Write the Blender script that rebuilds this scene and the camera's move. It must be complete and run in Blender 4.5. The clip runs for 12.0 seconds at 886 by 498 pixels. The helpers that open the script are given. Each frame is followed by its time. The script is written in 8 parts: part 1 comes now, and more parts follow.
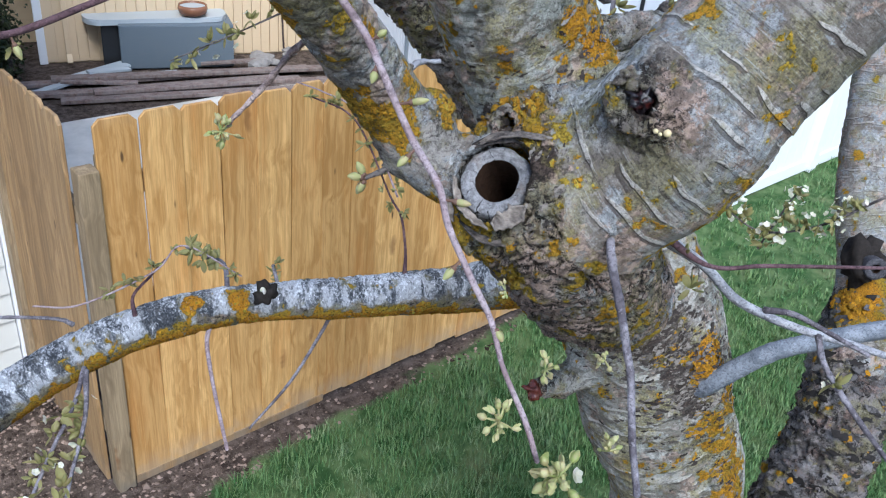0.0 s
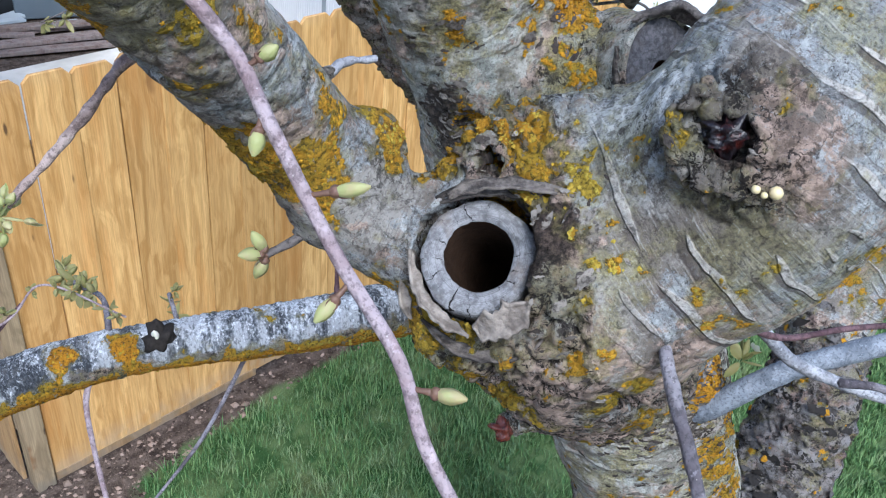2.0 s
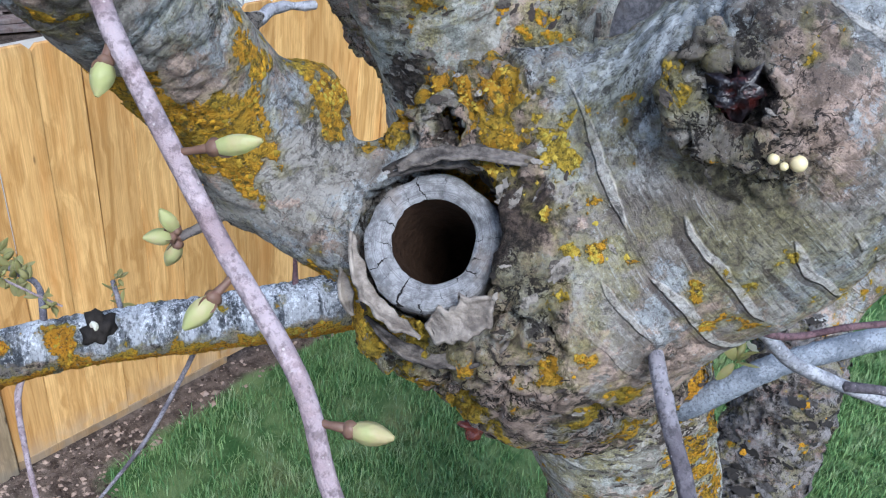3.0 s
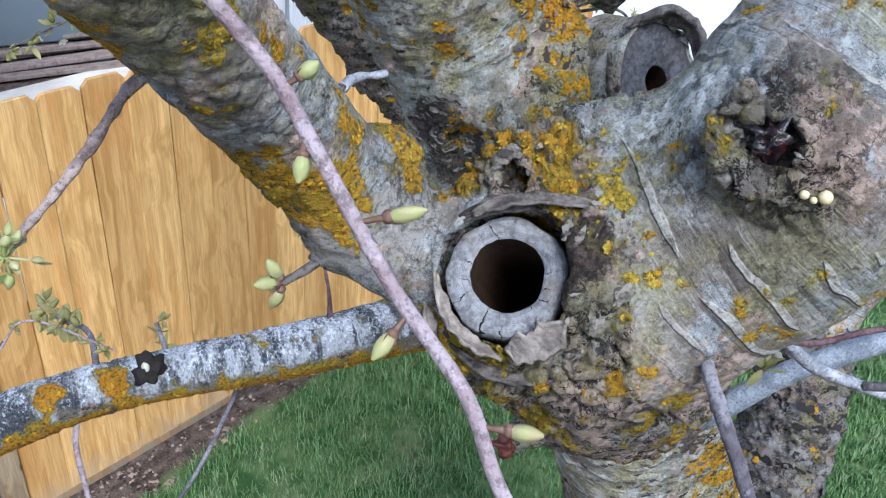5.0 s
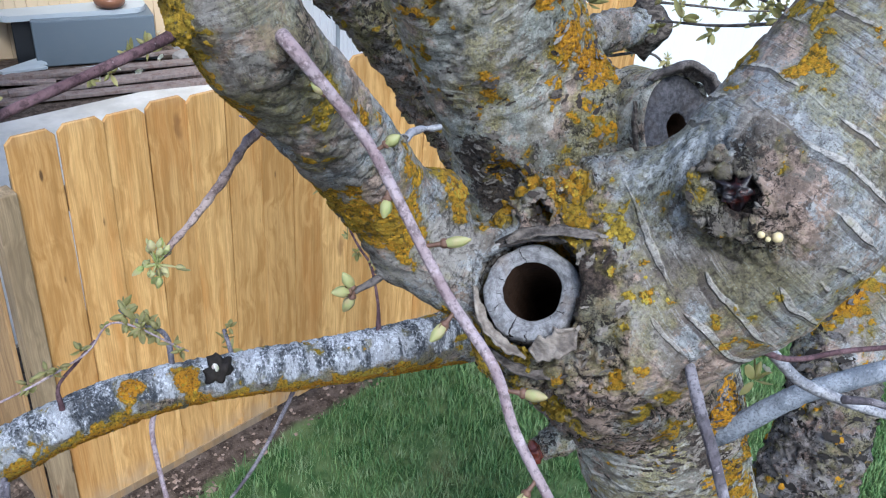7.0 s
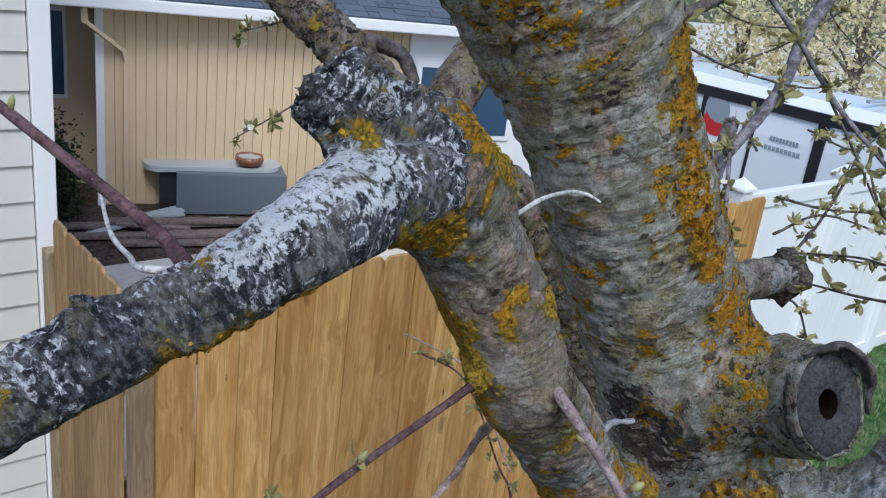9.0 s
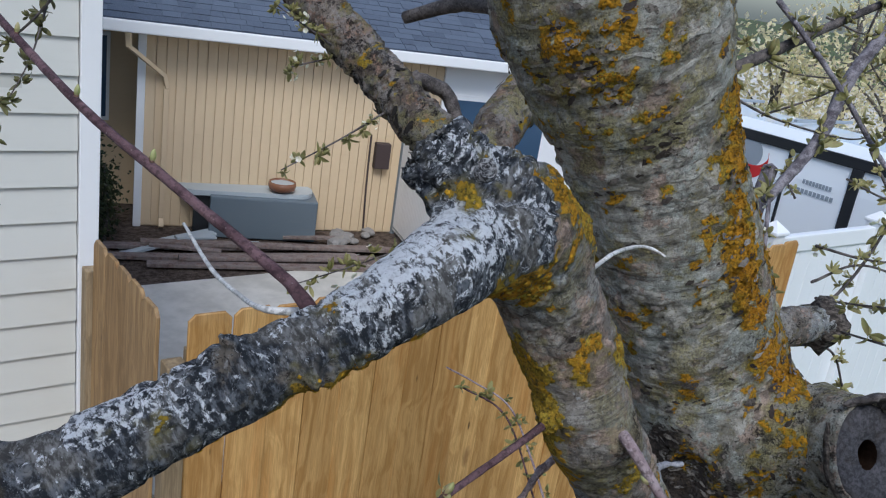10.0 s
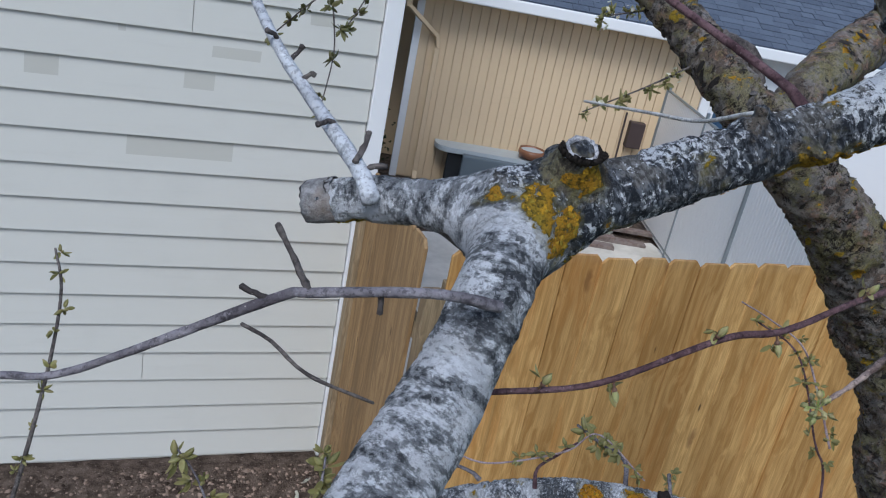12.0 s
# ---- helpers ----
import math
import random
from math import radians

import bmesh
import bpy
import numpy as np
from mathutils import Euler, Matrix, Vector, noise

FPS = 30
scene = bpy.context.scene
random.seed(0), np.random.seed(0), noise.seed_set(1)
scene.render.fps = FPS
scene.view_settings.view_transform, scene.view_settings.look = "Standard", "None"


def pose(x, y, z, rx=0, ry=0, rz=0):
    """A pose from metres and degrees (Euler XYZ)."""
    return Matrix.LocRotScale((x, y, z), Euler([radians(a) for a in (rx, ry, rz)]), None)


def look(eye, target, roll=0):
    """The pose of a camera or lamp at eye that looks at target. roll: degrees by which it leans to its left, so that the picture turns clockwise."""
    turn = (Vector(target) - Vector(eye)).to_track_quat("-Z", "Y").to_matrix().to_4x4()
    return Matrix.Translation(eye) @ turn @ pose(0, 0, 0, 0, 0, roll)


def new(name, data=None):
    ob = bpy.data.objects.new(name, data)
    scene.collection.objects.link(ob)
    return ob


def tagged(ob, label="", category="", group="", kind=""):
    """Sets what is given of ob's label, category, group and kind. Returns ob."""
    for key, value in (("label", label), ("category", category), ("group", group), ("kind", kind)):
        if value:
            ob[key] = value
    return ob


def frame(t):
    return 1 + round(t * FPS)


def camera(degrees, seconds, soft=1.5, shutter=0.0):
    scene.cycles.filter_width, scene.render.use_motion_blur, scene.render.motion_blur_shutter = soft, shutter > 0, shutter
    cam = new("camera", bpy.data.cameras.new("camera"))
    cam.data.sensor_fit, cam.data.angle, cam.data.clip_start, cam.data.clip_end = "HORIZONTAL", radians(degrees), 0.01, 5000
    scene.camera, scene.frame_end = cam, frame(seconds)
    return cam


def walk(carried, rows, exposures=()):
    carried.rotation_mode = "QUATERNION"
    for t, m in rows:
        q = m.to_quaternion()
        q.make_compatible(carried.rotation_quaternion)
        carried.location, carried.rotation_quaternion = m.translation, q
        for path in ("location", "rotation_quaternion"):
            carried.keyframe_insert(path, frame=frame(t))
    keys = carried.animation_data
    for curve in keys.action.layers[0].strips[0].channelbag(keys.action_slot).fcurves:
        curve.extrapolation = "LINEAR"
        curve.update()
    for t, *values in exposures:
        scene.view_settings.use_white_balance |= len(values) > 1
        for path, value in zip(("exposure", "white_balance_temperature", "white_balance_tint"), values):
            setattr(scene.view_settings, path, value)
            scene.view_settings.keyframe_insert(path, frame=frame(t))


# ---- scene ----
cam = camera(55.3, 12.0, 1.15)
PATH = [
    (0, (0.366, 0.452, 3.006), (1.579, 1.704, 2.026), 5.9),
    (0.5, (0.445, 0.538, 2.987), (1.661, 1.764, 1.978), 4.1),
    (1, (0.471, 0.58, 2.977), (1.73, 1.739, 1.942), 4.7),
    (1.5, (0.494, 0.617, 2.978), (1.767, 1.736, 1.916), 5.0),
    (2, (0.538, 0.654, 2.958), (1.824, 1.734, 1.871), 6.1),
    (2.5, (0.575, 0.677, 2.927), (1.877, 1.729, 1.833), 7.9),
    (2.7, (0.592, 0.683, 2.919), (1.899, 1.721, 1.817), 8.0),
    (4.3, (0.575, 0.678, 2.93), (1.881, 1.699, 1.811), 5.5),
    (4.5, (0.566, 0.679, 2.941), (1.891, 1.716, 1.861), 5.2),
    (5, (0.534, 0.685, 2.949), (1.875, 1.727, 1.893), 4.8),
    (5.5, (0.524, 0.66, 2.96), (1.861, 1.69, 1.887), 4.7),
    (6, (0.503, 0.606, 2.977), (1.831, 1.629, 1.886), 5.1),
    (6.5, (0.484, 0.606, 2.968), (1.797, 1.642, 1.871), 5.9),
    (7, (0.462, 0.628, 3.003), (1.759, 1.762, 1.988), 4.8),
    (7.5, (0.439, 0.631, 3.036), (1.74, 1.859, 2.142), 5.9),
    (7.7, (0.43, 0.637, 3.048), (1.707, 1.902, 2.171), 5.6),
    (9.3, (0.361, 0.662, 3.109), (1.586, 2.108, 2.468), 8.0),
    (9.5, (0.352, 0.662, 3.113), (1.579, 2.114, 2.492), 8.3),
    (10, (0.333, 0.657, 3.117), (1.514, 2.146, 2.494), 8.8),
    (10.5, (0.288, 0.65, 3.116), (1.396, 2.188, 2.481), 9.4),
    (11, (0.257, 0.635, 3.114), (1.298, 2.207, 2.446), 9.7),
    (11.5, (0.224, 0.623, 3.095), (1.173, 2.239, 2.395), 10.5),
    (12, (0.169, 0.592, 3.048), (0.883, 2.299, 2.289), 11.6),
]
EXPOSURES = [(0, 0.92, 5480, 8), (1, 1.07, 5480, 8), (2.5, 1.17, 5450, 8), (6.5, 1.2, 5450, 8), (7.2, 0.95, 5520, 8), (7.7, 0.72, 5560, 8), (9.5, 0.2, 5720, 8), (12, 0.08, 5620, 8)]
walk(cam, [(t, look(eye, target, roll)) for t, eye, target, roll in PATH], EXPOSURES)

# ---- world, sun, exposure ----
SUN_EL, SUN_AZ = 50.0, 212.0          # degrees; azimuth clockwise from +y
world = bpy.data.worlds.new("world")
scene.world = world
world.use_nodes = True
wn, wl = world.node_tree.nodes, world.node_tree.links
sky = wn.new("ShaderNodeTexSky")
sky.sky_type, sky.sun_disc = "NISHITA", False
sky.sun_elevation, sky.sun_rotation = radians(SUN_EL), radians(SUN_AZ)
sky.dust_density, sky.air_density = 2.0, 1.0
wn["Background"].inputs["Strength"].default_value = 0.128
wl.new(sky.outputs[0], wn["Background"].inputs["Color"])
sun_data = bpy.data.lights.new("sun", "SUN")
sun_data.energy, sun_data.angle, sun_data.color = 1.85, radians(26), (1.0, 0.96, 0.90)
sun = new("sun", sun_data)
az, el = radians(SUN_AZ), radians(SUN_EL)
sun.matrix_world = look(Vector((math.sin(az) * math.cos(el), math.cos(az) * math.cos(el), math.sin(el))) * 30, (0, 0, 0))


# ---- building helpers ----
def part(name, bm, material, parent=None, label="", smooth=False):
    """Links a bmesh, or (vertices, faces), as one mesh object under a thing or a part."""
    me = bpy.data.meshes.new(name)
    if isinstance(bm, tuple):
        me.from_pydata([tuple(v) for v in bm[0]], [], [tuple(f) for f in bm[1]])
    else:
        bm.to_mesh(me)
        bm.free()
    if material:
        me.materials.append(material)
    if smooth:
        me.polygons.foreach_set("use_smooth", [True] * len(me.polygons))
    ob = new(name, me)
    if parent:
        ob.parent = parent
    if label:
        tagged(ob, label)
    return ob


def thing(name, label, category, at=(0, 0, 0), group="", kind=""):
    ob = new(name)
    ob.location = at
    ob.empty_display_size = 0.1
    return tagged(ob, label, category, group, kind)


def box(bm, lo, hi, bevel=0.0, m=None):
    c = [(a + b) / 2 for a, b in zip(lo, hi)]
    s = [max(b - a, 1e-4) for a, b in zip(lo, hi)]
    mat = Matrix.Translation(c) @ Matrix.Diagonal((*s, 1))
    got = bmesh.ops.create_cube(bm, size=1, matrix=(m @ mat) if m else mat)
    if bevel:
        es = {e for v in got["verts"] for e in v.link_edges}
        bmesh.ops.bevel(bm, geom=list(es), offset=bevel, segments=2, affect="EDGES", profile=0.5)
    return bm


def spline(nodes, step):
    """Catmull-Rom through nodes (x, y, z, r), resampled about every step metres."""
    p = np.array(nodes, float)
    p = np.vstack([2 * p[0] - p[1], p, 2 * p[-1] - p[-2]])
    out = []
    for i in range(1, len(p) - 2):
        n = max(2, int(np.linalg.norm(p[i + 1, :3] - p[i, :3]) / step))
        for k in np.arange(n) / n:
            a, b, c, d = p[i - 1], p[i], p[i + 1], p[i + 2]
            out.append(0.5 * (2 * b + (c - a) * k + (2 * a - 5 * b + 4 * c - d) * k * k + (3 * b - a - 3 * c + d) * k ** 3))
    out.append(p[-2])
    out = np.array(out)
    out[:, 3] = np.maximum(out[:, 3], 0.0006)
    return out


def frames(c):
    """Tangents and two carried-along normals of a line of points."""
    t = np.gradient(c, axis=0)
    t /= np.linalg.norm(t, axis=1)[:, None] + 1e-12
    e1 = np.zeros_like(t)
    ref = np.array([0.31, 0.52, 0.79])
    for i in range(len(t)):
        ref = ref - t[i] * (ref @ t[i])
        ref /= np.linalg.norm(ref) + 1e-12
        e1[i] = ref
    return t, e1, np.cross(t, e1)


def tube(nodes, step=0.006, sides=8, rough=0.06, freq=90.0, flat_end=False, seed=0.0):
    """A tapered, slightly knobbly branch: vertices and faces."""
    s = spline(nodes, step)
    t, e1, e2 = frames(s[:, :3])
    verts, faces = [], []
    for i in range(len(s)):
        for k in range(sides):
            a = 2 * math.pi * k / sides
            d = e1[i] * math.cos(a) + e2[i] * math.sin(a)
            q = s[i, :3] + d * s[i, 3]
            n = noise.noise(Vector(q) * freq + Vector((seed, 0, 0)))
            verts.append(s[i, :3] + d * s[i, 3] * (1 + rough * 2 * n))
    for i in range(len(s) - 1):
        for k in range(sides):
            a, b = i * sides + k, i * sides + (k + 1) % sides
            faces.append((a, b, b + sides, a + sides))
    n = len(verts)
    verts.append(s[0, :3] - (0 if flat_end else 1) * t[0] * s[0, 3] * 0.5)
    verts.append(s[-1, :3] + (0 if flat_end else 1) * t[-1] * s[-1, 3] * 0.6)
    for k in range(sides):
        faces.append((n, (k + 1) % sides, k))
        faces.append((n + 1, n - sides + k, n - sides + (k + 1) % sides))
    return verts, faces


def surface(limbs, cell, blend, carve=(), wobble=0.0):
    """The blended skin of several limbs (surface nets over a distance field). Returns vertices and quads."""
    pts = [spline(l["nodes"], 0.02) for l in limbs]
    every = np.vstack(pts)
    lo = (every[:, :3] - every[:, 3:4]).min(0) - 0.04
    hi = (every[:, :3] + every[:, 3:4]).max(0) + 0.04
    n = np.ceil((hi - lo) / cell).astype(int) + 1
    field = np.full(n, 0.08, np.float32)
    for l, s in zip(limbs, pts):
        mine = np.full(n, 0.08, np.float32)
        full = (np.array([10 ** 9] * 3), np.array([0] * 3))
        for a, b in zip(s, s[1:]):
            pad = max(a[3], b[3]) + 0.055
            i0 = np.maximum(((np.minimum(a[:3], b[:3]) - pad - lo) / cell).astype(int), 0)
            i1 = np.minimum(((np.maximum(a[:3], b[:3]) + pad - lo) / cell).astype(int) + 2, n)
            if (i1 <= i0).any():
                continue
            full = (np.minimum(full[0], i0), np.maximum(full[1], i1))
            g = [(lo[k] + cell * np.arange(i0[k], i1[k])).astype(np.float32) for k in range(3)]
            x, y, z = g[0][:, None, None] - a[0], g[1][None, :, None] - a[1], g[2][None, None, :] - a[2]
            v = (b - a)[:3]
            k = np.clip((x * v[0] + y * v[1] + z * v[2]) / (v @ v + 1e-12), 0, 1)
            d = np.sqrt((x - k * v[0]) ** 2 + (y - k * v[1]) ** 2 + (z - k * v[2]) ** 2) - (a[3] + k * (b[3] - a[3]))
            sl = tuple(slice(i0[q], i1[q]) for q in range(3))
            mine[sl] = np.minimum(mine[sl], d)
        sl = tuple(slice(full[0][q], full[1][q]) for q in range(3))
        w = l.get("blend", blend)
        f, m = field[sl], mine[sl]
        h = np.maximum(w - np.abs(f - m), 0) / w
        field[sl] = np.minimum(f, m) - h * h * w / 4
    for a, b, r in carve:
        a, b = np.array(a), np.array(b)
        g = [(lo[k] + cell * np.arange(n[k])).astype(np.float32) for k in range(3)]
        x, y, z = g[0][:, None, None] - a[0], g[1][None, :, None] - a[1], g[2][None, None, :] - a[2]
        v = b - a
        k = np.clip((x * v[0] + y * v[1] + z * v[2]) / (v @ v + 1e-12), 0, 1)
        d = np.sqrt((x - k * v[0]) ** 2 + (y - k * v[1]) ** 2 + (z - k * v[2]) ** 2) - r
        field = np.maximum(field, -d)
    field[0], field[-1] = 0.08, 0.08
    field[:, 0], field[:, -1] = 0.08, 0.08
    field[:, :, 0], field[:, :, -1] = 0.08, 0.08
    neg = field < 0
    c = [neg[i:n[0] - 1 + i, j:n[1] - 1 + j, k:n[2] - 1 + k] for i in (0, 1) for j in (0, 1) for k in (0, 1)]
    count = sum(q.astype(np.uint8) for q in c)
    act = np.argwhere((count > 0) & (count < 8))
    index = np.full(n - 1, -1, np.int64)
    index[tuple(act.T)] = np.arange(len(act))
    total, hits = np.zeros((len(act), 3)), np.zeros(len(act))
    corner = {}
    for i in (0, 1):
        for j in (0, 1):
            for k in (0, 1):
                corner[i, j, k] = field[act[:, 0] + i, act[:, 1] + j, act[:, 2] + k].astype(float)
    for p in corner:
        for ax in range(3):
            if p[ax]:
                continue
            q = tuple(1 if m == ax else p[m] for m in range(3))
            a, b = corner[p], corner[q]
            ok = (a < 0) != (b < 0)
            k = np.where(ok, a / np.where(ok, a - b, 1), 0)
            at = np.tile(np.array(p, float), (len(act), 1))
            at[:, ax] += k
            total += at * ok[:, None]
            hits += ok
    verts = lo + cell * (act + total / hits[:, None])
    faces = []
    for ax in range(3):
        o = [m for m in range(3) if m != ax]
        a = neg[tuple(slice(0, n[m] - 1) if m == ax else slice(1, n[m] - 1) for m in range(3))]
        b = neg[tuple(slice(1, n[m]) if m == ax else slice(1, n[m] - 1) for m in range(3))]
        e = np.argwhere(a != b)
        flip = a[tuple(e.T)]
        e = e.copy()
        e[:, o[0]] += 1
        e[:, o[1]] += 1
        quad = []
        for d0, d1 in ((1, 1), (0, 1), (0, 0), (1, 0)):
            q = e.copy()
            q[:, o[0]] -= d0
            q[:, o[1]] -= d1
            quad.append(index[tuple(q.T)])
        quad = np.array(quad).T
        if ax == 1:
            flip = ~flip
        quad[~flip] = quad[~flip][:, ::-1]
        faces.append(quad)
    return verts, np.vstack(faces), pts


SKIN = {}                              # what the small growths on the bark need to know of it


def bark_mesh(name, limbs, cell, blend, material, parent, label="", carve=(), depth=0.003, lichen_fn=None):
    """A trunk or a group of limbs as one mesh, with bark relief and attributes that follow the limbs."""
    verts, faces, pts = surface(limbs, cell, blend, carve)
    real = [i for i, l in enumerate(limbs) if not l.get("skip")]
    gap = np.full((len(verts), len(limbs)), 9.0)
    pick = np.zeros((len(verts), len(limbs)), int)
    for k, s in enumerate(pts):
        for i in range(0, len(verts), 20000):
            d = np.linalg.norm(verts[i:i + 20000, None, :] - s[None, :, :3], axis=2) - s[None, :, 3]
            pick[i:i + 20000, k] = d.argmin(1)
            gap[i:i + 20000, k] = d.min(1)
    start = np.concatenate([[0], np.cumsum([len(s) for s in pts])])
    who = np.array(real)[gap[:, real].argmin(1)]
    near = start[who] + pick[np.arange(len(verts)), who]
    order = np.sort(gap[:, real], axis=1)
    own = np.clip((order[:, 1] - order[:, 0]) / 0.02, 0, 1) if len(real) > 1 else np.ones(len(verts))
    every = np.vstack(pts)
    fr = [frames(s[:, :3]) for s in pts]
    tan, e1, e2 = (np.vstack([f[k] for f in fr]) for k in range(3))
    arc = np.concatenate([np.concatenate([[0], np.cumsum(np.linalg.norm(np.diff(s[:, :3], axis=0), axis=1))]) + 3.1 * i for i, s in enumerate(pts)])

    def spread(key, default):
        """A limb's value at each vertex; the swellings bring their own."""
        v = np.array([l.get(key, default) for l in limbs], float)[who]
        for k, l in enumerate(limbs):
            if l.get("skip"):
                w = np.exp(-(np.clip(gap[:, k], 0, None) / l.get("reach", 0.011)) ** 2)
                v = v * (1 - w) + l.get(key, default) * w
        return v

    rel = verts - every[near, :3]
    along = (rel * tan[near]).sum(1)
    bark = np.stack([(rel * e1[near]).sum(1), (rel * e2[near]).sum(1), arc[near] + along], 1)
    me = bpy.data.meshes.new(name)
    me.vertices.add(len(verts))
    me.vertices.foreach_set("co", verts.astype(np.float32).ravel())
    me.loops.add(faces.size)
    me.loops.foreach_set("vertex_index", faces.astype(np.int32).ravel())
    me.polygons.add(len(faces))
    me.polygons.foreach_set("loop_start", np.arange(0, faces.size, 4, dtype=np.int32))
    me.polygons.foreach_set("use_smooth", np.ones(len(faces), bool))
    me.update(calc_edges=True)
    me.validate()
    nor = np.zeros(len(verts) * 3, np.float32)
    me.vertices.foreach_get("normal", nor)
    nor = nor.reshape(-1, 3)
    scale = spread("depth", depth)
    smooth, rings = spread("smooth", 0.0), spread("rings", 0.35)
    off, spot, tract = (np.zeros(len(verts)) for _ in range(3))
    for i in range(len(verts)):
        p, q = Vector(verts[i]), bark[i]
        warp = p + Vector((noise.noise(p * 55), noise.noise(p * 55 + Vector((9, 2, 4))), noise.noise(p * 55 + Vector((1, 7, 3))))) * 0.006
        band = noise.noise(Vector((q[0] * 9, q[1] * 9, q[2] * 82)))
        lump = noise.fractal(p * 26, 0.9, 2.1, 4)
        cell, site = noise.voronoi(Vector((warp.x * 75, warp.y * 75, warp.z * 95)))
        flake = noise.noise(site[0] * 3.7) * min(max(noise.noise(p * 14 + Vector((4, 4, 1))) * 4 + 0.7, 0), 1)
        crack = max(0.0, 1 - (cell[1] - cell[0]) / 0.24) * min(max(noise.noise(p * 17) * 3 + 0.6, 0), 1)
        rough = 1 - 0.8 * smooth[i]
        off[i] = (0.22 * band + 1.3 * rings[i] * smooth[i] * max(0.0, band - 0.1)) * own[i] + rough * (0.62 * lump - 1.1 * crack + 0.6 * flake) + 0.3 * (1 - rough) * lump + 0.3 * rough * noise.noise(p * 130)
        spot[i] = noise.fractal(p * 85, 0.7, 2.2, 4)
        tract[i] = noise.fractal(p * 24 + Vector((5, 2, 9)), 0.8, 2.1, 3)
    verts = verts + nor * (off * scale)[:, None]
    me.vertices.foreach_set("co", verts.astype(np.float32).ravel())
    me.attributes.new("bark", "FLOAT_VECTOR", "POINT").data.foreach_set("vector", bark.astype(np.float32).ravel())
    lich, pale, flesh = spread("lichen", 0.3), spread("pale", 0.0), spread("flesh", 0.0)
    if lichen_fn:
        lich, pale, flesh = lichen_fn(verts, nor, who, lich, pale, flesh)
    smooth = np.clip(smooth - np.clip(np.abs(flesh) - 0.3, 0, 1), 0, 1)
    rot_shade = sum(k * np.exp(-((verts - np.array(at)) ** 2).sum(1) / r ** 2) for at, r, k in ROT_AND_SHADE)
    ochre = 0.73 + 0.06 * (spot - spot.mean()) / spot.std() + 0.10 * (tract - tract.mean()) / tract.std() + 0.32 * lich
    for key, v in (("lichen", lich), ("pale", pale), ("flesh", flesh), ("own", own), ("smooth", smooth), ("rot_shade", rot_shade), ("silver", spread("silver", 0.0)), ("welts", spread("welts", 0.0)), ("ochre", ochre)):
        me.attributes.new(key, "FLOAT", "POINT").data.foreach_set("value", v.astype(np.float32))
    SKIN[name] = (verts, nor, tan[near], ochre, smooth, flesh, rot_shade)
    me.materials.append(material)
    me.update()
    ob = new(name, me)
    ob.parent = parent
    return tagged(ob, label)


# place of the hollow stub: the middle of its face, the way it looks, its right hand
HOLE_AT, HOLE_AXIS, HOLE_RIGHT = Vector((0.817, 0.866, 2.730)), Vector((-0.685, -0.241, 0.688)), Vector((0.643, -0.763, 0.069))


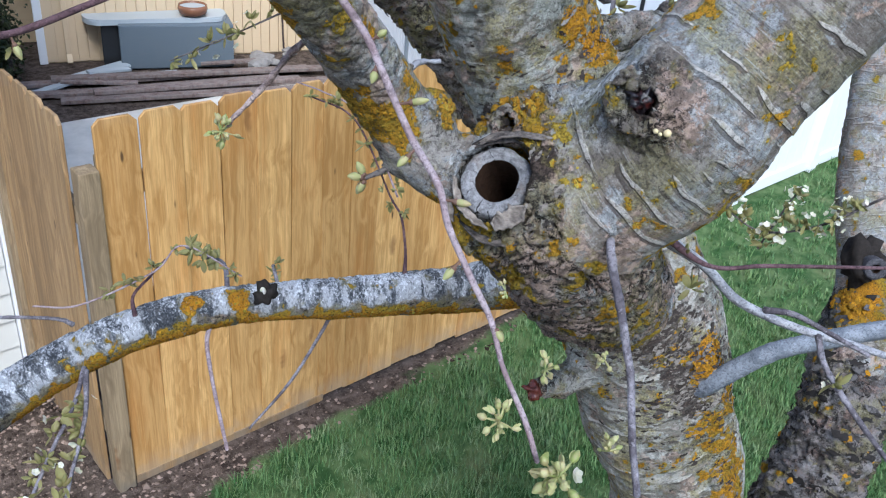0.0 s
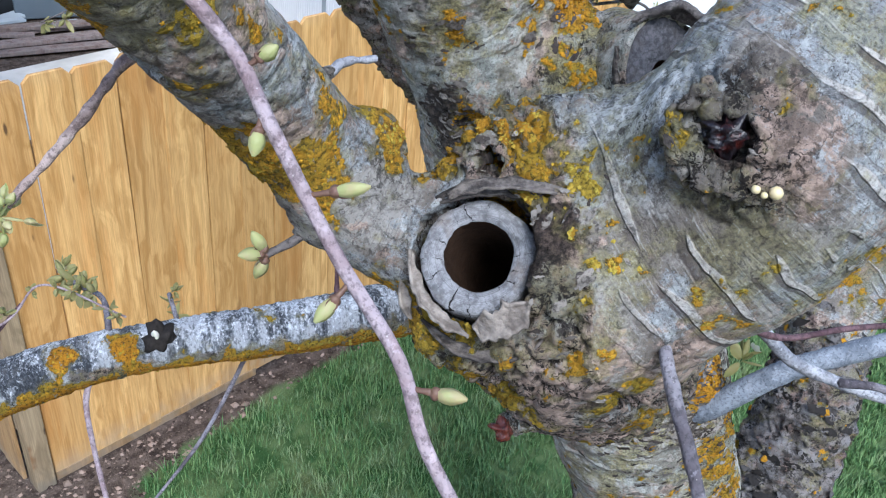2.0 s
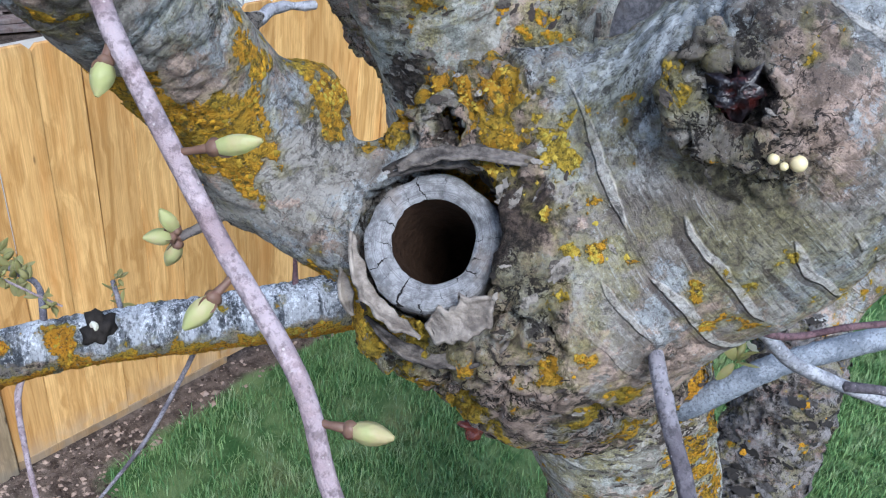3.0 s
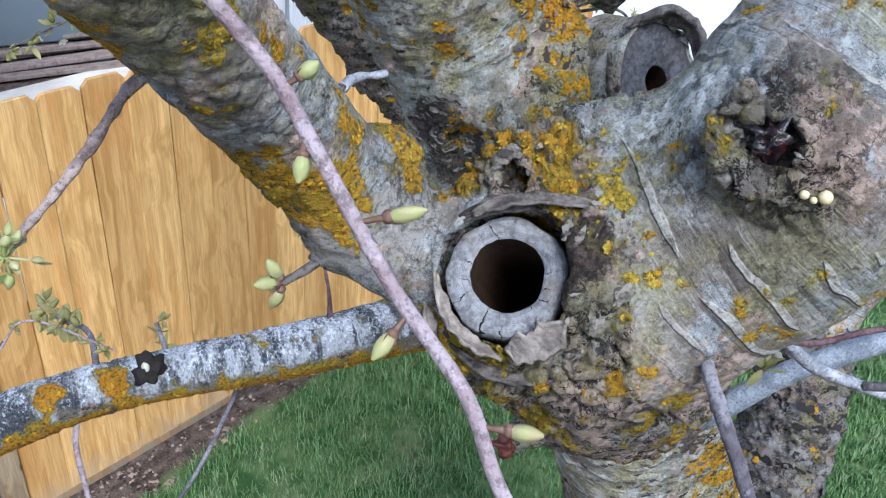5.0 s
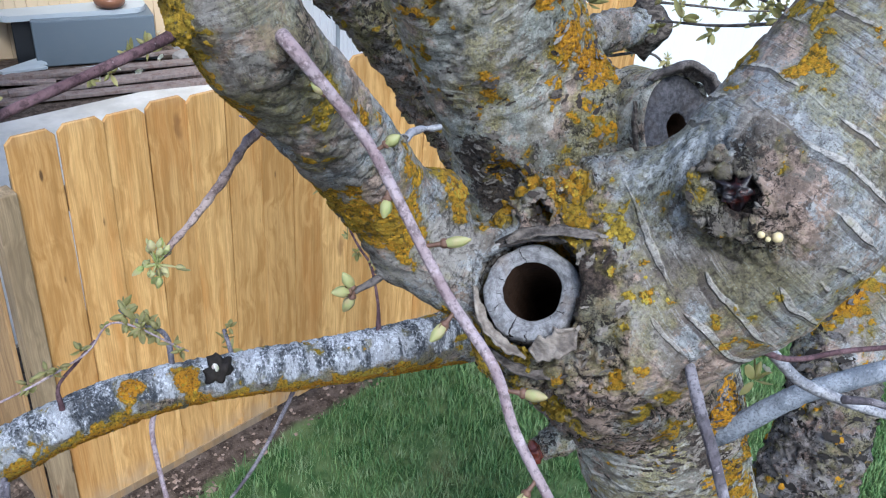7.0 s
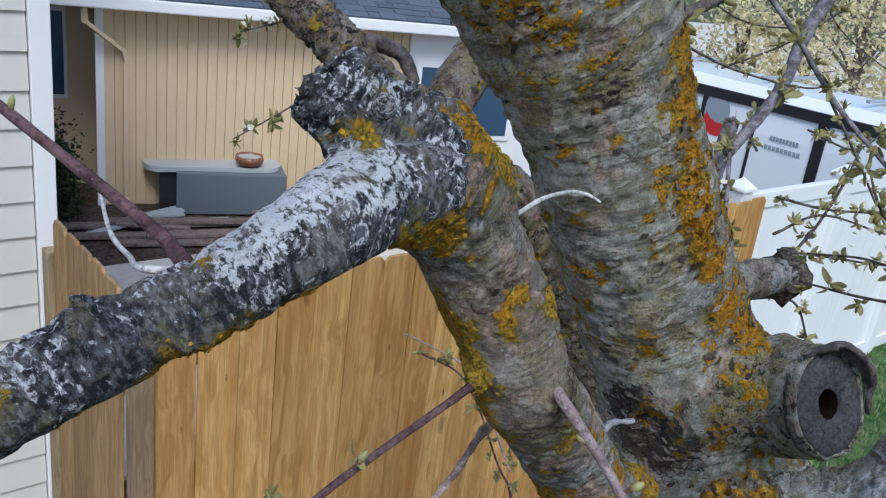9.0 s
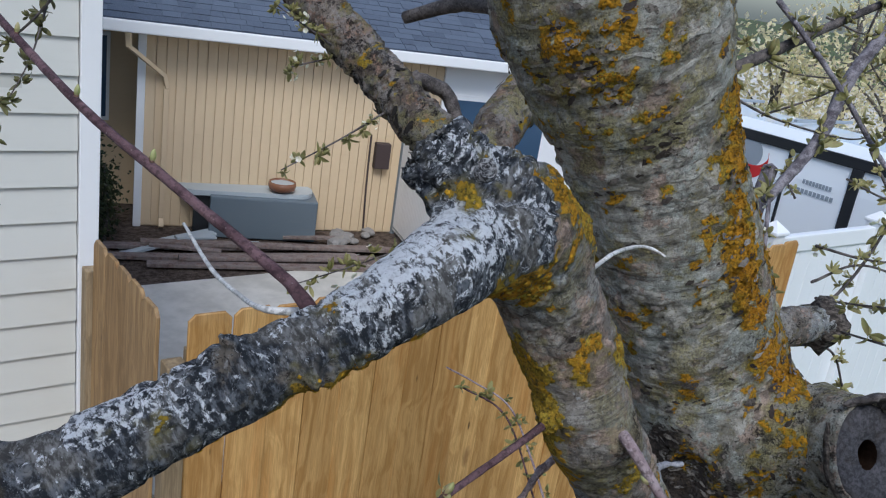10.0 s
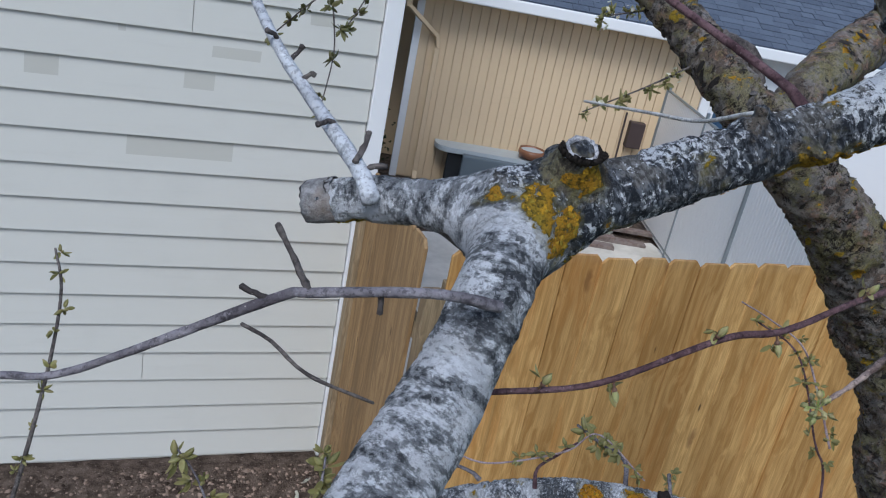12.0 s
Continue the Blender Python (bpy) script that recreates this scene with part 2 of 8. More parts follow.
# ---- materials ----
class Mat:
    """A small writer of node materials."""

    def __init__(self, name, rough=0.8, metal=0.0, spec=0.3):
        self.m = bpy.data.materials.new(name)
        self.m.use_nodes = True
        self.t = self.m.node_tree
        self.b = self.t.nodes["Principled BSDF"]
        self.b.inputs["Roughness"].default_value = rough
        self.b.inputs["Metallic"].default_value = metal
        self.b.inputs["Specular IOR Level"].default_value = spec

    def node(self, kind, **given):
        n = self.t.nodes.new("ShaderNode" + kind)
        for k, v in given.items():
            n.inputs[k.replace("_", " ")].default_value = v
        return n

    def link(self, a, b):
        self.t.links.new(a, b)
        return self

    def coords(self, which="Object"):
        return self.node("TexCoord").outputs[which]

    def attribute(self, name, out="Vector"):
        n = self.node("Attribute")
        n.attribute_name = name
        return n.outputs[out]

    def mapped(self, vec, scale, shift=(0, 0, 0)):
        n = self.node("Mapping")
        n.inputs["Scale"].default_value = scale
        n.inputs["Location"].default_value = shift
        self.link(vec, n.inputs["Vector"])
        return n.outputs[0]

    def random(self):
        return self.node("ObjectInfo").outputs["Random"]

    def plus(self, vec, value, by=37.0):
        """The vector shifted by a value times a number."""
        k = self.math("MULTIPLY", value, by)
        n = self.node("VectorMath")
        n.operation = "ADD"
        self.link(vec, n.inputs[0])
        self.link(k, n.inputs[1])
        return n.outputs[0]

    def noise(self, vec, scale, detail=4.0, rough=0.55, distort=0.0):
        n = self.node("TexNoise", Scale=scale, Detail=detail, Roughness=rough, Distortion=distort)
        self.link(vec, n.inputs["Vector"])
        return n.outputs["Fac"]

    def cells(self, vec, scale, feature="F1", out="Distance"):
        n = self.node("TexVoronoi", Scale=scale)
        n.feature = feature
        self.link(vec, n.inputs["Vector"])
        return n.outputs[out]

    def step(self, value, lo, hi, a=0.0, b=1.0):
        n = self.node("MapRange")
        n.interpolation_type = "SMOOTHSTEP"
        for k, v in zip(("From Min", "From Max", "To Min", "To Max"), (lo, hi, a, b)):
            n.inputs[k].default_value = v
        self.link(value, n.inputs["Value"])
        return n.outputs[0]

    def math(self, op, a, b=0.0):
        n = self.node("Math")
        n.operation = op
        for v, s in ((a, n.inputs[0]), (b, n.inputs[1])):
            if isinstance(v, (int, float)):
                s.default_value = v
            else:
                self.link(v, s)
        return n.outputs[0]

    def mix(self, fac, a, b, how="MIX"):
        n = self.node("Mix")
        n.data_type, n.blend_type = "RGBA", how
        for v, s in ((fac, n.inputs[0]), (a, n.inputs[6]), (b, n.inputs[7])):
            if isinstance(v, (int, float)):
                s.default_value = v
            elif isinstance(v, tuple):
                s.default_value = (*v, 1)
            else:
                self.link(v, s)
        return n.outputs[2]

    def split(self, vec):
        n = self.node("SeparateXYZ")
        self.link(vec, n.inputs[0])
        return n.outputs

    def out(self, color=None, bump=None, height=0.002, rough=None, strength=1.0):
        if color is not None:
            if isinstance(color, tuple):
                self.b.inputs["Base Color"].default_value = (*color, 1)
            else:
                self.link(color, self.b.inputs["Base Color"])
        if rough is not None:
            self.link(rough, self.b.inputs["Roughness"])
        if bump is not None:
            n = self.node("Bump", Strength=strength, Distance=height)
            self.link(bump, n.inputs["Height"])
            self.link(n.outputs[0], self.b.inputs["Normal"])
        return self.m


def bark_material(name, dark, mid, light, crust=(0.61, 0.615, 0.59), blush=(0.42, 0.315, 0.255), cool=(0.41, 0.425, 0.42), film=(0.17, 0.155, 0.06), grow=1.0, frosted=0.8, filmed=0.5, ridged=58.0):
    """Cherry bark: grey and pinkish skin, pale cross ridges, flaking cracks, grey-blue crust, black-and-white speckle, ochre cushions."""
    m = Mat(name, 0.88, spec=0.18)
    ob = m.coords()
    bk = m.attribute("bark")
    lich, pale, flesh, own, smooth, silver, ochred = (m.attribute(k, "Fac") for k in ("lichen", "pale", "flesh", "own", "smooth", "silver", "ochre"))
    rugged = m.math("SUBTRACT", 1.0, m.math("MULTIPLY", smooth, 0.85))
    shift = [m.mapped(ob, (1, 1, 1), v) for v in ((5, 2, 9), (3, 8, 1), (11, 4, 6))]
    fine = m.noise(ob, 360, 5, 0.72)
    # skin: two greys in crisp patches, pinkish wood, mint-white crust with black dots
    base = m.mix(m.step(m.noise(ob, 19, 9, 0.72), 0.45, 0.55), mid, light)
    pink = m.math("ADD", m.noise(shift[0], 21, 9, 0.72), m.math("MULTIPLY", flesh, 0.17))
    base = m.mix(m.step(pink, 0.53, 0.57, 0, 0.9), base, m.mix(m.step(m.noise(ob, 75, 6, 0.75), 0.42, 0.58), tuple(c * 0.55 for c in blush), tuple(min(1, c * 1.3) for c in blush)))
    frost = m.math("SUBTRACT", m.math("SUBTRACT", m.noise(shift[1], 15, 9, 0.76), m.math("MULTIPLY", smooth, 0.012)), m.math("MULTIPLY", flesh, 0.09))
    frosty = m.step(frost, 0.50, 0.535, 0, frosted)
    dots = m.step(m.noise(ob, 620, 3, 0.7), 0.44, 0.37, 0, 0.75)
    base = m.mix(frosty, base, m.mix(dots, m.mix(m.math("MULTIPLY", m.step(m.noise(ob, 120, 6, 0.75), 0.47, 0.60), m.math("SUBTRACT", 1.0, m.math("MULTIPLY", smooth, 0.45))), cool, crust), tuple(c * 3 for c in dark)))
    white = m.math("MULTIPLY", m.step(m.math("MULTIPLY", flesh, -1.0), 0.4, 1.0), m.step(m.noise(ob, 46, 7, 0.75), 0.44, 0.52, 0, 0.9))
    base = m.mix(white, base, (0.80, 0.81, 0.79))
    base = m.mix(m.math("MULTIPLY", m.step(m.noise(shift[2], 12, 8, 0.74), 0.49, 0.58), filmed), base, m.mix(m.step(fine, 0.4, 0.6), tuple(c * 0.6 for c in film), tuple(c * 1.5 for c in film)))
    # hairlines round the limb
    hair = m.noise(m.mapped(bk, (26 * grow, 26 * grow, 560 * grow * grow)), 1.0, 5, 0.66, 0.15)
    base = m.mix(m.math("MULTIPLY", m.math("MULTIPLY", m.step(hair, 0.44, 0.37, 0, 0.6), own), m.math("ADD", 0.3, m.math("MULTIPLY", smooth, 0.7))), base, tuple(c * 4.5 for c in dark))
    base = m.mix(m.math("MULTIPLY", m.step(hair, 0.58, 0.68, 0, 0.35), smooth), base, crust)
    # cross ridges: pale tapering welts, each with a shadow line painted along its lower edge
    bx = m.split(bk)
    row = m.math("ADD", m.math("MULTIPLY", bx[2], ridged), m.math("MULTIPLY", m.noise(ob, 9, 3, 0.5), 2.4))
    near_row = m.math("ROUND", row)
    to_row = m.math("SUBTRACT", row, near_row)
    mate = m.node("CombineXYZ")
    m.link(m.math("MULTIPLY", bx[0], 15.0), mate.inputs[0]).link(m.math("MULTIPLY", bx[1], 15.0), mate.inputs[1]).link(m.math("MULTIPLY", near_row, 7.31), mate.inputs[2])
    wide = m.step(m.noise(mate.outputs[0], 1.0, 3, 0.5), 0.46, 0.62, 0.0, 0.125)
    frayed = m.math("MULTIPLY", m.math("SUBTRACT", m.noise(ob, 260, 4, 0.7), 0.5), 0.06)
    inside = m.math("SUBTRACT", m.math("ADD", wide, frayed), m.math("ABSOLUTE", to_row))
    gate = m.math("MULTIPLY", own, m.math("MULTIPLY", m.math("MULTIPLY", m.attribute("welts", "Fac"), m.step(smooth, 0.2, 0.5)), m.step(wide, 0.02, 0.06)))
    welt = m.math("MULTIPLY", m.step(inside, -0.01, 0.035), gate)
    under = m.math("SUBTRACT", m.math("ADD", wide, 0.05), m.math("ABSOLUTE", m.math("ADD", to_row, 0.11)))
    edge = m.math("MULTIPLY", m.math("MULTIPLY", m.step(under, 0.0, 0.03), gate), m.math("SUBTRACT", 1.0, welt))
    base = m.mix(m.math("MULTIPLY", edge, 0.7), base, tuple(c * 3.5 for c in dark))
    base = m.mix(m.math("MULTIPLY", welt, 0.85), base, m.mix(m.step(fine, 0.38, 0.6), tuple(c * 1.15 for c in light), tuple(min(1, c * 1.6 + 0.05) for c in light)))
    # flaking cracks and dark pits, crevice shade painted into them, mostly where the bark is rugged
    bent = m.plus(ob, m.noise(ob, 50, 4, 0.65), 0.03)
    vein = m.noise(m.mapped(bent, (30 * grow, 30 * grow, 55 * grow)), 1.0, 5, 0.6, 0.6)
    crack = m.math("ABSOLUTE", m.math("SUBTRACT", vein, 0.5))
    where = m.step(m.math("ADD", m.noise(shift[0], 13, 5, 0.65), m.math("MULTIPLY", flesh, 0.12)), 0.47, 0.58)
    line = m.math("MULTIPLY", m.math("MULTIPLY", m.step(crack, 0.022, 0.008), where), rugged)
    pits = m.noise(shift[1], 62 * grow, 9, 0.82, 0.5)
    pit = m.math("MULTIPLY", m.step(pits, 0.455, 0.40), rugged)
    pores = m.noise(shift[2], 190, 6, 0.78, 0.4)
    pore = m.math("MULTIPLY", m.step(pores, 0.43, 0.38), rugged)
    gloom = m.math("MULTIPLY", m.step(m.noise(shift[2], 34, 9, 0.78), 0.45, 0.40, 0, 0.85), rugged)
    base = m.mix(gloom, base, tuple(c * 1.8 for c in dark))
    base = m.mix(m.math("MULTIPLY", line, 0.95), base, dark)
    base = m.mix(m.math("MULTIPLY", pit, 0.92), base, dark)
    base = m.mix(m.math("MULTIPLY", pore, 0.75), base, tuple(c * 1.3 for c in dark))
    base = m.mix(m.step(fine, 0.45, 0.36, 0, 0.5), base, tuple(c * 2 for c in dark))
    base = m.mix(m.step(fine, 0.58, 0.70, 0, 0.4), base, crust)
    # dark brown spots: torn bark, with the shade of recesses painted in
    rot_shade_mask = m.step(m.math("ADD", m.attribute("rot_shade", "Fac"), m.math("MULTIPLY", m.math("SUBTRACT", m.noise(shift[2], 80, 7, 0.76), 0.5), 1.3)), 0.42, 0.58)
    base = m.mix(m.math("MULTIPLY", rot_shade_mask, 0.92), base, m.mix(m.step(fine, 0.42, 0.62), (0.018, 0.014, 0.012), (0.085, 0.06, 0.048)))
    # black-and-white crust: white fields broken by dark blotches, dark between; pale also brings painted highlights
    blotch = m.noise(m.mapped(bk, (230, 230, 330)), 1.0, 8, 0.74, 0.3)
    field = m.noise(m.mapped(bk, (38, 38, 50)), 1.0, 5, 0.64)
    level = m.math("ADD", m.math("MULTIPLY", blotch, 1.0), m.math("ADD", m.math("MULTIPLY", pale, 0.28), m.math("MULTIPLY", field, 0.42)))
    streak = m.noise(m.mapped(bk, (200, 200, 420)), 1.0, 4, 0.7)
    dark_crust = m.mix(m.step(streak, 0.44, 0.64), (0.026, 0.030, 0.037), (0.17, 0.182, 0.205))
    dark_crust = m.mix(m.step(field, 0.5, 0.38, 0, 0.6), dark_crust, m.mix(m.step(streak, 0.4, 0.6), (0.14, 0.13, 0.115), (0.36, 0.345, 0.32)))
    spotted = m.mix(m.step(level, 0.865, 0.955), dark_crust, m.mix(m.step(fine, 0.5, 0.38, 0, 0.45), (0.80, 0.82, 0.85), (0.42, 0.43, 0.45)))
    zone = m.step(m.math("ADD", pale, m.math("MULTIPLY", m.math("SUBTRACT", m.noise(ob, 38, 6, 0.7), 0.5), 0.7)), 0.20, 0.30)
    smear = m.noise(m.mapped(bk, (19, 19, 52)), 1.0, 7, 0.64, 0.3)
    rubbed = m.math("ADD", smear, m.math("MULTIPLY", m.math("SUBTRACT", blotch, 0.5), 0.34))
    satin = m.mix(m.step(rubbed, 0.415, 0.465), (0.06, 0.064, 0.072), m.mix(m.step(rubbed, 0.475, 0.54), (0.25, 0.26, 0.275), (0.82, 0.83, 0.86)))
    satin = m.mix(m.step(streak, 0.48, 0.36, 0, 0.5), satin, (0.09, 0.092, 0.098))
    spotted = m.mix(m.math("MULTIPLY", silver, 0.9), spotted, satin)
    base = m.mix(zone, base, spotted)
    # ochre lichen in cushions over a thin olive film
    lump = m.noise(shift[1], 210, 4, 0.7)
    total = m.math("ADD", ochred, m.math("MULTIPLY", m.math("SUBTRACT", m.noise(ob, 150, 5, 0.75), 0.5), 0.14))
    yes = m.math("MULTIPLY", m.step(m.math("ADD", total, m.math("MULTIPLY", m.math("SUBTRACT", lump, 0.5), 0.2)), 0.955, 0.972), m.step(lump, 0.33, 0.41))
    grain = m.noise(ob, 300, 4, 0.75)
    ochre = m.mix(m.step(m.noise(ob, 21, 4), 0.42, 0.6), (0.36, 0.25, 0.028), (0.48, 0.24, 0.016))
    ochre = m.mix(m.step(grain, 0.56, 0.36), ochre, (0.11, 0.08, 0.015))
    film_edge = m.math("MULTIPLY", m.step(total, 0.85, 0.945), 0.5)
    ochre = m.mix(m.step(lich, 0.75, 1.15, 0, 0.8), ochre, m.mix(m.step(grain, 0.55, 0.36), (0.52, 0.225, 0.012), (0.16, 0.07, 0.01)))
    color = m.mix(yes, m.mix(film_edge, base, m.mix(m.step(fine, 0.4, 0.6), (0.12, 0.105, 0.04), (0.27, 0.235, 0.09))), ochre)
    high = m.math("ADD", m.math("MULTIPLY", m.math("SUBTRACT", 1.0, line), 0.8), m.math("ADD", m.math("MULTIPLY", m.math("ADD", m.math("MULTIPLY", pits, 1.5), m.math("MULTIPLY", pores, 0.8)), rugged), m.math("MULTIPLY", fine, 0.5)))
    high = m.math("ADD", high, m.math("ADD", m.math("MULTIPLY", welt, 0.8), m.math("MULTIPLY", m.math("MULTIPLY", hair, own), 0.5)))
    high = m.math("ADD", high, m.math("MULTIPLY", m.math("MULTIPLY", yes, m.math("ADD", m.math("ADD", grain, lump), 0.4)), 1.0))
    return m.out(color, high, 0.0042, strength=0.9)


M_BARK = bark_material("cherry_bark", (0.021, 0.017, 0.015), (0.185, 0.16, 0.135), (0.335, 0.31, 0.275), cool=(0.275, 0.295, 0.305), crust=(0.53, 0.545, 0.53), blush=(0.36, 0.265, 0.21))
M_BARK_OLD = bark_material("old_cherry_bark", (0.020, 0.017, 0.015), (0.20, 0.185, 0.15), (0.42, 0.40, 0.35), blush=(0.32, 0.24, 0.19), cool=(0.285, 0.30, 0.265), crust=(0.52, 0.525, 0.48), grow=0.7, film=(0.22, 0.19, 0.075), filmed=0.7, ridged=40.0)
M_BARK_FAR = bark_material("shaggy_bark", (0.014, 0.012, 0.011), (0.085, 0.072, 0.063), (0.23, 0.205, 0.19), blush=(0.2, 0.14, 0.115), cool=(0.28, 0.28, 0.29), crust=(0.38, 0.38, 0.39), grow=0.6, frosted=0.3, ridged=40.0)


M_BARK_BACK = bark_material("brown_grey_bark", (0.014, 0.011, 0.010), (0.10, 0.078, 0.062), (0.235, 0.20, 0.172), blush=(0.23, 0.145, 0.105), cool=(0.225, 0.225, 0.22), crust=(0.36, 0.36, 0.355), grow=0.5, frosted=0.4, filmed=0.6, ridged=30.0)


def twig_material(name, a, b, spots=(0.5, 0.45, 0.42)):
    m = Mat(name, 0.7, spec=0.25)
    ob = m.coords()
    c = m.mix(m.step(m.noise(ob, 45, 4), 0.35, 0.65), a, b)
    c = m.mix(m.step(m.noise(ob, 330, 5, 0.7), 0.52, 0.38, 0, 0.65), c, tuple(v * 0.4 for v in a))
    c = m.mix(m.step(m.noise(ob, 140, 4, 0.7), 0.56, 0.66, 0, 0.5), c, tuple(min(1, v * 1.35) for v in b))
    c = m.mix(m.step(m.cells(ob, 300), 0.13, 0.06, 0, 0.7), c, spots)
    return m.out(c, m.math("ADD", m.noise(ob, 260, 5, 0.7), m.noise(ob, 90, 3)), 0.0018)


M_SIDE = twig_material("blue_grey_branch", (0.14, 0.155, 0.18), (0.26, 0.28, 0.31), (0.42, 0.43, 0.46))
M_TWIG_PINK = twig_material("pinkish_twig", (0.24, 0.17, 0.175), (0.38, 0.31, 0.32))
M_TWIG_RED = twig_material("purple_brown_twig", (0.06, 0.03, 0.035), (0.15, 0.088, 0.095), (0.28, 0.23, 0.23))
M_TWIG_BROWN = twig_material("grey_brown_twig", (0.18, 0.125, 0.11), (0.42, 0.33, 0.295), (0.4, 0.34, 0.3))
M_TWIG_GREY = twig_material("grey_twig", (0.09, 0.078, 0.088), (0.27, 0.25, 0.27))
M_TWIG_PALE = twig_material("bleached_twig", (0.55, 0.53, 0.50), (0.75, 0.73, 0.70))
M_TWIG_LIGHT = twig_material("pale_grey_twig", (0.24, 0.24, 0.26), (0.44, 0.44, 0.46))
M_TWIG_DARK = twig_material("dark_twig", (0.05, 0.042, 0.04), (0.15, 0.13, 0.12))


def leaf_material(name, a, b, tip=None, glow=0.35):
    m = Mat(name, 0.45, spec=0.4)
    ob = m.coords()
    rnd = m.node("NewGeometry").outputs["Random Per Island"]
    c = m.mix(rnd, a, b)
    c = m.mix(m.step(m.noise(ob, 120, 3), 0.4, 0.7, 0, 0.4), c, tip or b)
    m.b.inputs["Subsurface Weight"].default_value = 0.15
    m.b.inputs["Subsurface Radius"].default_value = (0.004, 0.006, 0.002)
    thin = m.node("BsdfTranslucent")
    m.link(c, thin.inputs["Color"])
    both = m.node("MixShader")
    both.inputs[0].default_value = glow
    m.link(m.b.outputs[0], both.inputs[1]).link(thin.outputs[0], both.inputs[2])
    m.link(both.outputs[0], m.t.nodes["Material Output"].inputs["Surface"])
    return m.out(c, m.noise(ob, 300, 2), 0.0006)


M_BUD = leaf_material("bud_green", (0.32, 0.38, 0.11), (0.56, 0.54, 0.27), (0.56, 0.34, 0.24))
M_SCALE = leaf_material("bud_scale_brown", (0.12, 0.065, 0.05), (0.24, 0.14, 0.095))
M_LEAF = leaf_material("young_leaf", (0.21, 0.205, 0.07), (0.44, 0.41, 0.17), (0.27, 0.19, 0.09))
M_LEAF_DARK = leaf_material("olive_young_leaf", (0.09, 0.10, 0.035), (0.22, 0.21, 0.085), (0.16, 0.10, 0.06), 0.3)
M_LEAF_PALE = leaf_material("pale_young_leaf", (0.36, 0.34, 0.13), (0.60, 0.54, 0.27), (0.5, 0.4, 0.2), 0.45)
M_PETAL = leaf_material("blossom_white", (0.72, 0.69, 0.50), (0.85, 0.83, 0.74))


M_TWIG_WHITE = twig_material("whitish_shoot", (0.40, 0.41, 0.44), (0.58, 0.60, 0.63), (0.2, 0.2, 0.2))


def cutwood_material(name, a, b, stain, cracked=0.95):
    m = Mat(name, 0.85, spec=0.15)
    ob = m.coords()
    crack = m.cells(m.plus(ob, m.noise(ob, 60, 3), 0.02), 66, "DISTANCE_TO_EDGE")
    gate = m.step(m.noise(m.mapped(ob, (1, 1, 1), (2, 5, 3)), 45, 2), 0.45, 0.51)
    n = m.noise(ob, 190, 6, 0.72)
    c = m.mix(m.step(n, 0.35, 0.65), a, b)
    line = m.math("MULTIPLY", m.step(crack, 0.028, 0.008), gate)
    c = m.mix(m.step(m.noise(ob, 40, 4), 0.5, 0.68, 0, 0.6), c, stain)
    c = m.mix(m.math("MULTIPLY", line, cracked), c, (0.03, 0.026, 0.024))
    return m.out(c, m.math("SUBTRACT", n, m.math("MULTIPLY", line, cracked)), 0.0022)


M_CUT = cutwood_material("weathered_end_grain", (0.15, 0.145, 0.145), (0.33, 0.325, 0.325), (0.22, 0.17, 0.13))
# the hollow stub's face: checks run outward from the pith, faint rings round it
m = Mat("checked_end_grain", 0.85, spec=0.15)
o = m.coords()
spot = m.node("VectorMath")
spot.operation = "SUBTRACT"
spot.inputs[1].default_value = HOLE_AT
m.link(o, spot.inputs[0])
flat = []
for way in (HOLE_RIGHT, HOLE_AXIS.cross(HOLE_RIGHT).normalized()):
    d = m.node("VectorMath")
    d.operation = "DOT_PRODUCT"
    d.inputs[1].default_value = way
    m.link(spot.outputs[0], d.inputs[0])
    flat.append(d.outputs["Value"])
turn = m.math("ADD", m.math("MULTIPLY", m.math("ARCTAN2", flat[1], flat[0]), 2.9), m.math("MULTIPLY", m.noise(o, 90, 4, 0.6), 1.8))
near_check = m.math("ROUND", turn)
far_out = m.math("SQRT", m.math("ADD", m.math("MULTIPLY", flat[0], flat[0]), m.math("MULTIPLY", flat[1], flat[1])))
sector = m.node("CombineXYZ")
m.link(m.math("MULTIPLY", near_check, 3.7), sector.inputs[0]).link(m.math("MULTIPLY", far_out, 45.0), sector.inputs[1])
slit = m.math("MULTIPLY", m.step(m.noise(sector.outputs[0], 1.0, 2), 0.46, 0.66), 0.06)
check = m.step(m.math("SUBTRACT", m.math("ABSOLUTE", m.math("SUBTRACT", turn, near_check)), slit), 0.012, -0.012)
n = m.noise(o, 210, 6, 0.74)
grain_ring = m.noise(m.plus(m.mapped(o, (0, 0, 0)), m.math("ADD", far_out, m.math("MULTIPLY", m.noise(o, 40, 3), 0.002)), 1500.0), 1.0, 3, 0.6)
c = m.mix(m.step(n, 0.36, 0.62), (0.17, 0.165, 0.168), (0.36, 0.355, 0.36))
c = m.mix(m.step(grain_ring, 0.5, 0.38, 0, 0.4), c, (0.12, 0.112, 0.11))
c = m.mix(m.step(m.noise(o, 45, 4), 0.5, 0.66, 0, 0.6), c, (0.23, 0.175, 0.13))
M_CUT_RADIAL = m.out(m.mix(check, c, (0.02, 0.017, 0.016)), m.math("SUBTRACT", m.math("ADD", n, m.math("MULTIPLY", grain_ring, 0.4)), check), 0.0022)
M_CUT_DARK = cutwood_material("dark_end_grain", (0.04, 0.04, 0.044), (0.105, 0.10, 0.108), (0.05, 0.043, 0.038), 0.3)
# rotted brown wood, darkened to near black for the shade inside the hollows
m = Mat("shade_dark_heartwood", 0.95, spec=0.05)
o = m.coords()
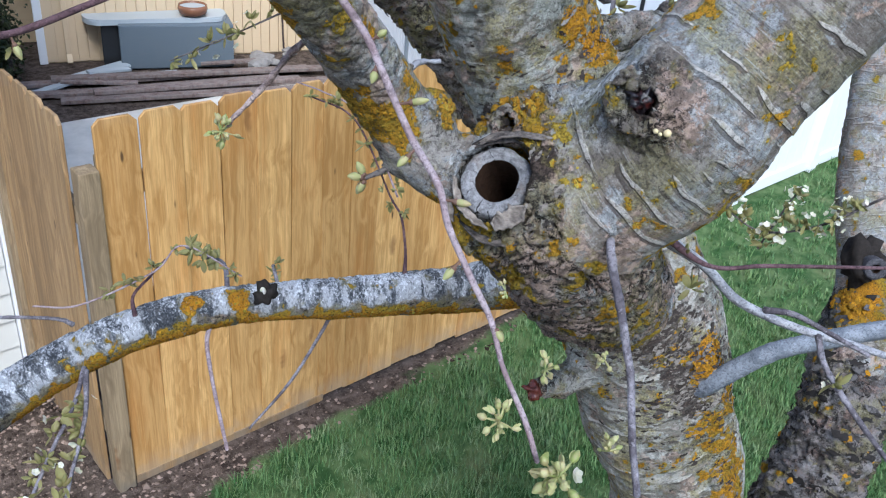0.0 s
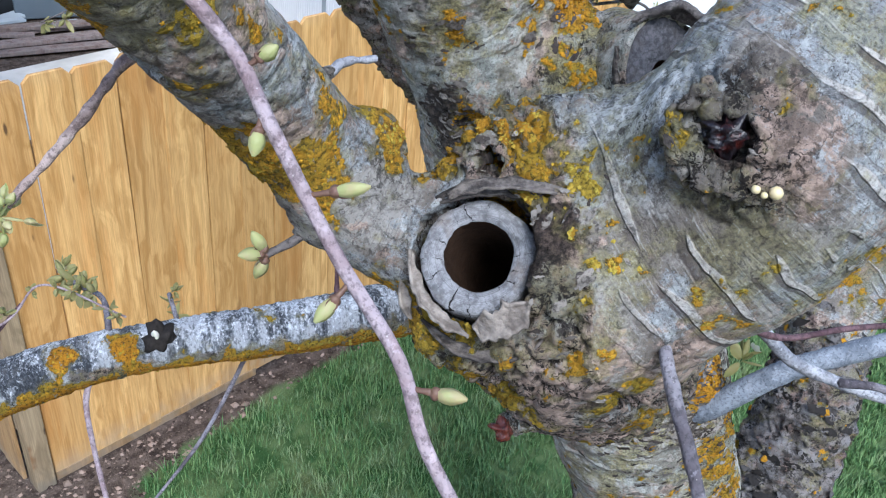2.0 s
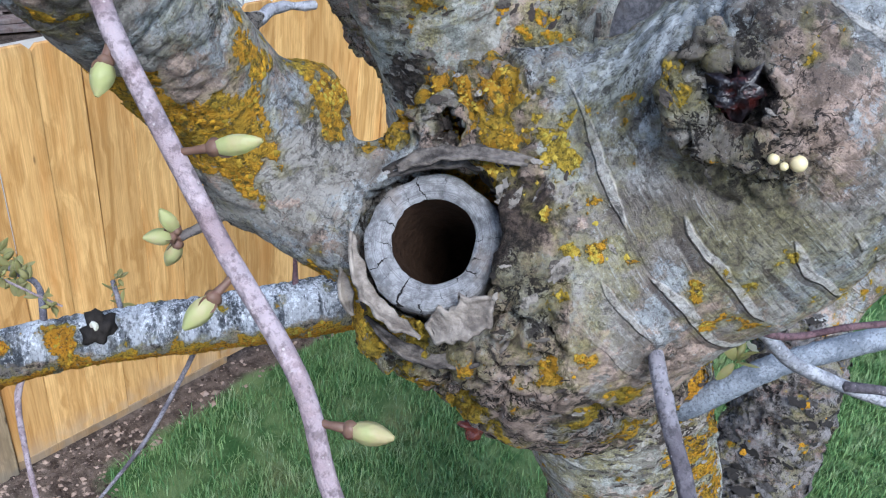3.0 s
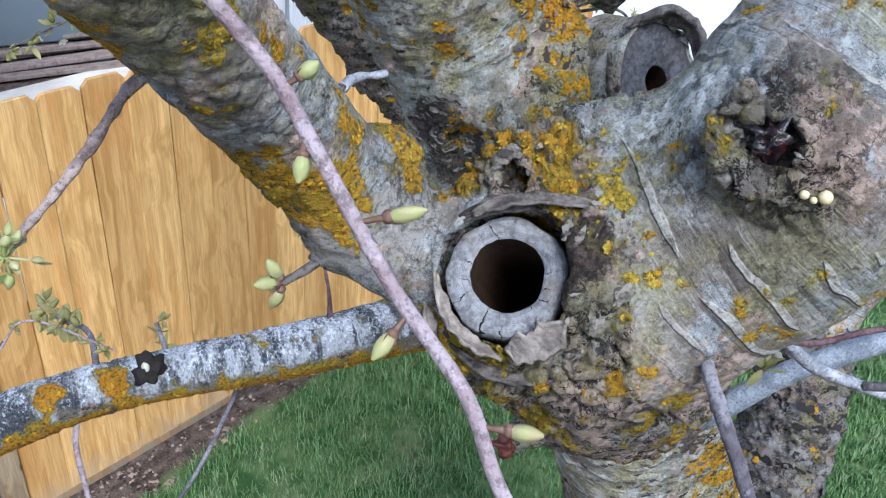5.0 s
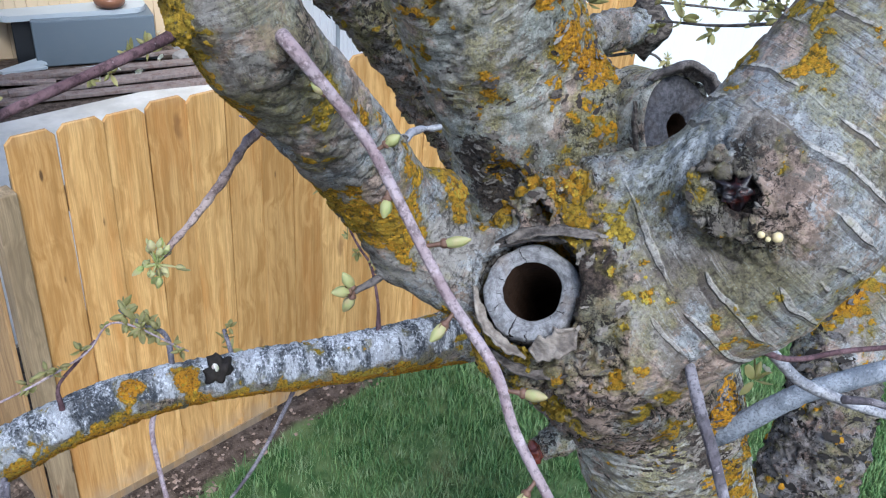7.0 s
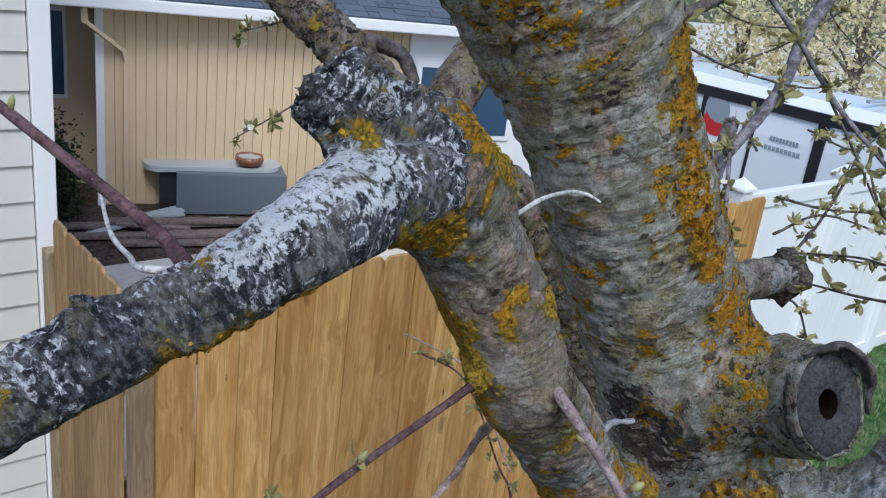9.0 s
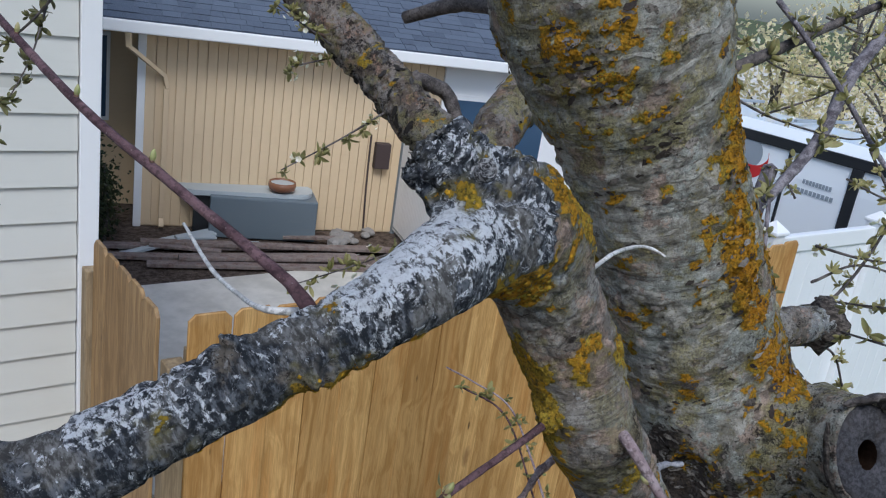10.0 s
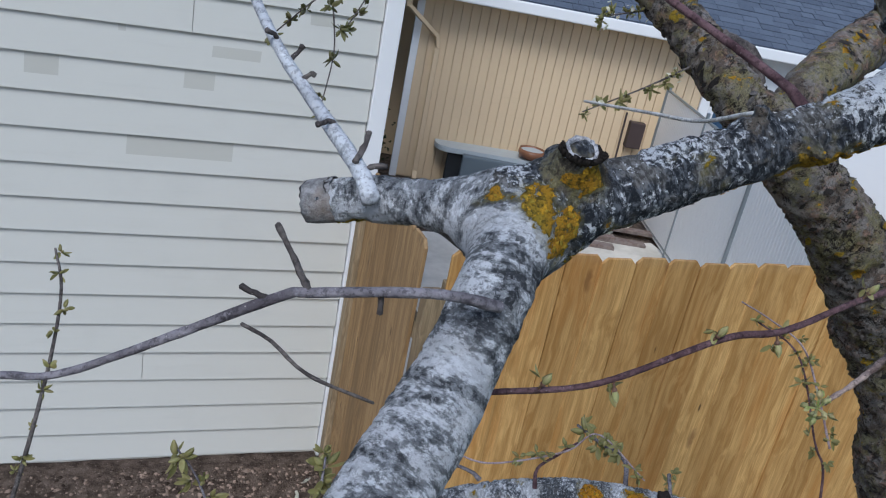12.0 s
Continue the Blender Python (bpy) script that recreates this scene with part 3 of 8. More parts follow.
M_ROT_SHADE = m.out(m.mix(m.noise(o, 120, 5, 0.7), (0.006, 0.004, 0.003), (0.065, 0.038, 0.024)), m.noise(o, 160, 5, 0.7), 0.003)
m = Mat("black_scar", 0.9, spec=0.1)
o = m.coords()
M_CHAR = m.out(m.mix(m.noise(o, 120, 5, 0.7), (0.008, 0.007, 0.007), (0.05, 0.042, 0.036)), m.noise(o, 160, 5, 0.7), 0.003)
m = Mat("peeling_bark", 0.75, spec=0.25)
o = m.coords()
M_FLAP = m.out(m.mix(m.step(m.noise(m.mapped(o, (60, 60, 120)), 1.0, 5, 0.65), 0.35, 0.65), (0.11, 0.09, 0.075), (0.33, 0.285, 0.24)), m.noise(o, 110, 5, 0.7), 0.003)
m = Mat("dark_bark_strip", 0.8, spec=0.2)
o = m.coords()
M_FLAP_DARK = m.out(m.mix(m.step(m.noise(m.mapped(o, (90, 90, 170)), 1.0, 5, 0.68), 0.4, 0.68), (0.03, 0.025, 0.022), (0.17, 0.145, 0.125)), m.noise(o, 150, 5, 0.7), 0.003)
m = Mat("brown_bark_strip", 0.8, spec=0.2)
o = m.coords()
M_FLAP_MID = m.out(m.mix(m.step(m.noise(m.mapped(o, (90, 90, 170)), 1.0, 6, 0.7), 0.36, 0.66), (0.05, 0.041, 0.036), (0.25, 0.215, 0.185)), m.noise(o, 170, 6, 0.72), 0.004)
m = Mat("resin_dark", 0.38, spec=0.5)
o = m.coords()
M_RESIN = m.out(m.mix(m.step(m.noise(o, 120, 4), 0.5, 0.72), (0.010, 0.007, 0.009), (0.07, 0.012, 0.008)), m.noise(o, 140, 3), 0.003)
m = Mat("resin_red", 0.25, spec=0.6)
o = m.coords()
M_RESIN_RED = m.out(m.mix(m.noise(o, 130, 4), (0.02, 0.006, 0.005), (0.20, 0.04, 0.022)), m.noise(o, 170, 4), 0.003)
m = Mat("resin_bead", 0.3, spec=0.5)
o = m.coords()
M_BEAD = m.out(m.mix(m.noise(o, 200, 3), (0.55, 0.50, 0.20), (0.66, 0.50, 0.34)))


def cedar_material(name, a, b, c0, grey):
    """Fence boards: long grain, knots, stains, a tone for each board."""
    m = Mat(name, 0.72, spec=0.25)
    rnd = m.random()
    ob = m.plus(m.coords(), rnd, 53.0)
    warp = m.plus(ob, m.noise(ob, 3.0, 2), 0.12)
    grain = m.noise(m.mapped(warp, (30, 30, 1.6)), 1.0, 6, 0.6, 0.5)
    fine = m.noise(m.mapped(ob, (210, 210, 5)), 1.0, 4, 0.6)
    c = m.mix(m.step(grain, 0.34, 0.66), a, b)
    c = m.mix(m.step(m.noise(m.mapped(ob, (6, 6, 1.2)), 1.0, 4, 0.6), 0.5, 0.72, 0, 0.65), c, c0)
    c = m.mix(1.0, c, m.mix(m.step(m.cells(m.plus(m.mapped(ob, (0, 0, 0)), rnd, 91.0), 1.0, "F1", "Color"), 0.1, 0.9), (0.84, 0.79, 0.72), (1.13, 1.12, 1.10)), "MULTIPLY")
    c = m.mix(m.step(fine, 0.6, 0.36, 0, 0.35), c, tuple(v * 0.6 for v in a))
    knot = m.cells(m.plus(m.mapped(ob, (4.3, 4.3, 1.5)), m.noise(ob, 9, 2), 0.3), 1.0)
    c = m.mix(m.step(knot, 0.13, 0.05, 0, 0.6), c, (0.16, 0.065, 0.02))
    c = m.mix(m.step(m.cells(m.mapped(ob, (9.1, 9.1, 2.3), (3, 1, 2)), 1.0), 0.075, 0.03, 0, 0.85), c, (0.05, 0.025, 0.012))
    z = m.split(m.coords())[2]
    edge = m.math("ADD", m.step(z, 0.16, 0.0, 0, 0.55), m.step(z, 1.70, 1.80, 0, 0.25))
    c = m.mix(m.math("MULTIPLY", edge, m.step(m.noise(ob, 12, 4), 0.3, 0.6)), c, grey)
    return m.out(c, m.math("ADD", grain, m.math("MULTIPLY", fine, 0.6)), 0.002, strength=0.5)


M_CEDAR = cedar_material("new_cedar", (0.42, 0.228, 0.070), (0.64, 0.393, 0.150), (0.49, 0.228, 0.060), (0.38, 0.29, 0.19))
M_CEDAR_OLD = cedar_material("weathered_cedar", (0.24, 0.15, 0.07), (0.40, 0.26, 0.125), (0.25, 0.17, 0.09), (0.22, 0.19, 0.15))
M_POST = cedar_material("grey_fence_post", (0.22, 0.165, 0.10), (0.38, 0.295, 0.185), (0.16, 0.14, 0.11), (0.14, 0.13, 0.11))


def paint_material(name, color, rough=0.55, dirt=(0.35, 0.33, 0.28), amount=0.25, grain=0.3):
    m = Mat(name, rough, spec=0.35)
    ob = m.plus(m.coords(), m.random(), 11.0)
    c = m.mix(m.step(m.noise(ob, 2.3, 5, 0.6), 0.5, 0.8, 0, amount), color, dirt)
    c = m.mix(m.step(m.noise(m.mapped(ob, (3, 3, 30)), 1.0, 4), 0.55, 0.75, 0, amount * 0.6), c, dirt)
    wood = m.noise(m.mapped(ob, (3.5, 60, 60)), 1.0, 5, 0.6)
    return m.out(c, wood, 0.001, strength=grain)


M_SIDING = paint_material("cream_siding_paint", (0.60, 0.592, 0.545), 0.5, (0.47, 0.46, 0.42), 0.22)
M_PATCH = paint_material("touch_up_paint", (0.50, 0.49, 0.44), 0.5, (0.40, 0.39, 0.34), 0.3)
M_WHITE = paint_material("white_trim_paint", (0.80, 0.80, 0.80), 0.45, (0.62, 0.60, 0.55), 0.12)
M_TAN = paint_material("tan_panel_siding", (0.66, 0.51, 0.325), 0.6, (0.50, 0.37, 0.225), 0.25)
M_VINYL = paint_material("white_vinyl", (0.82, 0.83, 0.84), 0.35, (0.68, 0.67, 0.62), 0.1, 0.05)
M_VAN = paint_material("white_vehicle_paint", (0.86, 0.90, 0.93), 0.25, (0.7, 0.72, 0.72), 0.06, 0.02)
M_VAN.node_tree.nodes["Principled BSDF"].inputs["Coat Weight"].default_value = 1.0
M_GREYBOX = paint_material("grey_plastic", (0.125, 0.155, 0.18), 0.5, (0.18, 0.19, 0.19), 0.25, 0.1)
M_LID = paint_material("pale_grey_lid", (0.42, 0.46, 0.48), 0.4, (0.32, 0.33, 0.33), 0.2, 0.05)
M_BLACK = paint_material("black_trim", (0.02, 0.022, 0.025), 0.4, (0.05, 0.05, 0.05), 0.2, 0.05)
M_GALV = paint_material("galvanised_steel", (0.33, 0.37, 0.40), 0.4, (0.22, 0.22, 0.22), 0.3, 0.05)
M_GALV.node_tree.nodes["Principled BSDF"].inputs["Metallic"].default_value = 0.6
M_BROWN = paint_material("dark_brown_metal", (0.06, 0.042, 0.04), 0.6, (0.1, 0.08, 0.07), 0.3, 0.1)
M_RED = paint_material("red_lettering", (0.55, 0.03, 0.03), 0.4, (0.45, 0.05, 0.05), 0.1, 0.05)
M_LOGO_GREY = paint_material("grey_lettering", (0.30, 0.34, 0.38), 0.4, (0.3, 0.3, 0.3), 0.1, 0.05)
M_COPPER = paint_material("copper_glaze", (0.22, 0.10, 0.055), 0.25, (0.10, 0.05, 0.03), 0.5, 0.1)
M_BOARD = cedar_material("old_brown_boards", (0.12, 0.085, 0.08), (0.26, 0.19, 0.17), (0.16, 0.12, 0.115), (0.28, 0.25, 0.23))

m = Mat("dark_window_glass", 0.05, spec=0.6)
M_GLASS = m.out((0.05, 0.09, 0.15))
m = Mat("concrete", 0.9, spec=0.2)
o = m.coords()
M_CONCRETE = m.out(m.mix(m.step(m.noise(o, 1.6, 6, 0.65), 0.35, 0.65), (0.52, 0.49, 0.43), (0.70, 0.66, 0.59)), m.noise(o, 60, 5, 0.7), 0.003)
m = Mat("grey_rubble", 0.9, spec=0.2)
o = m.coords()
M_STONE = m.out(m.mix(m.noise(o, 9, 5, 0.7), (0.13, 0.12, 0.11), (0.38, 0.36, 0.34)), m.noise(o, 60, 5, 0.7), 0.003)
m = Mat("blue_grey_shingle", 0.9, spec=0.2)
o = m.coords()
rnd = m.node("NewGeometry").outputs["Random Per Island"]
M_SHINGLE = m.out(m.mix(m.noise(o, 40, 5, 0.7), m.mix(rnd, (0.04, 0.055, 0.085), (0.10, 0.125, 0.17)), (0.13, 0.15, 0.19)), m.noise(o, 150, 4), 0.003)

m = Mat("lawn_and_soil", 0.95, spec=0.1)
o = m.coords()
xyz = m.split(o)
n1 = m.noise(o, 3.2, 5, 0.6)
edge_x = m.math("ADD", xyz[0], m.math("MULTIPLY", n1, 0.35))
in_x = m.step(edge_x, 1.74, 1.86)
edge_y = m.math("SUBTRACT", m.math("ADD", m.math("MULTIPLY", xyz[0], 0.075), m.math("MULTIPLY", n1, 0.35)), xyz[1])
in_y = m.step(edge_y, -2.92, -2.84)
far = m.math("MAXIMUM", m.step(xyz[1], 14.0, 15.0), m.math("MULTIPLY", m.step(xyz[0], 5.3, 5.8), m.step(xyz[1], 5.4, 5.0)))
lawn = m.math("MAXIMUM", m.math("MULTIPLY", in_x, in_y), m.math("MULTIPLY", far, m.step(m.noise(o, 0.5, 3), 0.45, 0.55)))
soil = m.mix(m.step(m.noise(o, 14, 6, 0.7), 0.35, 0.65), (0.05, 0.036, 0.028), (0.15, 0.115, 0.092))
soil = m.mix(m.step(m.noise(o, 70, 4, 0.7), 0.58, 0.7), soil, (0.30, 0.24, 0.20))
turf = m.mix(m.step(m.noise(o, 6, 5, 0.6), 0.35, 0.65), (0.045, 0.10, 0.03), (0.14, 0.20, 0.08))
turf = m.mix(m.step(m.noise(o, 2.6, 4), 0.56, 0.72, 0, 0.5), turf, (0.20, 0.20, 0.10))
M_GROUND = m.out(m.mix(lawn, soil, turf), m.math("ADD", m.noise(o, 45, 5, 0.7), m.noise(o, 170, 3)), 0.012)
m = Mat("grass_blade", 0.6, spec=0.3)
o = m.coords()
rnd = m.node("NewGeometry").outputs["Random Per Island"]
c = m.mix(rnd, (0.045, 0.125, 0.035), (0.19, 0.29, 0.105))
c = m.mix(m.step(m.noise(o, 6.5, 5, 0.65), 0.50, 0.62, 0, 0.6), c, m.mix(rnd, (0.13, 0.20, 0.09), (0.31, 0.36, 0.19)))
c = m.mix(m.step(m.noise(o, 2.6, 4), 0.55, 0.75, 0, 0.5), c, (0.26, 0.28, 0.14))
M_GRASS = m.out(c)
m = Mat("soil_crumb", 0.95, spec=0.1)
rnd = m.node("NewGeometry").outputs["Random Per Island"]
M_CRUMB = m.out(m.mix(m.step(rnd, 0.0, 1.0), (0.035, 0.025, 0.02), (0.31, 0.23, 0.18)))


# ---- ground ----
def ground_z(x, y):
    k = min(max((y - 3.75) / 1.6, 0), 1)
    z = -0.4 * k * k * (3 - 2 * k) if x > 1.3 else 0.0
    return z + (0.07 * min(max((y - 3.7) / 0.5, 0), 1) if x <= 1.3 and y < 6 else 0.0)


def ramp(lo, hi, step, reach=600.0):
    a = list(np.arange(lo, hi + 1e-6, step))
    d = step
    while a[-1] < reach:
        d *= 1.5
        a.append(a[-1] + d)
    d = step
    while a[0] > -reach:
        d *= 1.5
        a.insert(0, a[0] - d)
    return a


gx, gy = ramp(-2.0, 9.0, 0.12), ramp(-2.0, 10.0, 0.12)
gv = []
for yy in gy:
    for xx in gx:
        near = 1.0 if -3 < xx < 10 and -3 < yy < 11 else 0.0
        bed = 1.0 if (yy > 3.0 and yy < 4.4) or xx < 1.6 else 0.35
        gv.append((xx, yy, ground_z(xx, yy) + near * bed * 0.012 * noise.noise(Vector((xx * 5, yy * 5, 0)))))
gf = []
for j in range(len(gy) - 1):
    for i in range(len(gx) - 1):
        a = j * len(gx) + i
        gf.append((a, a + 1, a + 1 + len(gx), a + len(gx)))
ground = part("ground", (gv, gf), M_GROUND, smooth=True)
tagged(ground, "green lawn with a bare brown soil strip along the fence", "ground", kind="structure")


def scatter(count, region, make, seed):
    rng = np.random.default_rng(seed)
    verts, faces = [], []
    x = rng.uniform(region[0], region[1], count)
    y = rng.uniform(region[2], region[3], count)
    for i in range(count):
        make(rng, x[i], y[i], verts, faces)
    return verts, faces


def lawn_here(x, y):
    n = noise.noise(Vector((x * 1.6, y * 1.6, 4)))
    if x < 1.66 + 0.10 * n + max(0, 2.2 - y) * 0.02 or y > 3.12 + 0.06 * (x - 1.6) + 0.12 * n:
        return False
    return True


def tuft(low, high, wide, blades):
    def make(rng, x, y, verts, faces):
        if not lawn_here(x, y) or math.hypot(x - 1.53, y - 0.95) < 0.13:
            return
        dense = noise.noise(Vector((x * 2.3, y * 2.3, 9)))
        if dense < -0.28 and rng.random() < 0.6:
            return
        for _ in range(blades):
            h = rng.uniform(low, high) * (0.8 + 0.5 * max(dense, -0.3))
            a, lean = rng.uniform(0, 6.283), rng.uniform(0.1, 0.9) * h
            c, s = math.cos(a), math.sin(a)
            px, py = x + rng.normal(0, 0.012), y + rng.normal(0, 0.012)
            z = ground_z(px, py) - 0.004
            n = len(verts)
            verts.extend([(px - s * wide, py + c * wide, z), (px + s * wide, py - c * wide, z),
                          (px + c * lean * 0.4 + s * wide * 0.8, py + s * lean * 0.4 - c * wide * 0.8, z + h * 0.65),
                          (px + c * lean * 0.4 - s * wide * 0.8, py + s * lean * 0.4 + c * wide * 0.8, z + h * 0.65),
                          (px + c * lean, py + s * lean, z + h)])
            faces.append((n, n + 1, n + 2, n + 3))
            faces.append((n + 3, n + 2, n + 4))
    return make


v1, f1 = scatter(26000, (1.5, 5.4, 0.2, 3.5), tuft(0.03, 0.085, 0.0022, 4), 3)
grass = part("grass", (v1, f1), M_GRASS)
tagged(grass, "short bright green spring grass with thin patches", "grass", kind="stuff")
v1, f1 = scatter(16000, (3.2, 11.0, -2.5, 3.6), tuft(0.03, 0.07, 0.004, 4), 4)
grass_far = part("grass", (v1, f1), M_GRASS)
tagged(grass_far, "mown green lawn running to the white fence", "grass", kind="stuff")


def crumb(rng, x, y, verts, faces):
    if lawn_here(x, y) or y > 4.3 or (y > 3.38 and x > 1.3):
        return
    s = rng.uniform(0.003, 0.013) * (1.7 if rng.random() < 0.08 else 1)
    n, z = len(verts), ground_z(x, y)
    a = rng.uniform(0, 6.283)
    c, d = math.cos(a) * s, math.sin(a) * s
    k, h = rng.uniform(0.5, 1.6), s * rng.uniform(0.4, 1.0)
    verts.extend([(x + c, y + d, z), (x - d * k, y + c * k, z), (x - c, y - d, z), (x + d * k, y - c * k, z), (x + c * 0.3, y + d * 0.2, z + h), (x - c * 0.5, y - d * 0.4, z + h * 0.9)])
    faces.extend([(n, n + 1, n + 4), (n + 1, n + 5, n + 4), (n + 1, n + 2, n + 5), (n + 2, n + 3, n + 5), (n + 3, n + 4, n + 5), (n + 3, n, n + 4)])


v1, f1 = scatter(9000, (0.2, 5.3, 2.6, 4.3), crumb, 5)
v2, f2 = scatter(7000, (-1.2, 1.9, 1.8, 4.35), crumb, 6)
k = len(v1)
soil = part("soil_crumbs", (v1 + v2, f1 + [tuple(q + k for q in f) for f in f2]), M_CRUMB)
tagged(soil, "loose brown soil crumbs and bark mulch along the fence", "soil", kind="stuff")

# ---- concrete slab beyond the fence ----
bm = bmesh.new()
box(bm, (1.5, 5.3, -0.5), (6.3, 8.75, -0.37), 0.01)
slab = part("patio_slab", bm, M_CONCRETE)
tagged(slab, "bare grey concrete slab behind the wooden fence", "pavement", kind="structure")


# ---- wooden fence ----
def picket_mesh(name, w, h, t, seed, cut=0.03):
    """A dog-eared board, origin at the middle of its foot, its face towards -y."""
    rng = random.Random(seed)
    bow = rng.uniform(-0.004, 0.004)
    outline = [(-w / 2, 0), (w / 2, 0), (w / 2 + bow * 0.3, h * 0.5), (w / 2, h - cut), (w / 2 - cut, h), (-w / 2 + cut, h), (-w / 2, h - cut), (-w / 2 + bow * 0.3, h * 0.5)]
    bm = bmesh.new()
    front = [bm.verts.new((x, -t / 2 + (bow if 0.2 < z / h < 0.8 else 0), z)) for x, z in outline]
    bm.faces.new(front)
    got = bmesh.ops.extrude_face_region(bm, geom=bm.faces[:])
    bmesh.ops.translate(bm, verts=[v for v in got["geom"] if isinstance(v, bmesh.types.BMVert)], vec=(0, t, 0))
    bmesh.ops.recalc_face_normals(bm, faces=bm.faces[:])
    es = [e for e in bm.edges if abs(e.verts[0].co.y - e.verts[1].co.y) < t * 0.4]
    bmesh.ops.bevel(bm, geom=es, offset=0.0025, segments=1, affect="EDGES")
    me = bpy.data.meshes.new(name)
    bm.to_mesh(me)
    bm.free()
    return me


FENCE_Y, PITCH = 3.405, 0.167
fence = thing("wooden_fence", "new golden cedar board fence with dog-eared pickets", "fence", (1.4, FENCE_Y, 0), kind="structure")
rng = random.Random(8)
boards = []
for i in range(6):
    me = picket_mesh("picket", 0.1668, 1.765, 0.017, 20 + i, 0.026)
    me.materials.append(M_CEDAR)
    boards.append(me)
for i in range(24):
    ob = new("picket", boards[rng.randrange(6)])
    ob.parent = fence
    ob.matrix_basis = pose(PITCH * (i + 0.5), rng.uniform(-0.004, 0.004), 0.03 + rng.uniform(-0.012, 0.012), rng.uniform(-0.3, 0.3), rng.uniform(-0.25, 0.25), rng.uniform(-1.0, 1.0) + (180 if rng.random() < 0.5 else 0))
for z in (0.3, 0.95, 1.5):
    bm = bmesh.new()
    box(bm, (0.0, 0.012, z - 0.045), (PITCH * 24, 0.05, z + 0.045), 0.004)
    part("rail", bm, M_CEDAR_OLD, fence)
for i in range(3):
    bm = bmesh.new()
    box(bm, (0.03 + 1.9 * i, 0.05, 0), (0.12 + 1.9 * i, 0.14, 1.6), 0.005)
    part("post", bm, M_POST, fence)
bm = bmesh.new()
box(bm, (0.0, -0.012, 0.0), (PITCH * 6.2, 0.02, 0.045), 0.003)
part("kick_board", bm, M_CEDAR_OLD, fence, "low weathered board along the foot")

side = thing("side_fence", "short weathered board fence between the corner and the house", "fence", (1.30, 3.46, 0), kind="structure")
old = picket_mesh("picket", 0.165, 1.77, 0.017, 51, 0.03)
old.materials.append(M_CEDAR_OLD)
for i in range(5):
    ob = new("picket", old)
    ob.parent = side
    ob.matrix_basis = pose(rng.uniform(-0.003, 0.003), 0.085 + 0.166 * i, 0.03 + rng.uniform(-0.012, 0.01), 0, 0, -90 + rng.uniform(-1, 1))
bm = bmesh.new()
box(bm, (0.012, -0.085, 0), (0.092, 0.0, 1.605), 0.006)
part("corner_post", bm, M_POST, side, "grey weathered corner post")
bm = bmesh.new()
box(bm, (-0.04, 0.835, 0), (0.02, 0.915, 1.635), 0.006)
part("end_post", bm, M_POST, side, "grey weathered end post against the house")
for z in (0.35, 1.4):
    bm = bmesh.new()
    box(bm, (0.012, 0.0, z - 0.04), (0.05, 0.83, z + 0.04), 0.004)
    part("rail", bm, M_POST, side)

# ---- house with lap siding ----
house = thing("house", "cream-painted house wall with lap siding and white corner trim", "house", (-3.0, 4.42, 0))
HX = 3.0


def lap_board(x0, x1, z, h=0.185, out=0.016):
    bm = bmesh.new()
    pts = [(0.004, z + h), (-0.004, z + h), (-out - 0.006, z), (-out + 0.004, z - 0.001), (0.004, z + 0.02)]
    a = [bm.verts.new((x0, y, zz)) for y, zz in pts]
    b = [bm.verts.new((x1, y, zz)) for y, zz in pts]
    bm.faces.new(a[::-1])
    bm.faces.new(b)
    for i in range(5):
        j = (i + 1) % 5
        bm.faces.new((a[i], a[j], b[j], b[i]))
    bmesh.ops.recalc_face_normals(bm, faces=bm.faces[:])
    return bm


rng = random.Random(5)
SID0 = 0.087
for row in range(24):
    z = SID0 + 0.1592 * row
    cut = {14: 0.42, 3: 0.30, 10: -0.6, 7: -1.1, 18: -0.2}.get(row)
    spans = [(-4.0, 1.245)] if cut is None else [(-4.0, cut - 0.0015), (cut + 0.0015, 1.245)]
    for x0, x1 in spans:
        part("siding_board", lap_board(x0 + HX, x1 + HX, z), M_SIDING, house)
for x0, x1, row, dz, hh in ((-0.23, -0.1, 12, 0.056, 0.094), (0.4, 0.53, 12, 0.054, 0.09), (0.18, 0.64, 10, 0.057, 0.098), (-0.27, 0.16, 11, 0.017, 0.099), (0.13, 0.16, 13, 0.026, 0.129), (0.99, 1.06, 13, 0.02, 0.113), (0.92, 1.03, 14, 0.099, 0.056), (0.51, 0.72, 13, 0.063, 0.049)):
    z = SID0 + 0.1592 * row
    bm = bmesh.new()
    y0 = -0.0185
    box(bm, (x0 + HX, y0 + 0.014 * dz / 0.185 - 0.0022, z + dz), (x1 + HX, y0 + 0.006, z + dz + hh), 0.0)
    for v in bm.verts:
        v.co.y += (v.co.z - z - dz) * 0.09
        v.co.x += 0.01 * noise.noise(Vector((v.co.z * 40, row, 0)))
    part("paint_patch", bm, M_PATCH, house, "faint greyish touch-up paint patch")
bm = bmesh.new()
box(bm, (1.25 + HX, -0.032, 0.05), (1.335 + HX, 0.02, 4.0), 0.004)
part("corner_trim", bm, M_WHITE, house, "white corner trim board")
bm = bmesh.new()
box(bm, (1.25 + HX, 0.022, 0.05), (1.33 + HX, 0.10, 4.0), 0.004)
part("corner_trim", bm, M_WHITE, house)
bm = bmesh.new()
box(bm, (-4.0 + HX, 0.012, 0.0), (1.30 + HX, 6.0, 4.0))
part("wall", bm, M_SIDING, house)
bm = bmesh.new()
box(bm, (-4.0 + HX, -0.01, -0.1), (1.30 + HX, 0.02, 0.085), 0.004)
part("foundation", bm, M_CONCRETE, house)
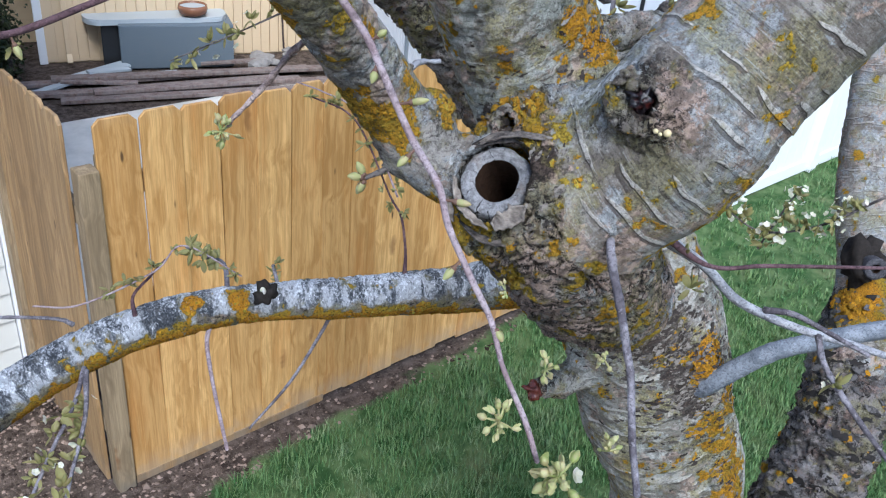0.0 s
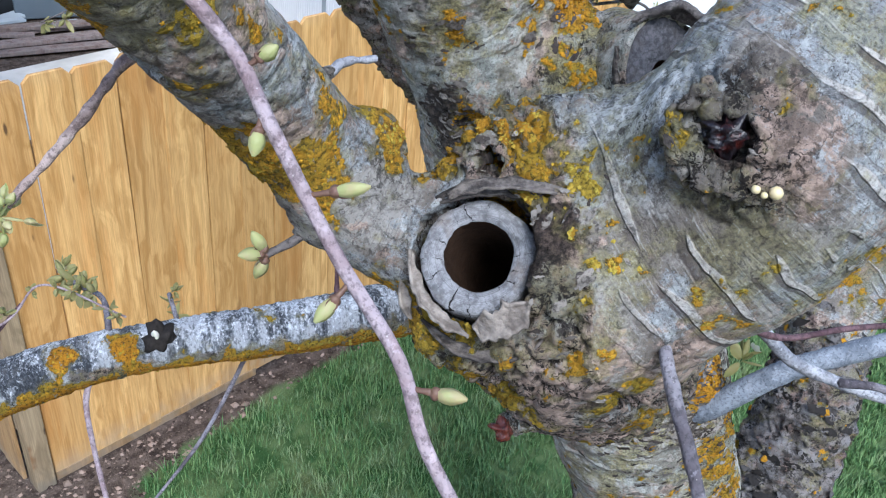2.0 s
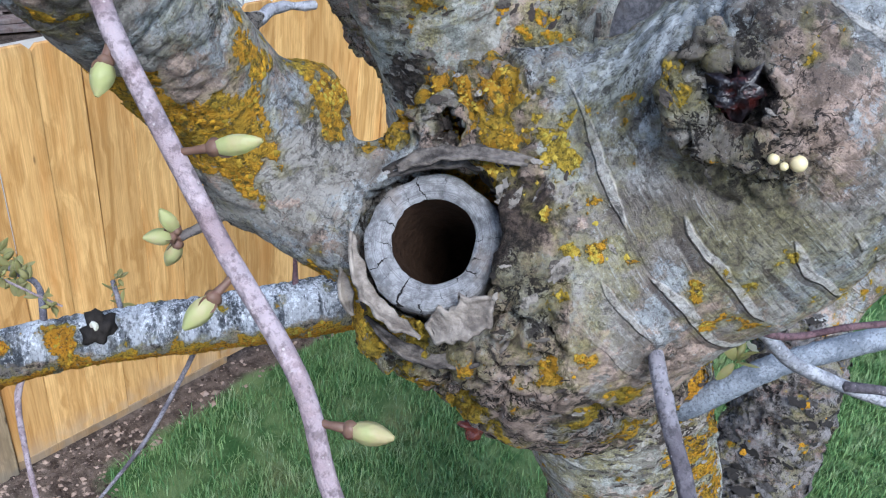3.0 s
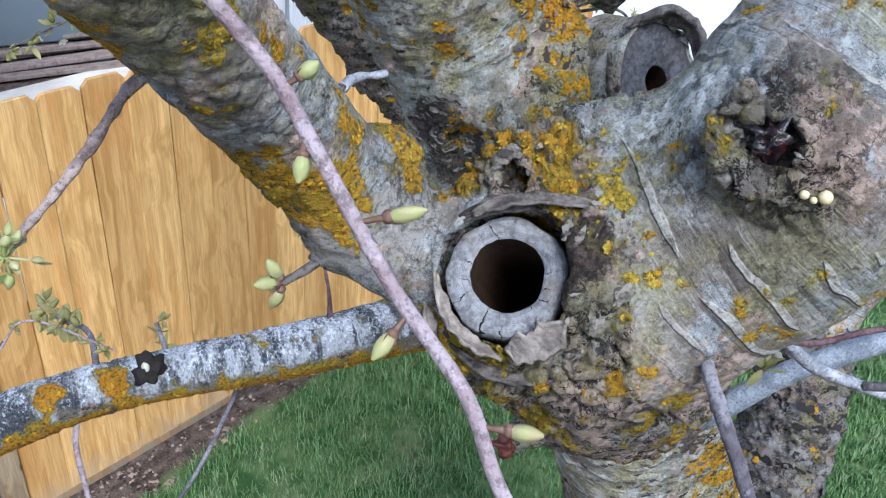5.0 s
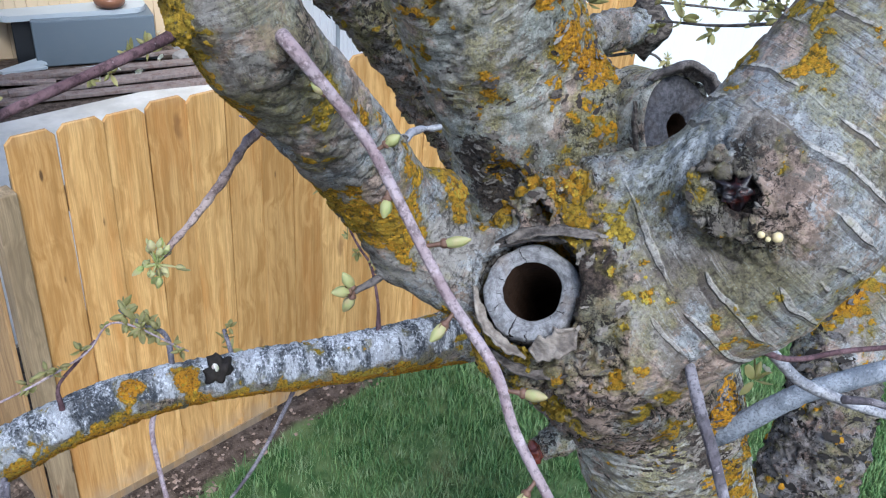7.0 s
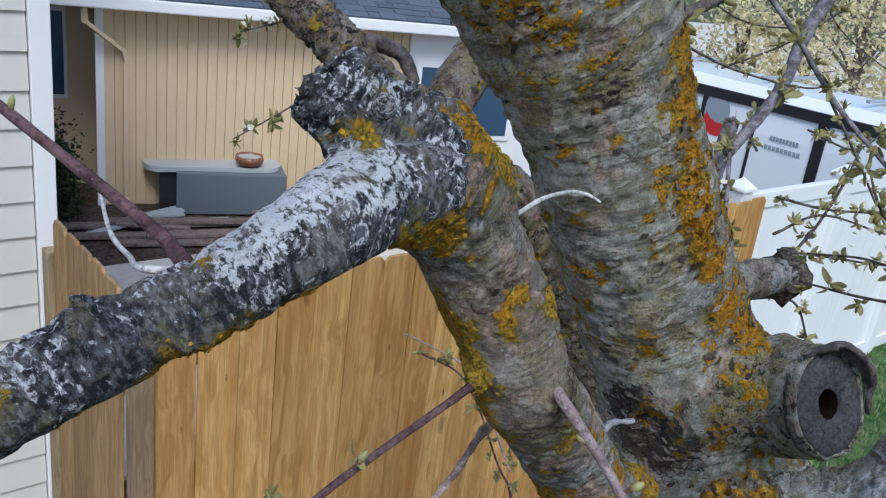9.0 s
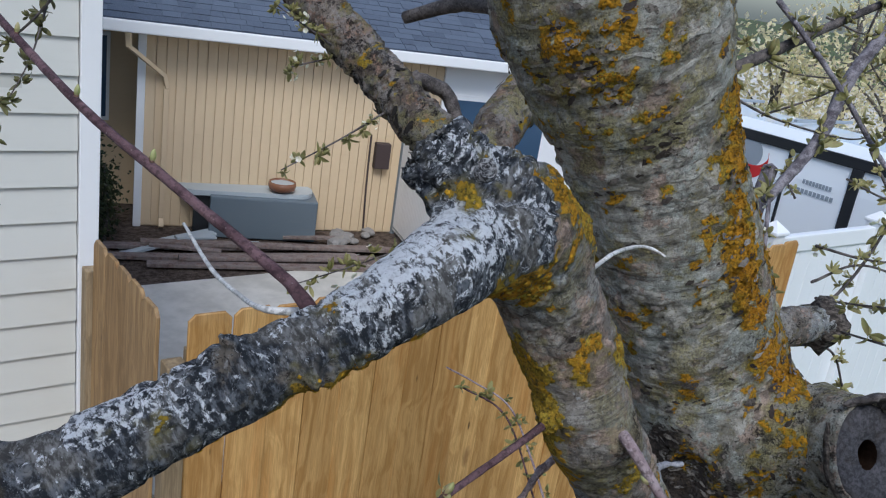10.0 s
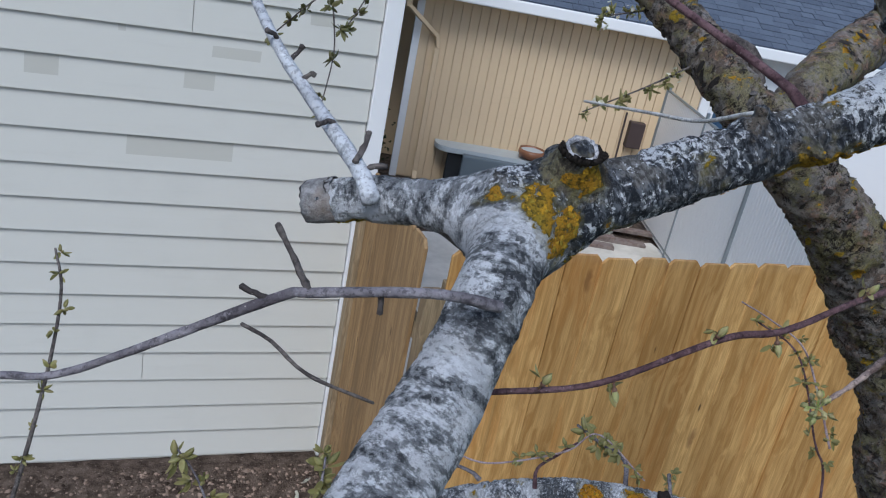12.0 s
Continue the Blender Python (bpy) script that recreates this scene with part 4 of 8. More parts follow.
bm = bmesh.new()
for x, y, z in ((-4.4, -0.5, 4.0), (1.7, -0.5, 4.0), (1.7, 6.5, 4.0), (-4.4, 6.5, 4.0), (-4.4, 3.0, 5.6), (1.7, 3.0, 5.6)):
    bm.verts.new((x + HX, y, z))
bm.verts.ensure_lookup_table()
for f in ((0, 1, 5, 4), (2, 3, 4, 5), (0, 4, 3), (1, 2, 5), (3, 2, 1, 0)):
    bm.faces.new([bm.verts[i] for i in f])
part("roof", bm, M_SHINGLE, house)

# ---- neighbouring house ----
TURN_N = -15.4
near_house = thing("neighbour_house", "tan house with grooved panel siding, white gutter and blue-grey shingle roof", "house", (3.5, 10.66, -0.4))
near_house.rotation_euler = (0, 0, radians(TURN_N))
GROOVE, WALL_H = 0.1155, 2.42
for i in range(59):
    bm = bmesh.new()
    x = GROOVE * i
    box(bm, (x + 0.004, -0.009, 0.02), (x + GROOVE - 0.004, 0.02, WALL_H), 0.002)
    part("panel_board", bm, M_TAN, near_house)
bm = bmesh.new()
box(bm, (0.0, 0.014, 0.0), (GROOVE * 59, 4.5, WALL_H + 0.02))
part("wall", bm, M_TAN, near_house)
bm = bmesh.new()
box(bm, (-0.085, -0.03, 0.0), (0.005, 0.06, WALL_H), 0.004)
part("corner_trim", bm, M_WHITE, near_house, "white corner board")
bm = bmesh.new()
box(bm, (-2.2, 0.9, 0.0), (-0.01, 4.5, WALL_H))
part("recessed_wall", bm, M_TAN, near_house)
win = part("window", box(bmesh.new(), (-0.62, 0.87, 1.1), (-0.38, 0.895, 2.2), 0.004), M_WHITE, near_house, "white-framed window in shade")
part("pane", box(bmesh.new(), (-0.58, 0.862, 1.15), (-0.42, 0.868, 2.15)), M_GLASS, win)
bm = bmesh.new()
box(bm, (-2.3, -0.36, WALL_H - 0.03), (GROOVE * 59 + 0.3, -0.02, WALL_H), 0.003)
part("soffit", bm, M_TAN, near_house)
bm = bmesh.new()
box(bm, (-2.3, -0.42, WALL_H - 0.06), (GROOVE * 59 + 0.3, -0.30, WALL_H + 0.075), 0.018)
part("gutter", bm, M_WHITE, near_house, "white eaves gutter")
part("white_bay", box(bmesh.new(), (3.70, -0.05, 0.0), (GROOVE * 59, 0.012, WALL_H - 0.03), 0.004), M_WHITE, near_house, "white-painted wall beside the tan siding")
bay_window = part("window", box(bmesh.new(), (3.82, -0.075, 0.95), (5.3, -0.05, 1.98), 0.004), M_WHITE, near_house, "white-framed window")
part("pane", box(bmesh.new(), (3.89, -0.082, 1.02), (4.56, -0.076, 1.91)), M_GLASS, bay_window)
part("pane", box(bmesh.new(), (4.62, -0.082, 1.02), (5.24, -0.076, 1.91)), M_GLASS, bay_window)
part("meter_box", box(bmesh.new(), (2.86, -0.13, 0.92), (3.06, -0.013, 1.26), 0.012), M_BROWN, near_house, "dark brown box on the wall")
part("conduit", tube([(2.80, -0.03, 1.35, 0.013), (2.81, -0.03, 0.7, 0.013), (2.84, -0.03, 0.02, 0.013)], 0.2, 8, 0.0), M_BROWN, near_house, "thin dark conduit")
# tan downpipe: slanting from the gutter, then down the wall
pts = [(-0.2, -0.33, WALL_H - 0.06), (-0.19, -0.30, WALL_H - 0.22), (0.21, -0.06, WALL_H - 0.55), (0.24, -0.05, WALL_H - 0.68), (0.24, -0.05, 0.12), (0.24, -0.12, 0.04)]
bm = bmesh.new()
for a, b in zip(pts, pts[1:]):
    d = Vector(b) - Vector(a)
    mm = Matrix.Translation((Vector(a) + Vector(b)) / 2) @ d.to_track_quat("Z", "Y").to_matrix().to_4x4()
    box(bm, (-0.03, -0.022, -d.length / 2 - 0.012), (0.03, 0.022, d.length / 2 + 0.012), 0.004, mm)
part("downpipe", bm, M_TAN, near_house, "tan square downpipe")
# shingled roof
roof = part("roof", box(bmesh.new(), (-2.4, 0, -0.03), (GROOVE * 59 + 0.4, 4.2, 0.0)), M_SHINGLE, near_house, "blue-grey asphalt shingle roof")
roof.matrix_basis = pose(0, -0.40, WALL_H + 0.075, 22, 0, 0)
rng = random.Random(12)
sv, sf = [], []
for row in range(22):
    y = 0.01 + row * 0.14
    x = -2.4 + rng.uniform(0, 0.2)
    while x < GROOVE * 59 + 0.35:
        w = rng.uniform(0.14, 0.34)
        h = 0.006 + rng.uniform(0, 0.008)
        n = len(sv)
        for px, py, pz in ((x, y, 0.004), (x + w - 0.006, y, 0.004), (x + w - 0.006, y + 0.17, 0.002), (x, y + 0.17, 0.002)):
            sv.extend([(px, py, pz), (px, py, pz + h + (0.004 if py == y else -0.002))])
        sf.extend([(n + 1, n + 3, n + 5, n + 7), (n, n + 2, n + 3, n + 1), (n + 2, n + 4, n + 5, n + 3), (n + 6, n, n + 1, n + 7)])
        x += w
shingles = part("shingle_layer", (sv, sf), M_SHINGLE, roof)
tagged(shingles, kind="stuff")
# dark shrub in the gap beside the house
def leaf_clump(count, spread, size, seed, verts=None, faces=None, at=(0, 0, 0)):
    rng = np.random.default_rng(seed)
    verts = [] if verts is None else verts
    faces = [] if faces is None else faces
    for _ in range(count):
        c = np.array(at) + rng.normal(0, 1, 3) * np.array(spread)
        d = rng.normal(0, 1, 3)
        d /= np.linalg.norm(d)
        e = np.cross(d, rng.normal(0, 1, 3))
        e /= np.linalg.norm(e) + 1e-9
        s = size * rng.uniform(0.6, 1.4)
        up = np.cross(d, e) * s * 0.18
        n = len(verts)
        verts.extend([c, c + d * s * 0.45 + e * s * 0.28 + up, c + d * s, c + d * s * 0.45 - e * s * 0.28 + up, c + d * s * 0.5])
        faces.extend([(n, n + 1, n + 4), (n + 1, n + 2, n + 4), (n + 2, n + 3, n + 4), (n + 3, n, n + 4)])
    return verts, faces


m = Mat("dark_evergreen", 0.6)
rnd = m.node("NewGeometry").outputs["Random Per Island"]
M_SHRUB = m.out(m.mix(rnd, (0.012, 0.022, 0.01), (0.06, 0.07, 0.025)))
shrub = thing("shrub", "dark evergreen shrub in the gap beside the house", "shrub", (2.95, 10.2, -0.4))
part("foliage", leaf_clump(2600, (0.11, 0.16, 0.26), 0.06, 3, at=(-0.1, 0.1, 0.5)), M_SHRUB, shrub)
part("stem", tube([(0, 0, -0.02, 0.03), (0.02, 0, 0.4, 0.025), (0, 0.03, 0.9, 0.012)], 0.05), M_TWIG_DARK, shrub)

# ---- things on the slab ----
chest = thing("storage_chest", "grey plastic storage chest standing askew on the ground", "chest", (4.14, 10.06, -0.4))
chest.rotation_euler = (0, 0, radians(-20))
bm = bmesh.new()
box(bm, (0.0, 0.0, 0.015), (1.30, 0.5, 0.54), 0.012)
part("body", bm, M_GREYBOX, chest)
bm = bmesh.new()
box(bm, (0.03, -0.006, 0.03), (1.27, 0.002, 0.52), 0.002)
part("front_panel", bm, M_GREYBOX, chest)
bm = bmesh.new()
ring = [(-0.2 + 0.18 * math.cos(a) * 1.0 + (1.28 if math.cos(a) > 0 else 0.0), 0.34 + 0.26 * math.sin(a)) for a in np.linspace(0, 2 * math.pi, 40, endpoint=False)]
top = [bm.verts.new((x, y, 0.60 - 0.02 * (x < 0))) for x, y in ring]
bot = [bm.verts.new((x, y, 0.545 - 0.03 * (x < 0))) for x, y in ring]
bm.faces.new(top)
bm.faces.new(bot[::-1])
for i in range(len(top)):
    j = (i + 1) % len(top)
    bm.faces.new((bot[i], bot[j], top[j], top[i]))
bmesh.ops.bevel(bm, geom=[e for e in bm.edges if abs(e.verts[0].co.z - e.verts[1].co.z) < 0.02 and e.verts[0].co.z > 0.56], offset=0.015, segments=2, affect="EDGES")
part("lid", bm, M_LID, chest, "pale grey rounded lid lying askew")
# black filler box: the shade below the lid's overhang, built as a solid
part("inner_tub", box(bmesh.new(), (-0.19, 0.14, 0.02), (0.02, 0.48, 0.5), 0.01), M_BLACK, chest, "black box added for the shade under the overhanging lid")


def lathe(profile, sides=24):
    verts, faces = [], []
    for r, z in profile:
        for k in range(sides):
            a = 2 * math.pi * k / sides
            verts.append((r * math.cos(a), r * math.sin(a), z))
    for i in range(len(profile) - 1):
        for k in range(sides):
            a, b = i * sides + k, i * sides + (k + 1) % sides
            faces.append((a, b, b + sides, a + sides))
    return verts, faces


bowl = part("bowl", lathe([(0.001, 0), (0.11, 0.0), (0.16, 0.04), (0.175, 0.10), (0.165, 0.16), (0.152, 0.155), (0.155, 0.10), (0.13, 0.05), (0.001, 0.045)]), M_COPPER, smooth=True)
part("filling", lathe([(0.001, 0.135), (0.154, 0.13), (0.154, 0.10)]), M_LID, bowl, "pale cover in the bowl")
tagged(bowl, "round copper-glazed bowl set on the chest lid", "bowl")
bowl.matrix_basis = Matrix.Translation(chest.location) @ Matrix.Rotation(radians(-20), 4, "Z") @ Matrix.Translation((0.86, 0.2, 0.602)) @ Matrix.Diagonal((1, 1, 0.8, 1))
rng = random.Random(4)
for i in range(7):
    bm = bmesh.new()
    ln = rng.uniform(2.2, 3.8)
    box(bm, (-ln / 2, -0.07, 0), (ln / 2, 0.07, 0.038), 0.004)
    plank = part("plank", bm, M_BOARD)
    tagged(plank, "old brown weathered plank lying on the ground", "plank", group="planks on the ground")
    plank.matrix_basis = pose(4.6 + rng.uniform(-0.3, 0.5), 8.9 + 0.11 * i, -0.372 + 0.0 * i + (0.04 if i % 3 == 1 else 0.0), 0, rng.uniform(-0.4, 0.4), TURN_N + rng.uniform(-3, 3))
bm = bmesh.new()
box(bm, (-0.7, -0.1, 0), (0.7, 0.1, 0.03), 0.003)
plank = part("plank", bm, M_LID)
tagged(plank, "pale grey board lying beside the chest", "plank", group="planks on the ground")
plank.matrix_basis = pose(3.5, 9.95, -0.39, 0, -5, 8)
for i, (px, py, turn, ln) in enumerate(((3.35, 9.75, 14, 0.9), (3.7, 9.62, -22, 0.8), (4.3, 9.6, -6, 0.6), (5.3, 9.6, -24, 0.7), (3.9, 9.85, 5, 0.5))):
    bm = bmesh.new()
    box(bm, (-ln / 2, -0.05, 0), (ln / 2, 0.05, 0.03), 0.003)
    plank = part("plank", bm, M_BOARD if i % 2 else M_LID)
    tagged(plank, "dark broken board lying by the chest" if i % 2 else "pale grey scrap board lying by the chest", "plank", group="planks on the ground")
    plank.matrix_basis = pose(px, py, -0.36 + 0.012 * i, 0, (-4, 3, 2, -3, 5)[i], turn)
for i in range(14):
    bm = bmesh.new()
    s = rng.uniform(0.05, 0.13)
    bmesh.ops.create_icosphere(bm, subdivisions=2, radius=s)
    for v in bm.verts:
        v.co *= 1 + 0.3 * noise.noise(v.co * 14 + Vector((i, 0, 0)))
        v.co.z *= 0.6
    stone = part("stone", bm, M_STONE)
    tagged(stone, "grey rubble stone at the foot of the wall", "stone", group="rubble by the wall")
    stone.location = (5.72 + rng.uniform(-0.2, 0.6), 9.75 + rng.uniform(-0.35, 0.05), -0.37 + s * 0.3)

# ---- slatted mesh fence beside the neighbouring house ----
mesh_fence = thing("mesh_fence", "steel mesh fence filled with white slats", "fence", (6.65, 9.8, -0.4), kind="structure")
mesh_fence.rotation_euler = (0, 0, radians(253.3))
RUN = 6.25
for x in (0, 1.55, 3.12, 4.7, RUN):
    thick = 0.034 if x in (0, 3.12) else 0.022
    part("post", tube([(x, 0, -0.05, thick), (x, 0, 0.9, thick), (x, 0, 1.80, thick)], 0.3, 12, 0.0), M_GALV, mesh_fence)
for a, b in (((0, 0, 1.72), (RUN, 0, 1.72)), ((0, 0, 0.1), (RUN, 0, 0.1)), ((0, 0.02, 1.68), (1.55, 0.02, 0.1)), ((1.55, 0.02, 1.68), (3.12, 0.02, 0.1)), ((3.12, 0.02, 1.1), (4.7, 0.02, 0.1))):
    mid = tuple((p + q) / 2 for p, q in zip(a, b))
    part("rail", tube([(*a, 0.016), (*mid, 0.016), (*b, 0.016)], 0.3, 8, 0.0), M_GALV, mesh_fence)
for i in range(int(RUN / 0.06)):
    bm = bmesh.new()
    box(bm, (0.03 + i * 0.06, -0.008, 0.06), (0.082 + i * 0.06, -0.003, 1.70))
    part("slat", bm, M_VINYL, mesh_fence)

# ---- white vinyl fence ----
vinyl = thing("vinyl_fence", "bright white vinyl panel fence with capped posts", "fence", (5.37, 3.58, 0), kind="structure")
for i in range(8):
    x = 1.38 * i
    post = part("post", box(bmesh.new(), (x - 0.06, -0.06, -0.05), (x + 0.06, 0.06, 1.80), 0.006), M_VINYL, vinyl)
    bm = bmesh.new()
    box(bm, (x - 0.075, -0.075, 1.80), (x + 0.075, 0.075, 1.825), 0.006)
    got = bmesh.ops.create_cone(bm, cap_ends=True, segments=4, radius1=0.098, radius2=0.005, depth=0.06, matrix=Matrix.Translation((x, 0, 1.856)) @ Matrix.Rotation(radians(45), 4, "Z"))
    part("cap", bm, M_VINYL, post)
    if i == 7:
        break
    for z in (0.06, 1.70):
        part("rail", box(bmesh.new(), (x + 0.06, -0.03, z - 0.05), (x + 1.32, 0.03, z + 0.07), 0.008), M_VINYL, vinyl)
    for k in range(8):
        a = x + 0.062 + k * 0.157
        part("board", box(bmesh.new(), (a + 0.001, -0.014, 0.1), (a + 0.156, 0.014, 1.66), 0.003), M_VINYL, vinyl)

# ---- pale street beyond the van ----
bm = bmesh.new()
box(bm, (13.0, -6.0, -0.5), (60.0, 40.0, -0.385), 0.0)
tagged(part("road", bm, M_CONCRETE), "pale sunlit street beyond the van", "road", kind="structure")

# ---- van beyond the vinyl fence ----
van = thing("van", "white panel van with black trim, parked beyond the white fence", "van", (10.2, 4.7, -0.4))
bm = bmesh.new()
prof = [(0.0, 0.35), (0.0, 1.7), (0.03, 2.12), (0.12, 2.26), (0.9, 2.31), (1.66, 2.26), (1.75, 2.12), (1.78, 1.7), (1.78, 0.35)]
a = [bm.verts.new((x, 0.0, z)) for x, z in prof]
b = [bm.verts.new((x, 5.4, z)) for x, z in prof]
bm.faces.new(a)
bm.faces.new(b[::-1])
for i in range(len(prof)):
    j = (i + 1) % len(prof)
    bm.faces.new((a[j], a[i], b[i], b[j]))
bmesh.ops.recalc_face_normals(bm, faces=bm.faces[:])
bmesh.ops.bevel(bm, geom=[e for e in bm.edges if abs(e.verts[0].co.y - e.verts[1].co.y) < 0.01], offset=0.06, segments=3, affect="EDGES")
part("body", bm, M_VAN, van)
for y0, y1 in ((0.78, 0.92), (1.72, 1.76), (2.5, 2.56), (3.6, 3.64)):
    part("pillar_trim", box(bmesh.new(), (-0.014, y0, 0.45), (0.02, y1, 2.0), 0.004), M_BLACK, van)
part("roof_trim", box(bmesh.new(), (-0.012, 0.1, 2.0), (0.06, 5.3, 2.13), 0.006), M_BLACK, van, "black strip under the roof")
for y in (0.5, 1.9, 3.3, 4.7):
    part("roof_bar", box(bmesh.new(), (0.2, y, 2.33), (1.58, y + 0.05, 2.37), 0.006), M_LOGO_GREY, van)
for y in (0.9, 4.3):
    wheel = part("wheel", lathe([(0.001, -0.09), (0.33, -0.09), (0.35, -0.05), (0.35, 0.05), (0.33, 0.09), (0.001, 0.09)], 28), M_BLACK, van)
    wheel.matrix_basis = pose(0.08, y, 0.35, 0, 90, 0)
    rim = part("rim", lathe([(0.001, -0.1), (0.2, -0.1), (0.21, -0.085)], 20), M_GALV, wheel)
bm = bmesh.new()
arc = [(0.24 * math.cos(q), 0.24 * math.sin(q)) for q in np.linspace(radians(200), radians(380), 20)]
inner = [(0.2 * math.cos(q) + 0.03, 0.15 * math.sin(q) + 0.07) for q in np.linspace(radians(380), radians(200), 20)]
bm.faces.new([bm.verts.new((-0.006, 2.28 - p * 1.1, 1.78 - 0.0 + q * 1.1)) for p, q in arc + inner])
part("emblem", bm, M_RED, van, "red crescent emblem")
bm = bmesh.new()
ring1 = [(0.2 * math.cos(q), 0.2 * math.sin(q)) for q in np.linspace(0, 2 * math.pi, 28, endpoint=False)]
bm.faces.new([bm.verts.new((-0.004, 2.32 + p, 1.84 + q)) for p, q in ring1])
part("emblem_disc", bm, M_LOGO_GREY, van, "grey round emblem")
for k, (y0, y1, z) in enumerate(((1.1, 1.5, 1.66), (1.05, 1.55, 1.54))):
    for s in range(9):
        w = (y1 - y0) / 9
        part("letter_bar", box(bmesh.new(), (-0.008, y0 + w * s, z), (0.0, y0 + w * (s + 0.72), z + 0.055)), M_LOGO_GREY, van, "grey unreadable lettering")


# limbs of the tree: nodes (x, y, z, radius)
L_HUB = dict(nodes=[(1.360, 1.090, 2.340, 0.0900), (1.120, 0.925, 2.480, 0.0640), (0.953, 0.865, 2.610, 0.0720), (0.886, 0.854, 2.694, 0.0697), (0.878, 0.862, 2.709, 0.0640)], lichen=0.27, depth=0.0078, smooth=0.12, flesh=1.0)
L_RIGHT = dict(nodes=[(0.886, 0.854, 2.694, 0.0697), (0.930, 0.793, 2.763, 0.0700), (0.954, 0.780, 2.806, 0.0684), (0.992, 0.755, 2.872, 0.0666), (1.024, 0.724, 2.943, 0.0645), (1.056, 0.688, 3.019, 0.0625)], lichen=0.28, depth=0.004, smooth=0.95, rings=0.2, welts=1.0, flesh=0.1)
L_SWELL = dict(nodes=[(0.892, 0.783, 2.806, 0.0300), (0.896, 0.771, 2.803, 0.0280)], lichen=0.15, depth=0.004, blend=0.05, skip=True, flesh=0.35, smooth=0.5)
L_SHOULDER = dict(nodes=[(0.853, 0.894, 2.764, 0.0150), (0.878, 0.876, 2.770, 0.0210), (0.906, 0.855, 2.774, 0.0220)], lichen=0.3, depth=0.007, skip=True, flesh=0.8)
L_LEFT = dict(nodes=[(0.886, 0.854, 2.694, 0.0697), (0.824, 0.911, 2.714, 0.0309), (0.803, 0.944, 2.729, 0.0290), (0.766, 0.957, 2.789, 0.0292), (0.672, 0.929, 2.889, 0.0261), (0.657, 0.937, 2.926, 0.0275), (0.624, 0.941, 2.976, 0.0255), (0.591, 0.935, 3.006, 0.0227)], lichen=0.36, depth=0.004, smooth=0.62, rings=0.08, welts=0.12, flesh=0.35)
L_BULGE = dict(nodes=[(0.819, 0.942, 2.764, 0.0120), (0.813, 0.941, 2.751, 0.0120)], lichen=1.0, skip=True)
L_ARM = dict(nodes=[(0.591, 0.935, 3.006, 0.0227), (0.554, 0.920, 3.004, 0.0213), (0.523, 0.908, 2.997, 0.0176), (0.488, 0.910, 2.979, 0.0153), (0.452, 0.913, 2.965, 0.0154), (0.377, 0.916, 2.933, 0.0165), (0.344, 0.925, 2.915, 0.0182)], lichen=0.2, pale=1.0, depth=0.0018, silver=0.0)
L_DOWN = dict(nodes=[(0.344, 0.925, 2.915, 0.0182), (0.320, 0.886, 2.903, 0.0166), (0.298, 0.863, 2.870, 0.0175), (0.268, 0.834, 2.842, 0.0190), (0.244, 0.806, 2.822, 0.0202), (0.219, 0.778, 2.801, 0.0200)], lichen=0.05, pale=0.85, depth=0.0012, silver=0.85)
L_END = dict(nodes=[(0.344, 0.925, 2.915, 0.0140), (0.315, 0.947, 2.913, 0.0125), (0.283, 0.968, 2.906, 0.0116), (0.264, 0.980, 2.899, 0.0118)], lichen=0.0, pale=0.9, depth=0.0012, silver=0.85)
L_RIDGE = dict(nodes=[(0.585, 0.937, 3.024, 0.0140), (0.607, 0.935, 3.016, 0.0120), (0.628, 0.934, 3.007, 0.0070)], lichen=0.75, pale=0.5, skip=True)
L_CREST = dict(nodes=[(0.846, 0.907, 2.756, 0.0050), (0.854, 0.900, 2.768, 0.0065), (0.866, 0.891, 2.775, 0.0065), (0.878, 0.883, 2.779, 0.0060), (0.891, 0.873, 2.779, 0.0065), (0.899, 0.860, 2.777, 0.0050)], lichen=0.6, depth=0.008, blend=0.008, skip=True)
L_ARCH = dict(nodes=[(0.858, 0.876, 2.758, 0.0035), (0.860, 0.873, 2.766, 0.0045), (0.869, 0.866, 2.771, 0.0050), (0.876, 0.855, 2.771, 0.0045), (0.879, 0.844, 2.765, 0.0040)], lichen=0.75, depth=0.006, blend=0.01, skip=True, flesh=0.9)
L_RINGBUMP = dict(nodes=[(0.362, 0.924, 2.941, 0.0140), (0.359, 0.915, 2.947, 0.0125), (0.357, 0.911, 2.951, 0.0105)], lichen=0.3, pale=0.5, depth=0.003, blend=0.01, skip=True)
L_TRUNK = dict(nodes=[(1.530, 0.950, 1.500, 0.1180), (1.503, 0.957, 1.915, 0.1140), (1.439, 1.003, 2.100, 0.1250), (1.398, 1.052, 2.274, 0.1280), (1.331, 1.201, 2.507, 0.1180)], lichen=0.2, depth=0.008, smooth=0.85, rings=0.3, welts=0.6)
L_STEM = dict(nodes=[(1.331, 1.201, 2.507, 0.1180), (1.286, 1.211, 2.602, 0.1095), (1.237, 1.241, 2.705, 0.1056), (1.149, 1.257, 2.860, 0.1002), (1.076, 1.278, 2.990, 0.1010), (1.014, 1.297, 3.102, 0.1221), (0.974, 1.312, 3.189, 0.1180), (0.944, 1.343, 3.298, 0.1100)], lichen=0.17, depth=0.009, smooth=0.74, rings=0.3, welts=0.4)
L_SEAM = dict(nodes=[(1.108, 1.218, 3.056, 0.0100), (1.107, 1.196, 2.971, 0.0150), (1.153, 1.175, 2.853, 0.0170), (1.233, 1.157, 2.728, 0.0180), (1.295, 1.132, 2.662, 0.0180)], lichen=1.15, depth=0.012, blend=0.02, skip=True, reach=0.015)
